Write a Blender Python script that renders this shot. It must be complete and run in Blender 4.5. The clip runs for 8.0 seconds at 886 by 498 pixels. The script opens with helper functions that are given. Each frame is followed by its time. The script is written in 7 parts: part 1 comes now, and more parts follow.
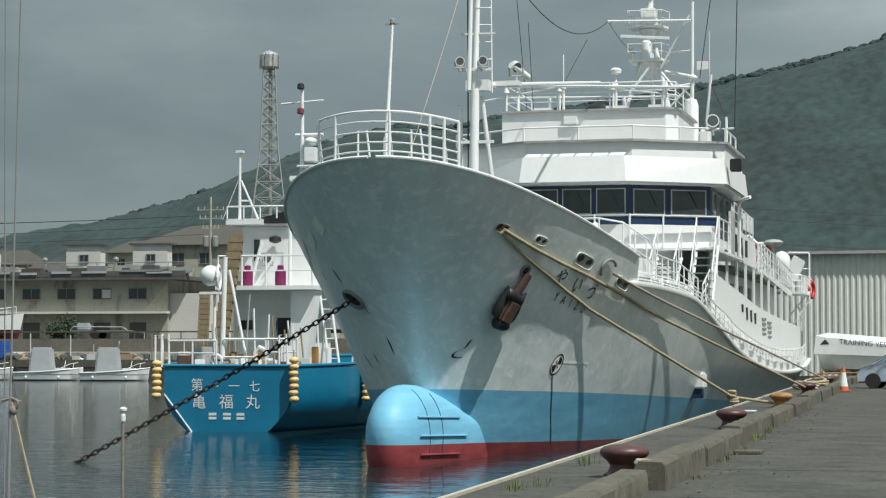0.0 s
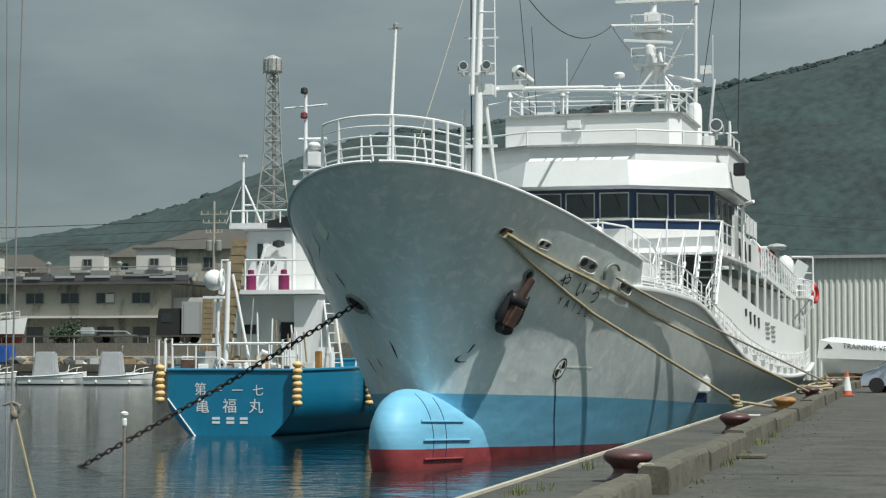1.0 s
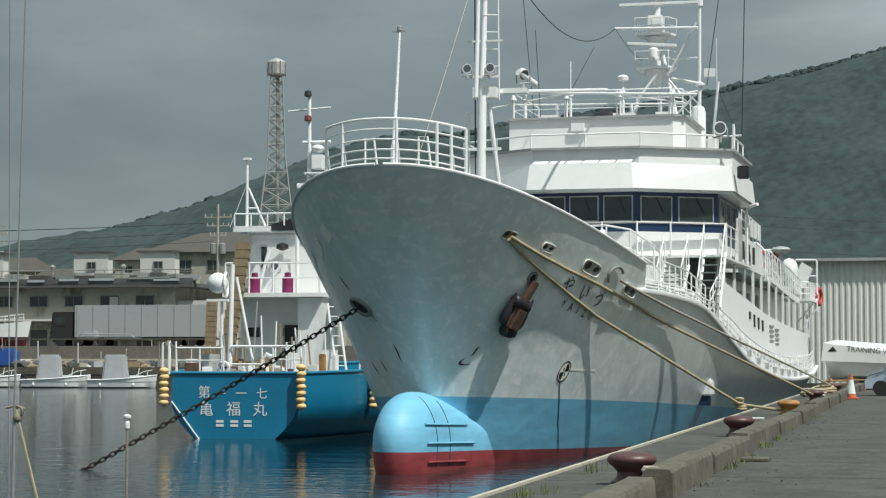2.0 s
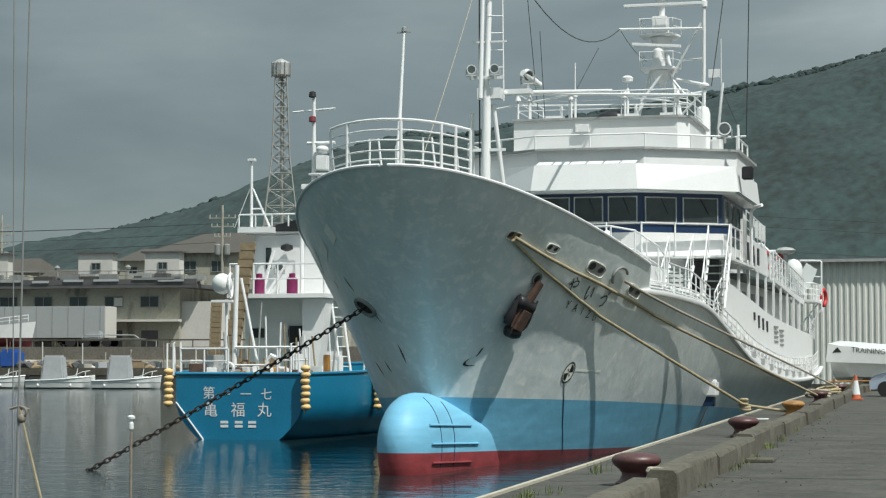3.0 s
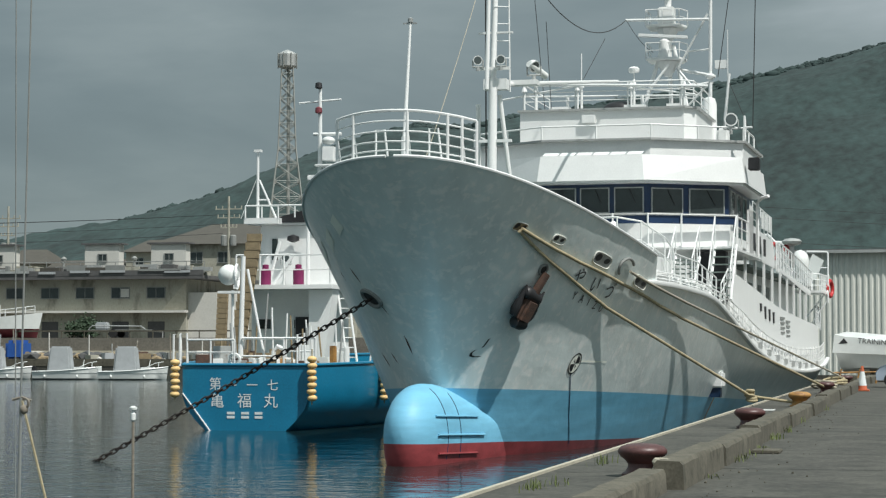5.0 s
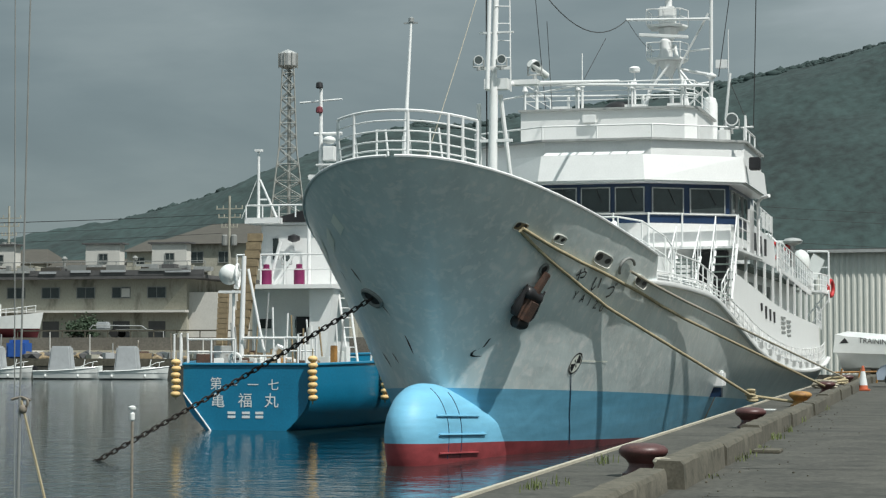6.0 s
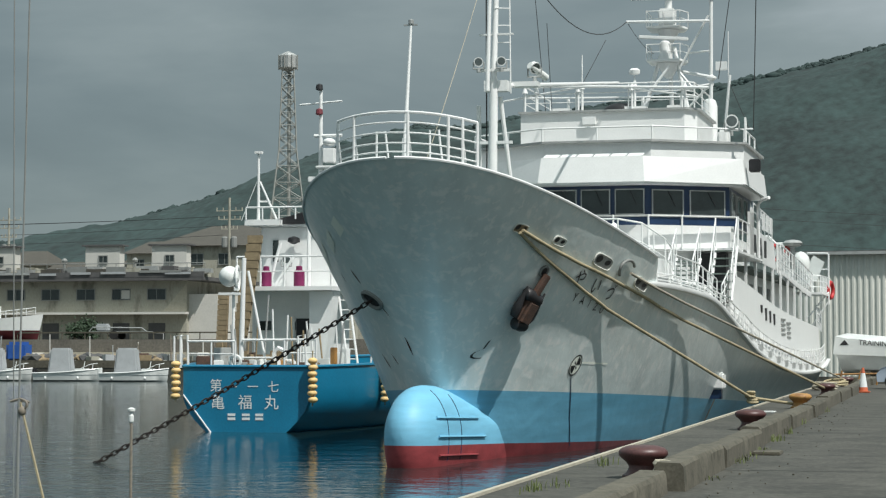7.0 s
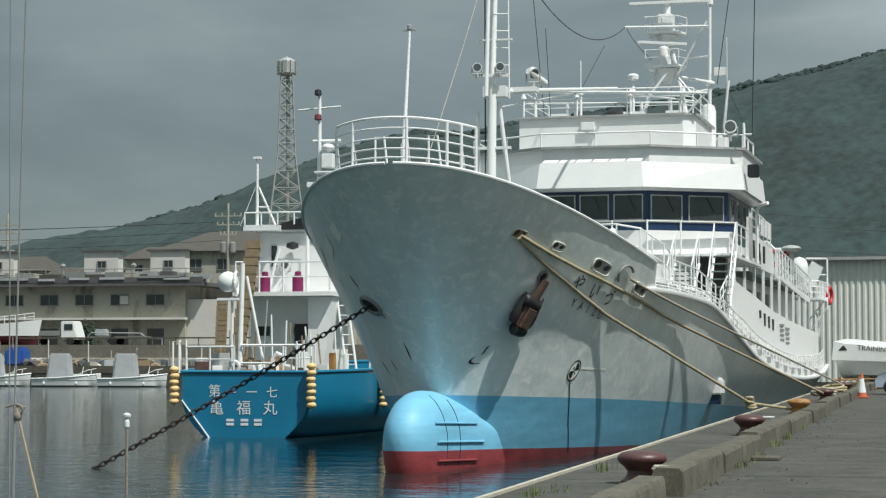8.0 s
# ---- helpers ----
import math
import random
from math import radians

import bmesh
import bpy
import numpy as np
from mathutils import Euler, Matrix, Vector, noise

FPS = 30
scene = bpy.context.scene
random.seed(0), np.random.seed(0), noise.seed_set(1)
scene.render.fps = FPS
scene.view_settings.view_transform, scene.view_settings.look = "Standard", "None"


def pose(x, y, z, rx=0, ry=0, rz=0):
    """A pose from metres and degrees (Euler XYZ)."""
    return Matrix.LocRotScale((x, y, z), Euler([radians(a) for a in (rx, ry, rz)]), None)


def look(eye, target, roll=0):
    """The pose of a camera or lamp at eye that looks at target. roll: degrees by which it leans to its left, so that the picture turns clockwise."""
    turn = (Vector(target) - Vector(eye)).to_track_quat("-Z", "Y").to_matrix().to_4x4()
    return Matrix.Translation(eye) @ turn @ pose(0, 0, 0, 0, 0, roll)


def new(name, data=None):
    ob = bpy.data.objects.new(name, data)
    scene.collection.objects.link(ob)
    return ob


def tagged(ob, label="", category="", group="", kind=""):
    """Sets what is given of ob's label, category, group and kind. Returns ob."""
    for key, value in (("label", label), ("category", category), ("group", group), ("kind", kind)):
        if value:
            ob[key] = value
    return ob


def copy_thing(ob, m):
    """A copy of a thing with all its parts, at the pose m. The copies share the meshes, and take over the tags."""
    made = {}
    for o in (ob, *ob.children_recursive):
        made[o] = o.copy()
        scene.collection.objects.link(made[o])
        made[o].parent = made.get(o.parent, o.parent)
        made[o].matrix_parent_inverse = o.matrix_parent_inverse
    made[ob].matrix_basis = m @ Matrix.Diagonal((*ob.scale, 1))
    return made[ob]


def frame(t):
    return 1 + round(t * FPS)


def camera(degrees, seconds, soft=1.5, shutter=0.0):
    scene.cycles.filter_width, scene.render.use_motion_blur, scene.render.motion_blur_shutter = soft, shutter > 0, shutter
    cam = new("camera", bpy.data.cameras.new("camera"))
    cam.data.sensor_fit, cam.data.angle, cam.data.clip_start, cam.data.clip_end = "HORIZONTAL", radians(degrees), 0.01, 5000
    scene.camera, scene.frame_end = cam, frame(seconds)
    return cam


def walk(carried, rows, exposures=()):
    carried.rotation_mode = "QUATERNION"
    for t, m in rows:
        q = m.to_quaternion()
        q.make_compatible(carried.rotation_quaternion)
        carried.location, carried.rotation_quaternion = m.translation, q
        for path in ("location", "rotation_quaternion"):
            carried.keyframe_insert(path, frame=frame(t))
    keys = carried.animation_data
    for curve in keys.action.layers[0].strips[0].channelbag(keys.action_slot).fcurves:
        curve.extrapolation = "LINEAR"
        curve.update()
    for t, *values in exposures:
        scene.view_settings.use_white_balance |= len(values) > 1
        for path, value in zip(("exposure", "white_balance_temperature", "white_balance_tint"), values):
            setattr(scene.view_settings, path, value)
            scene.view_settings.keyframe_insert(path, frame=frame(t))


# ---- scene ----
# the camera stands on the quay and is turned a little by hand
YAW0, PITCH0, FOCAL = 13.134, 2.767, 3600.0
EYE = (0.0, 0.0, 2.5)
TURNS = [(0.0, 0.0, 0.0), (0.5, 3.0, 6.5), (1.0, 6.0, 7.6), (1.5, 9.4, 10.4), (3.0, 20.6, 14.2), (3.5, 25.4, 5.8),
         (4.0, 28.6, 2.0), (4.5, 30.4, -0.3), (6.0, 33.0, -2.2), (6.5, 33.0, -1.5), (7.0, 32.9, 1.2),
         (7.5, 31.4, 8.5), (8.0, 30.6, 10.7)]


def aim(dx, dy):
    yaw = YAW0 + math.degrees(dx / FOCAL) / math.cos(radians(3))
    pitch = PITCH0 + math.degrees(dy / FOCAL)
    return pose(*EYE, 90 + pitch, 0, yaw)


cam = camera(2 * math.degrees(math.atan(784 / FOCAL)), 8.0, soft=1.25)
walk(cam, [(t, aim(dx, dy)) for t, dx, dy in TURNS], exposures=((0.0, 0.06), (8.0, 0.06)))

# ---- world and sun ----
SUN_EL, SUN_AZ = 57.0, 56.0   # azimuth: degrees to the right of the way back from the ship
to_sun = Vector((math.cos(radians(SUN_EL)) * math.sin(radians(SUN_AZ)),
                 -math.cos(radians(SUN_EL)) * math.cos(radians(SUN_AZ)), math.sin(radians(SUN_EL))))
sun = new("sun", bpy.data.lights.new("sun", "SUN"))
sun.data.energy, sun.data.angle, sun.data.color = 4.4, radians(0.6), (1.0, 0.98, 0.93)
sun.matrix_world = look((0, 0, 80), Vector((0, 0, 80)) - to_sun)

world = bpy.data.worlds.new("world")
scene.world = world
world.use_nodes = True


def node(nt, kind, **values):
    n = nt.nodes.new(kind)
    for key, v in values.items():
        n.inputs[key.replace("_", " ")].default_value = v
    return n


def ramp(nt, stops):
    n = nt.nodes.new("ShaderNodeValToRGB")
    el = n.color_ramp.elements
    while len(el) < len(stops):
        el.new(0.5)
    for e, (p, c) in zip(el, stops):
        e.position, e.color = p, (*c, 1)
    return n


def build_sky():
    nt = world.node_tree
    nt.nodes.clear()
    lk = nt.links.new
    out = nt.nodes.new("ShaderNodeOutputWorld")
    bg = node(nt, "ShaderNodeBackground", Strength=1.0)
    sky = nt.nodes.new("ShaderNodeTexSky")
    sky.sky_type, sky.sun_disc = "NISHITA", False
    sky.sun_elevation = radians(SUN_EL)
    sky.sun_rotation = math.atan2(to_sun.x, to_sun.y)
    tc = nt.nodes.new("ShaderNodeTexCoord")
    mp = nt.nodes.new("ShaderNodeMapping")
    mp.inputs["Scale"].default_value = (1.0, 1.0, 3.2)
    lk(tc.outputs["Generated"], mp.inputs["Vector"])
    n1 = node(nt, "ShaderNodeTexNoise", Scale=4.2, Detail=7.0, Roughness=0.52, Distortion=0.25)
    n2 = node(nt, "ShaderNodeTexNoise", Scale=1.6, Detail=3.0, Roughness=0.5)
    lk(mp.outputs[0], n1.inputs["Vector"]), lk(mp.outputs[0], n2.inputs["Vector"])
    mix = nt.nodes.new("ShaderNodeMath")
    mix.operation = "MULTIPLY_ADD"
    lk(n1.outputs[0], mix.inputs[0])
    mix.inputs[1].default_value = 0.55
    half = nt.nodes.new("ShaderNodeMath")
    half.operation = "MULTIPLY"
    half.inputs[1].default_value = 0.45
    lk(n2.outputs[0], half.inputs[0]), lk(half.outputs[0], mix.inputs[2])
    cloud = ramp(nt, [(0.34, (0.115, 0.155, 0.165)), (0.48, (0.175, 0.225, 0.235)), (0.60, (0.25, 0.305, 0.31)), (0.75, (0.44, 0.50, 0.52))])
    lk(mix.outputs[0], cloud.inputs[0])
    dim = nt.nodes.new("ShaderNodeMixRGB")
    dim.blend_type = "MULTIPLY"
    dim.inputs[0].default_value = 1.0
    dim.inputs[2].default_value = (0.07, 0.07, 0.07, 1)
    lk(sky.outputs[0], dim.inputs[1])
    # thinner, brighter cloud towards the zenith
    sep = nt.nodes.new("ShaderNodeSeparateXYZ")
    lk(tc.outputs["Generated"], sep.inputs[0])
    high = ramp(nt, [(0.0, (1.0, 1.0, 1.0)), (0.2, (1.05, 1.05, 1.05)), (0.55, (2.3, 2.3, 2.3)), (1.0, (2.9, 2.9, 2.9))])
    lk(sep.outputs[2], high.inputs[0])
    lift = nt.nodes.new("ShaderNodeMixRGB")
    lift.blend_type = "MULTIPLY"
    lift.inputs[0].default_value = 1.0
    lk(cloud.outputs[0], lift.inputs[1]), lk(high.outputs[0], lift.inputs[2])
    blend = nt.nodes.new("ShaderNodeMixRGB")
    blend.inputs[0].default_value = 0.88
    lk(dim.outputs[0], blend.inputs[1]), lk(lift.outputs[0], blend.inputs[2])
    lk(blend.outputs[0], bg.inputs["Color"]), lk(bg.outputs[0], out.inputs["Surface"])


build_sky()

# ---- materials ----


def mat(name, color, rough=0.5, metal=0.0, vary=0.15, scale=3.0, grain=40.0, bump=0.0, coat=0.0, dirt=None, dirt_at=0.62,
        stretch=(1, 1, 1), random_tint=0.0, island_tint=0.0):
    m = bpy.data.materials.new(name)
    m.use_nodes = True
    nt = m.node_tree
    lk = nt.links.new
    bs = nt.nodes["Principled BSDF"]
    bs.inputs["Metallic"].default_value = metal
    bs.inputs["Coat Weight"].default_value = coat
    bs.inputs["Coat Roughness"].default_value = 0.15
    tc = nt.nodes.new("ShaderNodeTexCoord")
    mp = nt.nodes.new("ShaderNodeMapping")
    mp.inputs["Scale"].default_value = stretch
    lk(tc.outputs["Object"], mp.inputs["Vector"])
    big = node(nt, "ShaderNodeTexNoise", Scale=scale, Detail=5.0, Roughness=0.6)
    fine = node(nt, "ShaderNodeTexNoise", Scale=grain, Detail=3.0)
    lk(mp.outputs[0], big.inputs["Vector"]), lk(mp.outputs[0], fine.inputs["Vector"])
    add = nt.nodes.new("ShaderNodeMath")
    add.operation = "ADD"
    lk(big.outputs[0], add.inputs[0]), lk(fine.outputs[0], add.inputs[1])
    lo = tuple(c * (1 - vary) for c in color)
    hi = tuple(min(1, c * (1 + vary)) for c in color)
    r = ramp(nt, [(0.35, lo), (0.65, hi)])
    sc = nt.nodes.new("ShaderNodeMath")
    sc.operation = "MULTIPLY"
    sc.inputs[1].default_value = 0.5
    lk(add.outputs[0], sc.inputs[0]), lk(sc.outputs[0], r.inputs[0])
    last = r.outputs[0]
    if dirt:
        dn = node(nt, "ShaderNodeTexNoise", Scale=scale * 1.7, Detail=8.0, Roughness=0.7)
        lk(mp.outputs[0], dn.inputs["Vector"])
        dr = ramp(nt, [(dirt_at, (0, 0, 0)), (dirt_at + 0.14, (1, 1, 1))])
        lk(dn.outputs[0], dr.inputs[0])
        mx = nt.nodes.new("ShaderNodeMixRGB")
        mx.inputs[2].default_value = (*dirt, 1)
        lk(dr.outputs[0], mx.inputs[0]), lk(last, mx.inputs[1])
        last = mx.outputs[0]
    if random_tint or island_tint:
        random_tint = random_tint or island_tint
        oi = nt.nodes.new("ShaderNodeNewGeometry" if island_tint else "ShaderNodeObjectInfo")
        hs = nt.nodes.new("ShaderNodeHueSaturation")
        mr = nt.nodes.new("ShaderNodeMapRange")
        mr.inputs["To Min"].default_value, mr.inputs["To Max"].default_value = 1 - random_tint, 1 + random_tint
        lk(oi.outputs["Random Per Island" if island_tint else "Random"], mr.inputs["Value"]), lk(mr.outputs[0], hs.inputs["Value"])
        lk(last, hs.inputs["Color"])
        last = hs.outputs[0]
    lk(last, bs.inputs["Base Color"])
    rr = nt.nodes.new("ShaderNodeMapRange")
    rr.inputs["To Min"].default_value, rr.inputs["To Max"].default_value = max(0, rough - 0.12), min(1, rough + 0.12)
    lk(big.outputs[0], rr.inputs["Value"]), lk(rr.outputs[0], bs.inputs["Roughness"])
    if bump:
        bp = node(nt, "ShaderNodeBump", Strength=min(1.0, bump * 20), Distance=bump)
        lk(add.outputs[0], bp.inputs["Height"]), lk(bp.outputs[0], bs.inputs["Normal"])
    return m


def hull_paint(name, blue_top, rough, coat):
    """Pale grey topside, blue boot top and red underwater paint, by height over the ship's keel line."""
    m = bpy.data.materials.new(name)
    m.use_nodes = True
    nt = m.node_tree
    lk = nt.links.new
    bs = nt.nodes["Principled BSDF"]
    tc = nt.nodes.new("ShaderNodeTexCoord")
    sp = nt.nodes.new("ShaderNodeSeparateXYZ")
    lk(tc.outputs["Object"], sp.inputs[0])

    def band(at, tilt, soft=0.004):
        a = nt.nodes.new("ShaderNodeMath")
        a.operation = "MULTIPLY_ADD"
        a.inputs[1].default_value = tilt
        lk(sp.outputs[1], a.inputs[0]), lk(sp.outputs[2], a.inputs[2])
        r = nt.nodes.new("ShaderNodeMapRange")
        r.inputs["From Min"].default_value, r.inputs["From Max"].default_value = at - soft, at + soft
        lk(a.outputs[0], r.inputs["Value"])
        return r.outputs[0]

    def tones(c, v, scale, stretch):
        mp = nt.nodes.new("ShaderNodeMapping")
        mp.inputs["Scale"].default_value = stretch
        lk(tc.outputs["Object"], mp.inputs["Vector"])
        n = node(nt, "ShaderNodeTexNoise", Scale=scale, Detail=7.0, Roughness=0.62)
        lk(mp.outputs[0], n.inputs["Vector"])
        r = ramp(nt, [(0.3, tuple(x * (1 - v) for x in c)), (0.7, tuple(min(1, x * (1 + v)) for x in c))])
        lk(n.outputs[0], r.inputs[0])
        return r.outputs[0]

    def mixed(fac, a, b):
        x = nt.nodes.new("ShaderNodeMixRGB")
        lk(fac, x.inputs[0]), lk(a, x.inputs[1]), lk(b, x.inputs[2])
        return x.outputs[0]

    red = tones((0.27, 0.045, 0.05), 0.25, 2.0, (1, 1, 2))
    blue = tones((0.18, 0.48, 0.67), 0.16, 1.3, (0.5, 0.35, 2.5))
    pale = tones((0.70, 0.775, 0.76), 0.11, 1.1, (1, 0.7, 0.35))
    # pale flecks: sunlight thrown up by the water, painted into the topside colour
    sn = node(nt, "ShaderNodeTexNoise", Scale=3.2, Detail=4.0, Roughness=0.55)
    lk(tc.outputs["Object"], sn.inputs["Vector"])
    sr = ramp(nt, [(0.54, (0, 0, 0)), (0.68, (0.75, 0.75, 0.75))])
    lk(sn.outputs[0], sr.inputs[0])
    pale = mixed(sr.outputs[0], pale, tones((0.90, 0.91, 0.88), 0.03, 3.0, (1, 1, 1)))
    # finer slanted flecks of the same painted water light
    wm = nt.nodes.new("ShaderNodeMapping")
    wm.inputs["Scale"].default_value = (1.0, 1.5, 1.0)
    wm.inputs["Rotation"].default_value = (0.7, 0.0, 0.0)
    lk(tc.outputs["Object"], wm.inputs["Vector"])
    wn = node(nt, "ShaderNodeTexNoise", Scale=4.6, Detail=3.0, Roughness=0.5, Distortion=0.6)
    lk(wm.outputs[0], wn.inputs["Vector"])
    wr = ramp(nt, [(0.57, (0, 0, 0)), (0.66, (0.6, 0.6, 0.6))])
    lk(wn.outputs[0], wr.inputs[0])
    pale = mixed(wr.outputs[0], pale, tones((0.90, 0.90, 0.86), 0.03, 3.0, (1, 1, 1)))
    col = mixed(band(blue_top, 0.033), mixed(band(0.50, 0.031), red, blue), pale)
    # rust and scuffs, mostly streaks that run down
    mp = nt.nodes.new("ShaderNodeMapping")
    mp.inputs["Scale"].default_value = (3.0, 3.0, 0.45)
    lk(tc.outputs["Object"], mp.inputs["Vector"])
    rn = node(nt, "ShaderNodeTexNoise", Scale=1.6, Detail=9.0, Roughness=0.72)
    lk(mp.outputs[0], rn.inputs["Vector"])
    rr = ramp(nt, [(0.66, (0, 0, 0)), (0.80, (0.55, 0.55, 0.55))])
    lk(rn.outputs[0], rr.inputs[0])
    x = nt.nodes.new("ShaderNodeMixRGB")
    lk(rr.outputs[0], x.inputs[0]), lk(col, x.inputs[1])
    x.inputs[2].default_value = (0.24, 0.19, 0.14, 1)
    lk(x.outputs[0], bs.inputs["Base Color"])
    bs.inputs["Roughness"].default_value = rough
    bs.inputs["Coat Weight"].default_value = coat
    bs.inputs["Coat Roughness"].default_value = 0.2
    dn = node(nt, "ShaderNodeTexNoise", Scale=0.9, Detail=2.0)
    lk(tc.outputs["Object"], dn.inputs["Vector"])
    bp = node(nt, "ShaderNodeBump", Strength=0.4, Distance=0.06)
    d2 = node(nt, "ShaderNodeTexNoise", Scale=4.5, Detail=3.0)
    lk(tc.outputs["Object"], d2.inputs["Vector"])
    b2 = node(nt, "ShaderNodeBump", Strength=0.4, Distance=0.018)
    lk(dn.outputs[0], bp.inputs["Height"]), lk(d2.outputs[0], b2.inputs["Height"])
    lk(bp.outputs[0], b2.inputs["Normal"]), lk(b2.outputs[0], bs.inputs["Normal"])
    return m


def water_material():
    m = bpy.data.materials.new("harbour_water")
    m.use_nodes = True
    nt = m.node_tree
    lk = nt.links.new
    bs = nt.nodes["Principled BSDF"]
    bs.inputs["Base Color"].default_value = (0.011, 0.027, 0.029, 1)
    bs.inputs["Roughness"].default_value = 0.05
    bs.inputs["IOR"].default_value = 1.33
    tc = nt.nodes.new("ShaderNodeTexCoord")
    heights = []
    for s, st, d in ((0.55, (1.0, 1.6, 1), 2.0), (2.4, (1.0, 1.5, 1), 3.0)):
        mp = nt.nodes.new("ShaderNodeMapping")
        mp.inputs["Scale"].default_value = st
        mp.inputs["Rotation"].default_value = (0, 0, 0.25)
        lk(tc.outputs["Object"], mp.inputs["Vector"])
        n = node(nt, "ShaderNodeTexNoise", Scale=s, Detail=d, Roughness=0.5)
        lk(mp.outputs[0], n.inputs["Vector"])
        heights.append(n.outputs[0])
    b1 = node(nt, "ShaderNodeBump", Strength=0.5, Distance=0.045)
    b2 = node(nt, "ShaderNodeBump", Strength=0.6, Distance=0.025)
    lk(heights[0], b1.inputs["Height"]), lk(heights[1], b2.inputs["Height"])
    lk(b1.outputs[0], b2.inputs["Normal"]), lk(b2.outputs[0], bs.inputs["Normal"])
    return m


HULL = hull_paint("hull_paint", 1.70, 0.34, 0.25)
BULB = hull_paint("bulb_paint", 6.0, 0.55, 0.0)
WATER = water_material()
WHITE = mat("white_paint", (0.78, 0.79, 0.78), 0.38, vary=0.05, scale=1.5, grain=25, coat=0.15, dirt=(0.52, 0.47, 0.38), dirt_at=0.68)
NAVY = mat("navy_paint", (0.013, 0.034, 0.085), 0.35, vary=0.2)
GLASS = mat("dark_window_glass", (0.028, 0.038, 0.038), 0.06, vary=0.3, coat=0.6)
BLACK = mat("black_paint", (0.018, 0.018, 0.02), 0.5, vary=0.3)
RUST = mat("rusty_iron", (0.085, 0.052, 0.040), 0.8, vary=0.5, scale=4, bump=0.004, dirt=(0.13, 0.065, 0.042), dirt_at=0.5)
DECK = mat("deck_grey_green", (0.16, 0.2, 0.18), 0.7, vary=0.2, bump=0.002)
GREYMETAL = mat("galvanised_metal", (0.42, 0.43, 0.42), 0.5, 0.4, vary=0.2, dirt=(0.2, 0.13, 0.08))
ROPE = mat("yellow_mooring_rope", (0.36, 0.305, 0.19), 0.9, vary=0.35, scale=8, grain=90, bump=0.004)
ROPE_GREY = mat("pale_mooring_rope", (0.36, 0.33, 0.26), 0.9, vary=0.3, scale=8, grain=90, bump=0.004)
ORANGE = mat("orange_plastic", (0.50, 0.13, 0.06), 0.5, vary=0.15)
RED = mat("red_plastic", (0.45, 0.03, 0.03), 0.4, vary=0.15)
MAGENTA = mat("magenta_paint", (0.16, 0.012, 0.07), 0.45, vary=0.2)
BLUE_HULL = mat("teal_blue_paint", (0.008, 0.175, 0.31), 0.36, vary=0.14, scale=1.2, grain=18, coat=0.2, dirt=(0.03, 0.1, 0.14), dirt_at=0.66)
CREAM = mat("cream_float_foam", (0.72, 0.50, 0.22), 0.7, vary=0.16, scale=6, grain=50, bump=0.004)
CONCRETE = mat("weathered_concrete", (0.064, 0.063, 0.053), 0.92, vary=0.5, scale=0.7, grain=11, bump=0.015, dirt=(0.036, 0.037, 0.031), dirt_at=0.5)
KERB = mat("mossy_kerb_concrete", (0.098, 0.090, 0.068), 0.95, vary=0.32, scale=2.2, grain=26, bump=0.008, dirt=(0.05, 0.048, 0.034), dirt_at=0.5, random_tint=0.12)
EDGE = mat("pale_edge_steel", (0.42, 0.39, 0.31), 0.7, vary=0.2, dirt=(0.3, 0.22, 0.14))
IRON_RED = mat("red_brown_bollard_paint", (0.085, 0.035, 0.033), 0.45, vary=0.3, bump=0.003, dirt=(0.14, 0.06, 0.035), dirt_at=0.6)
IRON_YELLOW = mat("worn_yellow_bollard_paint", (0.38, 0.20, 0.06), 0.6, vary=0.3, bump=0.003, dirt=(0.16, 0.075, 0.04), dirt_at=0.52)
WALL = mat("old_plaster", (0.36, 0.35, 0.29), 0.9, vary=0.14, scale=0.35, grain=9, dirt=(0.15, 0.145, 0.115), dirt_at=0.52, stretch=(1, 1, 0.5))
WALL_PALE = mat("pale_plaster", (0.55, 0.54, 0.50), 0.9, vary=0.08, scale=0.5, grain=9, dirt=(0.45, 0.42, 0.36))
TILE = mat("grey_brown_roof_tiles", (0.072, 0.067, 0.056), 0.85, vary=0.25, scale=1.5, grain=20)
DARKROOF = mat("dark_flat_roof", (0.09, 0.09, 0.09), 0.9, vary=0.3, scale=1.0)
SHUTTER = mat("grey_shutter", (0.22, 0.23, 0.22), 0.6, vary=0.1)
CORRUG = mat("pale_grey_cladding", (0.62, 0.63, 0.58), 0.6, vary=0.07, scale=0.6, grain=8, dirt=(0.36, 0.36, 0.31), dirt_at=0.6, stretch=(1, 1, 0.3))
TAN = mat("tan_bamboo_slats", (0.26, 0.20, 0.12), 0.85, vary=0.3, scale=4)
STEEL_TOWER = mat("tower_grey_steel", (0.30, 0.31, 0.29), 0.6, 0.2, vary=0.15, dirt=(0.2, 0.14, 0.09))
FRP = mat("white_gelcoat", (0.72, 0.74, 0.72), 0.35, vary=0.06, coat=0.2, dirt=(0.45, 0.43, 0.36), dirt_at=0.64)
COVER = mat("grey_tarpaulin", (0.36, 0.38, 0.39), 0.7, vary=0.12, scale=2, bump=0.01)
TARP_BLUE = mat("blue_tarpaulin", (0.02, 0.09, 0.34), 0.6, vary=0.2, scale=2, bump=0.01)
MAROON = mat("maroon_bottom_paint", (0.16, 0.03, 0.04), 0.5, vary=0.2)
CAR_PAINT = mat("pale_blue_car_paint", (0.36, 0.43, 0.52), 0.25, 0.3, vary=0.05, coat=0.8)
TRUCK_BOX = mat("grey_truck_box_panel", (0.34, 0.36, 0.36), 0.5, vary=0.05)
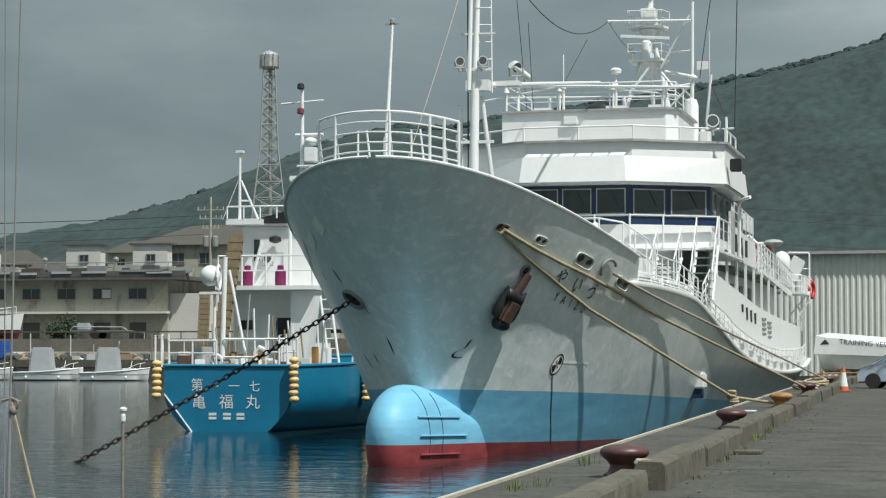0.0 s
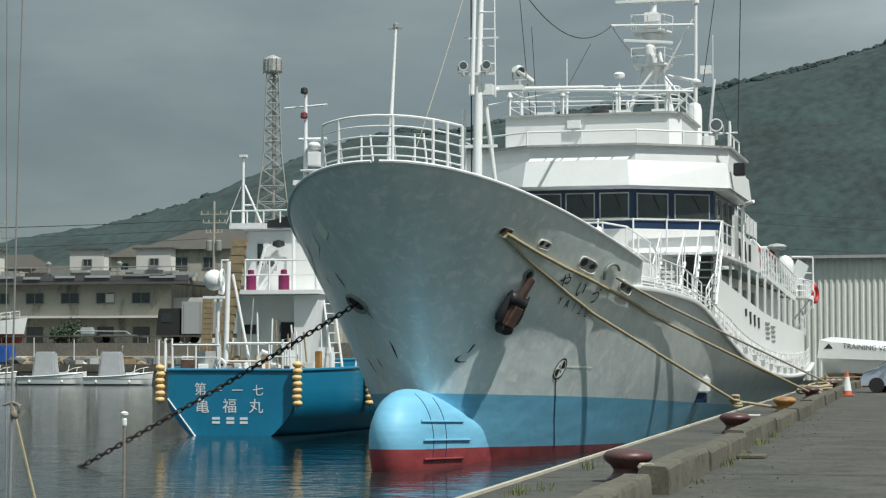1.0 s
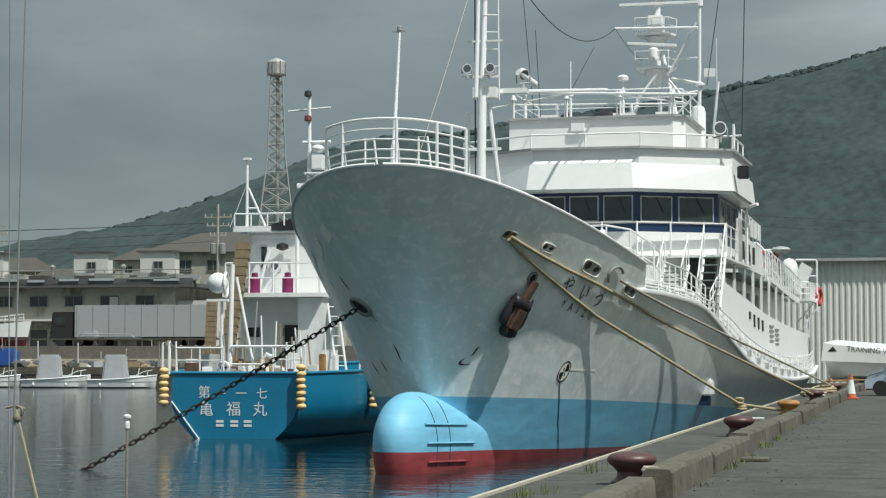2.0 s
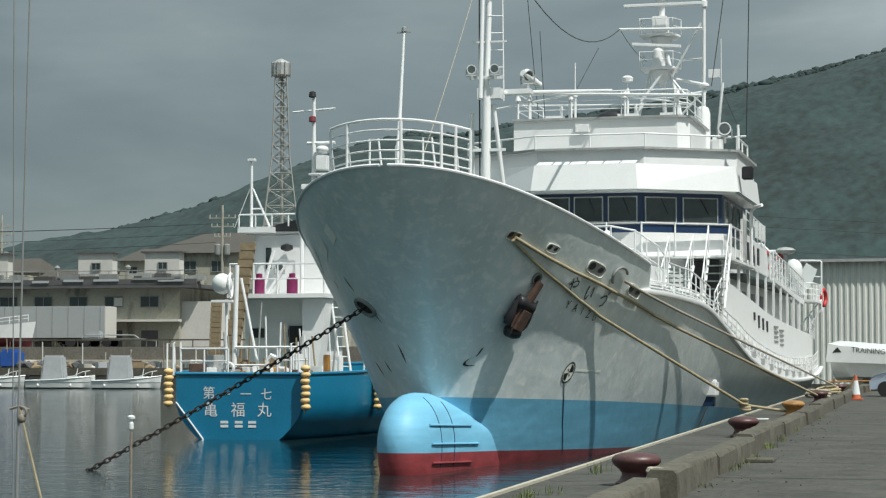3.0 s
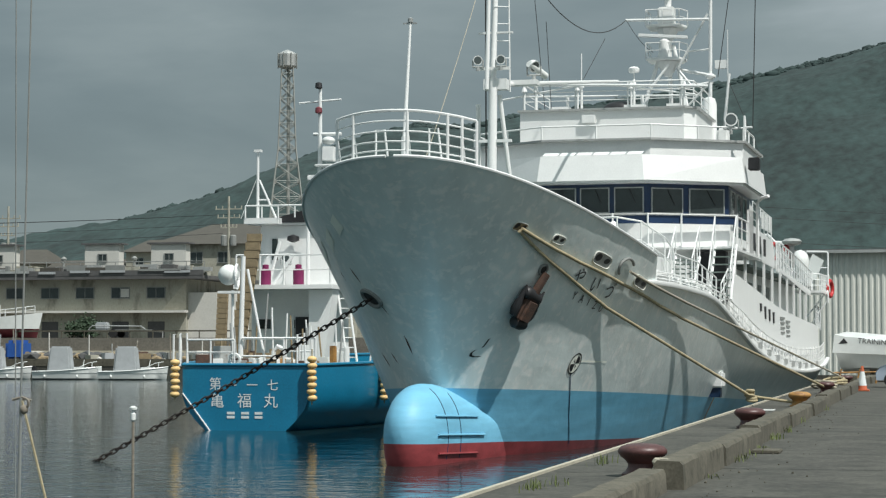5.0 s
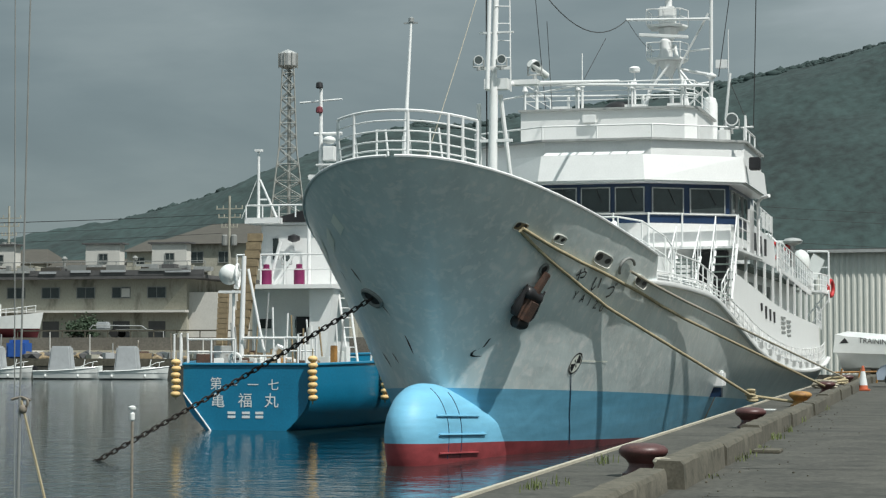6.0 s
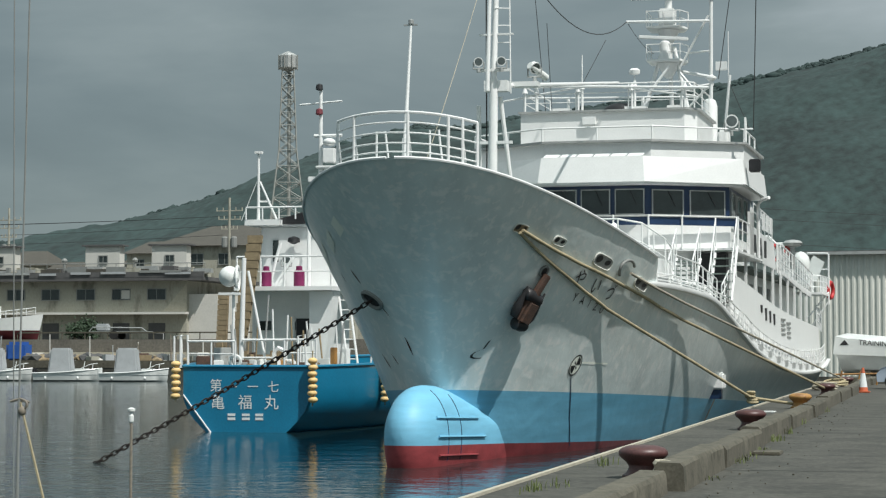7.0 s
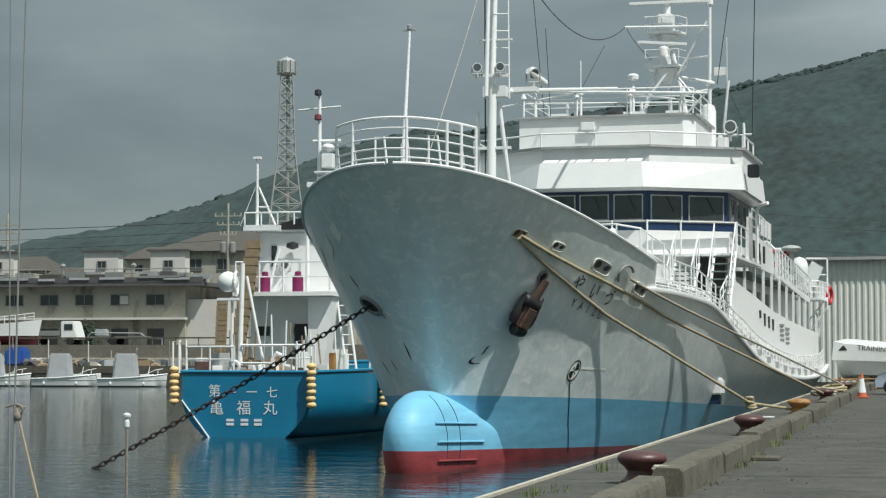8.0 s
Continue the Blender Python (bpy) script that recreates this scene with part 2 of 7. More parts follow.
RUBBER = mat("black_rubber", (0.018, 0.018, 0.018), 0.75, vary=0.2)
GRASS = mat("grass_blades", (0.12, 0.15, 0.05), 0.8, vary=0.35, scale=6)
LEAF = mat("foliage", (0.028, 0.052, 0.026), 0.8, vary=0.4, scale=2)
# distance haze is mixed into both hill colours as a greyed, bluish green
HILL = mat("hazy_wooded_hillside", (0.0215, 0.040, 0.038), 0.95, vary=0.5, scale=0.03, grain=0.26, bump=0.5, stretch=(1, 0.6, 1))
HILLTREE = mat("hazy_tree_crowns", (0.023, 0.042, 0.040), 0.95, vary=0.25, scale=0.022, grain=0.3, island_tint=0.12)
EARTH = mat("shore_ground", (0.14, 0.13, 0.11), 0.95, vary=0.3, scale=0.5, grain=6, bump=0.01)
CABLE = mat("black_cable", (0.02, 0.02, 0.02), 0.7, vary=0.1)
BROWN_POLE = mat("weathered_pole", (0.22, 0.19, 0.15), 0.7, vary=0.3)
CHAIN = mat("rusty_chain_steel", (0.035, 0.026, 0.022), 0.75, 0.3, vary=0.4, scale=5, dirt=(0.16, 0.08, 0.04), dirt_at=0.6)
LAMP_GLASS = mat("searchlight_glass", (0.10, 0.12, 0.12), 0.1, vary=0.2, coat=0.8)
MARK_WHITE = mat("pale_green_white_mark", (0.93, 0.94, 0.84), 0.5, vary=0.04)
LETTER_WHITE = mat("white_lettering", (0.70, 0.74, 0.74), 0.5, vary=0.1)

# ---- mesh helpers ----


def box(bm, x0, x1, y0, y1, z0, z1, m=None):
    r = bmesh.ops.create_cube(bm, size=1)
    mm = Matrix.Translation(((x0 + x1) / 2, (y0 + y1) / 2, (z0 + z1) / 2)) @ Matrix.Diagonal((abs(x1 - x0), abs(y1 - y0), abs(z1 - z0), 1))
    bmesh.ops.transform(bm, matrix=(m @ mm) if m else mm, verts=r["verts"])
    return r["verts"]


def tube(bm, p0, p1, r0, r1=None, seg=8):
    p0, p1 = Vector(p0), Vector(p1)
    d = p1 - p0
    if d.length < 1e-6:
        return
    r = bmesh.ops.create_cone(bm, cap_ends=True, segments=seg, radius1=r0, radius2=r0 if r1 is None else r1, depth=d.length)
    m = Matrix.Translation((p0 + p1) / 2) @ d.to_track_quat("Z", "Y").to_matrix().to_4x4()
    bmesh.ops.transform(bm, matrix=m, verts=r["verts"])


def pipe(bm, pts, r, seg=6):
    """One continuous bent pipe through the points."""
    pts = [Vector(p) for p in pts]
    rows = []
    side = None
    for i, p in enumerate(pts):
        t = (pts[min(i + 1, len(pts) - 1)] - pts[max(i - 1, 0)]).normalized()
        if side is None:
            side = t.orthogonal().normalized()
        side = (side - t * side.dot(t)).normalized()
        up = t.cross(side)
        rows.append([bm.verts.new(p + (side * math.cos(2 * math.pi * k / seg) + up * math.sin(2 * math.pi * k / seg)) * r) for k in range(seg)])
    for a, c in zip(rows, rows[1:]):
        for k in range(seg):
            bm.faces.new((a[k], a[(k + 1) % seg], c[(k + 1) % seg], c[k]))
    bm.faces.new(rows[0][::-1]), bm.faces.new(rows[-1])


def sphere(bm, c, r, sx=1, sy=1, sz=1, u=14, v=9):
    q = bmesh.ops.create_uvsphere(bm, u_segments=u, v_segments=v, radius=r)
    bmesh.ops.transform(bm, matrix=Matrix.Translation(c) @ Matrix.Diagonal((sx, sy, sz, 1)), verts=q["verts"])


def ring(bm, c, axis, big, small, n=20, k=6):
    q = Vector(axis).to_track_quat("Z", "Y").to_matrix()
    rows = []
    for i in range(n):
        a = 2 * math.pi * i / n
        row = []
        for j in range(k):
            b = 2 * math.pi * j / k
            p = Vector(((big + small * math.cos(b)) * math.cos(a), (big + small * math.cos(b)) * math.sin(a), small * math.sin(b)))
            row.append(bm.verts.new(Vector(c) + q @ p))
        rows.append(row)
    for i in range(n):
        for j in range(k):
            bm.faces.new((rows[i][j], rows[(i + 1) % n][j], rows[(i + 1) % n][(j + 1) % k], rows[i][(j + 1) % k]))


def lathe(bm, profile, c=(0, 0, 0), seg=20, m=None):
    rows = []
    for r, z in profile:
        rows.append([bm.verts.new((c[0] + r * math.cos(2 * math.pi * i / seg), c[1] + r * math.sin(2 * math.pi * i / seg), c[2] + z)) for i in range(seg)])
    for a, b in zip(rows, rows[1:]):
        for i in range(seg):
            bm.faces.new((a[i], a[(i + 1) % seg], b[(i + 1) % seg], b[i]))
    bm.faces.new(rows[0][::-1]), bm.faces.new(rows[-1])
    if m:
        bmesh.ops.transform(bm, matrix=m, verts=[v for row in rows for v in row])


def prism(bm, pts, z0, z1):
    """An upright prism over a plan outline."""
    a = [bm.verts.new((x, y, z0)) for x, y in pts]
    b = [bm.verts.new((x, y, z1)) for x, y in pts]
    n = len(pts)
    for i in range(n):
        bm.faces.new((a[i], a[(i + 1) % n], b[(i + 1) % n], b[i]))
    bm.faces.new(a[::-1]), bm.faces.new(b)


def grid(bm, rows):
    """A sheet of quads through rows of points."""
    v = [[bm.verts.new(p) for p in row] for row in rows]
    for a, b in zip(v, v[1:]):
        for i in range(len(a) - 1):
            bm.faces.new((a[i], a[i + 1], b[i + 1], b[i]))
    return v


def part(name, bm, material, parent=None, label="", smooth=None, bevel=0.0):
    if bevel:
        bmesh.ops.bevel(bm, geom=[e for e in bm.edges if e.is_manifold and e.calc_face_angle(0) > 0.6], offset=bevel, segments=2, affect="EDGES")
    bmesh.ops.recalc_face_normals(bm, faces=bm.faces)
    me = bpy.data.meshes.new(name)
    if smooth:
        for f in bm.faces:
            f.smooth = True
        for e in bm.edges:
            if e.is_manifold and e.calc_face_angle(0) > smooth:
                e.smooth = False
    bm.to_mesh(me)
    bm.free()
    me.materials.append(material)
    ob = new(name, me)
    ob.parent = parent
    if label:
        tagged(ob, label)
    return ob


def thing(name, m, label, category, group="", kind=""):
    e = new(name)
    e.matrix_world = m
    return tagged(e, label, category, group, kind)


def text_mesh(text, size):
    cu = bpy.data.curves.new("lettering", "FONT")
    cu.body, cu.size, cu.align_x = text, size, "CENTER"
    cu.resolution_u = 2
    ob = new("lettering", cu)
    bpy.context.view_layer.update()
    me = bpy.data.meshes.new_from_object(ob.evaluated_get(bpy.context.evaluated_depsgraph_get()))
    bpy.data.objects.remove(ob)
    bm = bmesh.new()
    bm.from_mesh(me)
    bpy.data.meshes.remove(me)
    return bm


def lerp_table(table, x):
    for (x0, y0), (x1, y1) in zip(table, table[1:]):
        if x <= x1:
            t = max(0.0, min(1.0, (x - x0) / (x1 - x0)))
            return y0 + (y1 - y0) * t
    return table[-1][1]


def smooth_table(table, x):
    """Catmull-Rom through a table of points."""
    if x <= table[0][0]:
        return table[0][1]
    if x >= table[-1][0]:
        return table[-1][1]
    for i in range(len(table) - 1):
        x0, y0 = table[i]
        x1, y1 = table[i + 1]
        if x <= x1:
            xa, ya = table[max(0, i - 1)]
            xb, yb = table[min(len(table) - 1, i + 2)]
            m0, m1 = (y1 - ya) / (x1 - xa), (yb - y0) / (xb - x0)
            h = x1 - x0
            t = (x - x0) / h
            return ((2 * t ** 3 - 3 * t ** 2 + 1) * y0 + (t ** 3 - 2 * t ** 2 + t) * h * m0
                    + (-2 * t ** 3 + 3 * t ** 2) * y1 + (t ** 3 - t ** 2) * h * m1)

# ---- water, quay, far shore, hills ----
QUAY_Z, QUAY_X = 0.9, -4.86


def build_water():
    bm = bmesh.new()
    grid(bm, [[(x, y, 0) for x in (-2500, -60, QUAY_X + 0.3)] for y in (-60, 60, 149.5)])
    return tagged(part("water", bm, WATER), "calm grey-green harbour water with small ripples", "water", kind="structure")


def build_quay():
    bm = bmesh.new()
    box(bm, QUAY_X, 260, -60, 3000, -4, QUAY_Z)
    q = tagged(part("pavement", bm, CONCRETE), "weathered concrete quay with stains and joints", "quay", kind="structure")
    bm = bmesh.new()
    box(bm, QUAY_X - 0.04, QUAY_X + 0.03, -60, 160, QUAY_Z - 0.16, QUAY_Z + 0.035)
    part("edge_strip", bm, EDGE, q, "pale worn edge strip")
    return q


def build_far_ground():
    bm = bmesh.new()
    box(bm, -2500, QUAY_X - 0.01, 149.5, 155.0, -4, 1.4)
    tagged(part("far_quay", bm, CONCRETE), "far concrete quay across the harbour", "quay", kind="structure")
    bm = bmesh.new()
    grid(bm, [[(x, y, 3.2) for x in (-2500, -200, QUAY_X - 0.01)] for y in (155, 400, 3000)])
    grid(bm, [[(x, 155, z) for x in (-2500, -200, QUAY_X - 0.01)] for z in (1.38, 3.2)])
    tagged(part("ground", bm, EARTH), "dusty ground and road behind the far quay", "ground", kind="structure")


# ridge heights along x at the wooded hill, as seen over the harbour
RIDGE = [(-900, 30), (-520, 42), (-416, 55), (-370, 63), (-311, 80), (-270, 96), (-236, 106), (-205, 104), (-150, 112), (-92, 121), (-53, 128),
         (-12, 139), (60, 160), (160, 175), (400, 150), (900, 90)]


def hill_height(x, y):
    top = (smooth_table(RIDGE, x) - 2.0) * (1 + 0.0012 * (y - 900))
    t = (y - 640) / 260
    if t <= 0:
        return 2.0
    prof = math.sin(min(1.0, t) * math.pi / 2) if t < 1 else max(0.3, 1 - (t - 1) * 0.6)
    n = noise.fractal(Vector((x * 0.012, y * 0.012, 3.1)), 1.0, 2.0, 5) * 9 * min(1, t) * (1 if t < 0.8 else 0.35)
    n += noise.noise(Vector((x * 0.16, y * 0.16, 0.7))) * 1.3 * min(1, t) + noise.noise(Vector((x * 0.4, y * 0.4, 4.7))) * 0.6 * min(1, t)
    return 2.0 + (top - 2.0) * prof + n


def build_hill():
    bm = bmesh.new()
    xs = [-1000 + 20 * i for i in range(26)] + [-480 + 3 * i for i in range(190)] + [100 + 25 * i for i in range(20)]
    ys = [640 + 4.5 * j for j in range(96)]
    grid(bm, [[(x, y, hill_height(x, y)) for x in xs] for y in ys])
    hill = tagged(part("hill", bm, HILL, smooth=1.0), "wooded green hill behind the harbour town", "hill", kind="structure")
    rnd = random.Random(5)
    verts, faces = [], []
    base = bmesh.new()
    bmesh.ops.create_icosphere(base, subdivisions=1, radius=1)
    bv = [v.co.copy() for v in base.verts]
    bf = [[v.index for v in f.verts] for f in base.faces]
    base.free()
    for i in range(5200):
        x, y = (rnd.uniform(-460, -190) if i % 5 < 2 else rnd.uniform(-190, 40)), rnd.uniform(884, 903)
        z = hill_height(x, y)
        r = rnd.uniform(0.6, 1.6) if rnd.random() < 0.95 else rnd.uniform(1.5, 3.0)
        sx, sz = rnd.uniform(0.9, 1.5), rnd.uniform(0.5, 1.0)
        o = len(verts)
        for v in bv:
            k = rnd.uniform(0.75, 1.2)
            verts.append((x + v.x * r * sx * k, y + v.y * r * k, z - r * 0.1 + v.z * r * sz * k))
        faces += [[o + a for a in f] for f in bf]
    me = bpy.data.meshes.new("hill_trees")
    me.from_pydata(verts, [], faces)
    me.polygons.foreach_set("use_smooth", [True] * len(me.polygons))
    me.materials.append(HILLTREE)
    tagged(new("hill_trees", me), "dense tree crowns on the hillside", "woodland", kind="stuff")


build_water()
build_quay()
build_far_ground()
build_hill()

# ---- the training ship ----
# ship space: x to starboard, y aft from the tip of the bow, z over the water
SHIP = pose(-10.85, 40.07, 0, 0, 0, -1.23)
RAIL = [(8.9, 4.08), (11, 4.05), (13.3, 3.99), (16.1, 3.90), (18, 3.78), (20.9, 3.42), (24.3, 2.94), (28.4, 2.41), (34.1, 1.95), (40.8, 1.61), (48.9, 1.46), (58.7, 1.56), (65, 1.92)]
# the stem's place by height, as a share of the side's height there
STEM_AT = [(0, 4.5), (0.138, 4.2), (0.32, 3.8), (0.442, 3.43), (0.541, 3.1), (0.609, 2.82), (0.783, 1.75), (0.90, 0.82), (1, 0.0)]
SHIP_END, KEEL = 65.0, -0.9


def rail_z(s):
    bow = 6.39 - 0.2301 * s + 0.0047 * s * s
    if s < 9.0:
        return bow
    if s < 9.8:
        t = (s - 9.0) / 0.8
        t = t * t * (3 - 2 * t)
        return bow * (1 - t) + smooth_table(RAIL, s) * t
    return smooth_table(RAIL, s)


def half_breadth(s, z):
    """Half the hull's breadth at s metres from the bow and height z."""
    top = 6.39 - 0.2301 * max(0.0, s) + 0.0047 * s * s if s < 15 else rail_z(s)
    v = max(0.0, min(1.0, (z - KEEL) / (top - KEEL)))
    t = (s - lerp_table(STEM_AT, v)) / (17.84 - 2.84 * v ** 0.404)
    if t <= 0:
        return 0.0
    p, q = 3.086 - 0.836 * v, 1.053 + 1.197 * v ** 0.714
    b = (2.508 + 1.842 * v ** 0.892) * (1 - max(0.0, 1 - t) ** p) ** (1 / q)
    if s > 50:
        b *= 1 - 0.07 * ((s - 50) / 15) ** 2
    return b


def build_hull(ship):
    us = [0.0, 0.0006, 0.002, 0.004, 0.007, 0.011, 0.016, 0.022, 0.03, 0.04, 0.052, 0.066, 0.082, 0.1, 0.12, 0.14, 0.155, 0.165, 0.175, 0.185, 0.2, 0.22]
    us = sorted(us + [0.127, 0.131, 0.135, 0.1385, 0.1415, 0.1435, 0.146, 0.1485, 0.151])
    us += [0.24 + 0.02 * i for i in range(39)]
    vs = [i / 30 for i in range(31)]
    bm = bmesh.new()
    both = []
    for side in (1, -1):
        rows = []
        for v in vs:
            row = []
            for u in us:
                s0 = lerp_table(STEM_AT, v)
                s = s0 + u * (SHIP_END - s0)
                z = KEEL + v * (rail_z(s) - KEEL)
                row.append((side * half_breadth(s, z), s, z))
            rows.append(row)
        both.append(grid(bm, rows))
    # transom
    a, b = both
    for i in range(len(vs) - 1):
        bm.faces.new((a[i][-1], a[i + 1][-1], b[i + 1][-1], b[i][-1]))
    bmesh.ops.remove_doubles(bm, verts=bm.verts, dist=0.0005)
    hull = part("hull", bm, HULL, ship, "pale grey hull with light blue boot top and red bottom paint", smooth=0.9)
    # rounded white rail along the top of the plating
    for side in (1, -1):
        bm = bmesh.new()
        pts = [Vector((side * half_breadth(s, rail_z(s)), s, rail_z(s))) for s in [0.001, 0.03, 0.1, 0.22, 0.4] + [0.6 + 0.4 * i for i in range(22)]]
        pipe(bm, pts, 0.036, 6)
        part("bulwark_rail", bm, WHITE, ship, "white rounded bulwark rail")
    # broad white rubbing rim that starts where the forecastle steps down
    for side in (1, -1):
        bm = bmesh.new()
        ss = [8.9, 9.0, 9.15] + [9.3 + 0.4 * i for i in range(140)]
        rim = [(min(1.0, 0.15 + (s - 8.9) * 1.2), s, smooth_table(RAIL, s)) for s in ss]
        grid(bm, [[(side * (half_breadth(s, z) + dx * k), s, z + dz * k) for k, s, z in rim] for dx, dz in ((-0.05, -0.07), (0.10, -0.075), (0.13, -0.02), (0.11, 0.045), (-0.05, 0.06))])
        part("rubbing_rim", bm, WHITE, ship, "broad white rubbing rim along the side", smooth=0.9)
    # inner face of the bulwark and forecastle deck
    bm = bmesh.new()
    for side in (1, -1):
        ss = [0.2, 0.3, 0.5, 0.9, 1.4, 2, 3, 4, 5, 6, 7, 8, 9, 10, 11]
        grid(bm, [[(side * max(0, half_breadth(s + 0.95 * k, rail_z(s) - k) - 0.06), s + 0.05 + 0.95 * k, rail_z(s) - k) for s in ss] for k in (0, 0.3, 0.6)])
    part("bulwark_lining", bm, WHITE, ship)
    bm = bmesh.new()
    ss = [2.0, 2.5, 3, 4, 5, 6, 7, 8, 9, 10, 11, 13, 16, 19, 22]
    grid(bm, [[(k * max(0, half_breadth(s, max(3.9, rail_z(s) - 0.75)) - 0.12), s + 0.1, max(3.85, rail_z(s) - 0.75)) for s in ss] for k in (-1, -0.5, 0, 0.5, 1)])
    part("foredeck", bm, DECK, ship)
    bm = bmesh.new()
    ss = [20, 24, 28, 35, 45, 55, 62.5]
    grid(bm, [[(k * (half_breadth(s, rail_z(s)) - 0.12), s, rail_z(s) + 0.1) for s in ss] for k in (-1, 0, 1)])
    part("main_deck", bm, DECK, ship)
    return hull


BULB_NOSE = [(0.90, 0.002), (0.92, 0.2), (0.98, 0.38), (1.08, 0.55), (1.24, 0.72), (1.45, 0.84), (1.75, 0.94), (2.1, 0.99), (2.5, 1.0)]
BULB_TOP = [(0.9, 1.66), (2.6, 1.70), (3.2, 1.66), (3.8, 1.52), (4.4, 1.34), (5.0, 1.18), (6.0, 1.0), (7.5, 0.85)]
BULB_WIDE = [(0.9, 0.66), (2.0, 0.66), (2.6, 0.70), (3.4, 0.79), (4.2, 0.92), (5.0, 1.04), (6.0, 1.12), (7.5, 1.12)]


def bulb_width(s):
    return smooth_table(BULB_WIDE, s)


def bulb_point(s, a):
    """A point of the bulb's section at s; the angle a runs from the crown over starboard."""
    k = lerp_table(BULB_NOSE, s)
    top, low, mid = smooth_table(BULB_TOP, s), -0.9, 0.62
    n = 2.0 / lerp_table([(0.9, 2.0), (3.0, 2.2), (6.0, 2.8), (7.5, 2.8)], s)
    c, d = math.cos(a), math.sin(a)
    x = math.copysign(abs(d) ** n, d) * bulb_width(s) * k
    z = math.copysign(abs(c) ** n, c) * ((top - mid) if c > 0 else (mid - low)) * k + mid
    return Vector((x, s, z))


def bulb_side(s, z, off=0.0):
    """The starboard point of the bulb at height z."""
    lo, hi = 0.0, math.pi
    for _ in range(24):
        a = (lo + hi) / 2
        lo, hi = (a, hi) if bulb_point(s, a).z > z else (lo, a)
    q = bulb_point(s, (lo + hi) / 2)
    return Vector((q.x + off, q.y - off * 0.3, q.z + off * 0.3))


def build_bulb(ship):
    bm = bmesh.new()
    ss = [q[0] for q in BULB_NOSE] + [3.0, 3.4, 3.8, 4.2, 4.6, 5.0, 5.5, 6.0, 6.5, 7.0, 7.5]
    grid(bm, [[bulb_point(q, 2 * math.pi * i / 48) for i in range(49)] for q in ss])
    bmesh.ops.remove_doubles(bm, verts=bm.verts, dist=0.002)
    b = part("bulbous_bow", bm, BULB, ship, "light blue bulbous bow with red underside", smooth=1.0)
    # thin dark weld seams round the bulb
    for q, top in ((2.15, 1.6), (2.95, 1.55)):
        bm = bmesh.new()
        pipe(bm, [bulb_side(q + 0.05 * math.sin(3 * z), z, 0.004) for z in [0.1 + 0.1 * i for i in range(int(top * 10))] if z < smooth_table(BULB_TOP, q) - 0.02], 0.010, 5)
        part("weld_seam", bm, NAVY, b)
    return b


def rail_run(name, parent, pts, height=1.0, bars=3, r=0.02, every=1.2, lean=0.0, label="", material=None):
    """A white pipe rail along a line of points: posts and bars."""
    bm = bmesh.new()
    up = Vector((0, 0, height))
    for k in range(1, bars + 1):
        pipe(bm, [Vector(p) + up * k / bars for p in pts], r * (1.2 if k == bars else 0.75), 6)
    for a, b in zip(pts, pts[1:]):
        a, b = Vector(a), Vector(b)
        n = max(1, round((b - a).length / every))
        for i in range(n + (1 if b == Vector(pts[-1]) else 0)):
            p = a.lerp(b, i / n)
            tube(bm, p, p + up, r * 1.15, seg=6)
    return part(name, bm, material or WHITE, parent, label)


def build_bridge(ship):
    def plan(front, half, cut, back, side_back, grow=0.0):
        return [(-half, side_back), (-half, back), (-cut, front), (cut, front), (half, back), (half, side_back)]
    # lower house below the windows
    bm = bmesh.new()
    prism(bm, [(-3.3, 31.5), (-3.3, 25.3), (-4.05, 25.0), (-4.05, 24.2), (-1.65, 22.7), (1.65, 22.7), (4.05, 24.2), (4.05, 25.0), (3.3, 25.3), (3.3, 31.5)], 3.9, 6.45)
    part("lower_house", bm, WHITE, ship, "white lower deckhouse", bevel=0.03)
    # wheelhouse band
    bm = bmesh.new()
    prism(bm, plan(22.75, 4.0, 1.65, 24.25, 31.0), 6.45, 7.62)
    wheel = part("wheelhouse", bm, NAVY, ship, "navy blue wheelhouse band with windows")
    return wheel


training_ship = thing("training_ship", SHIP, "large grey and white training ship moored along the quay", "ship")
build_hull(training_ship)
build_bulb(training_ship)
build_bridge(training_ship)


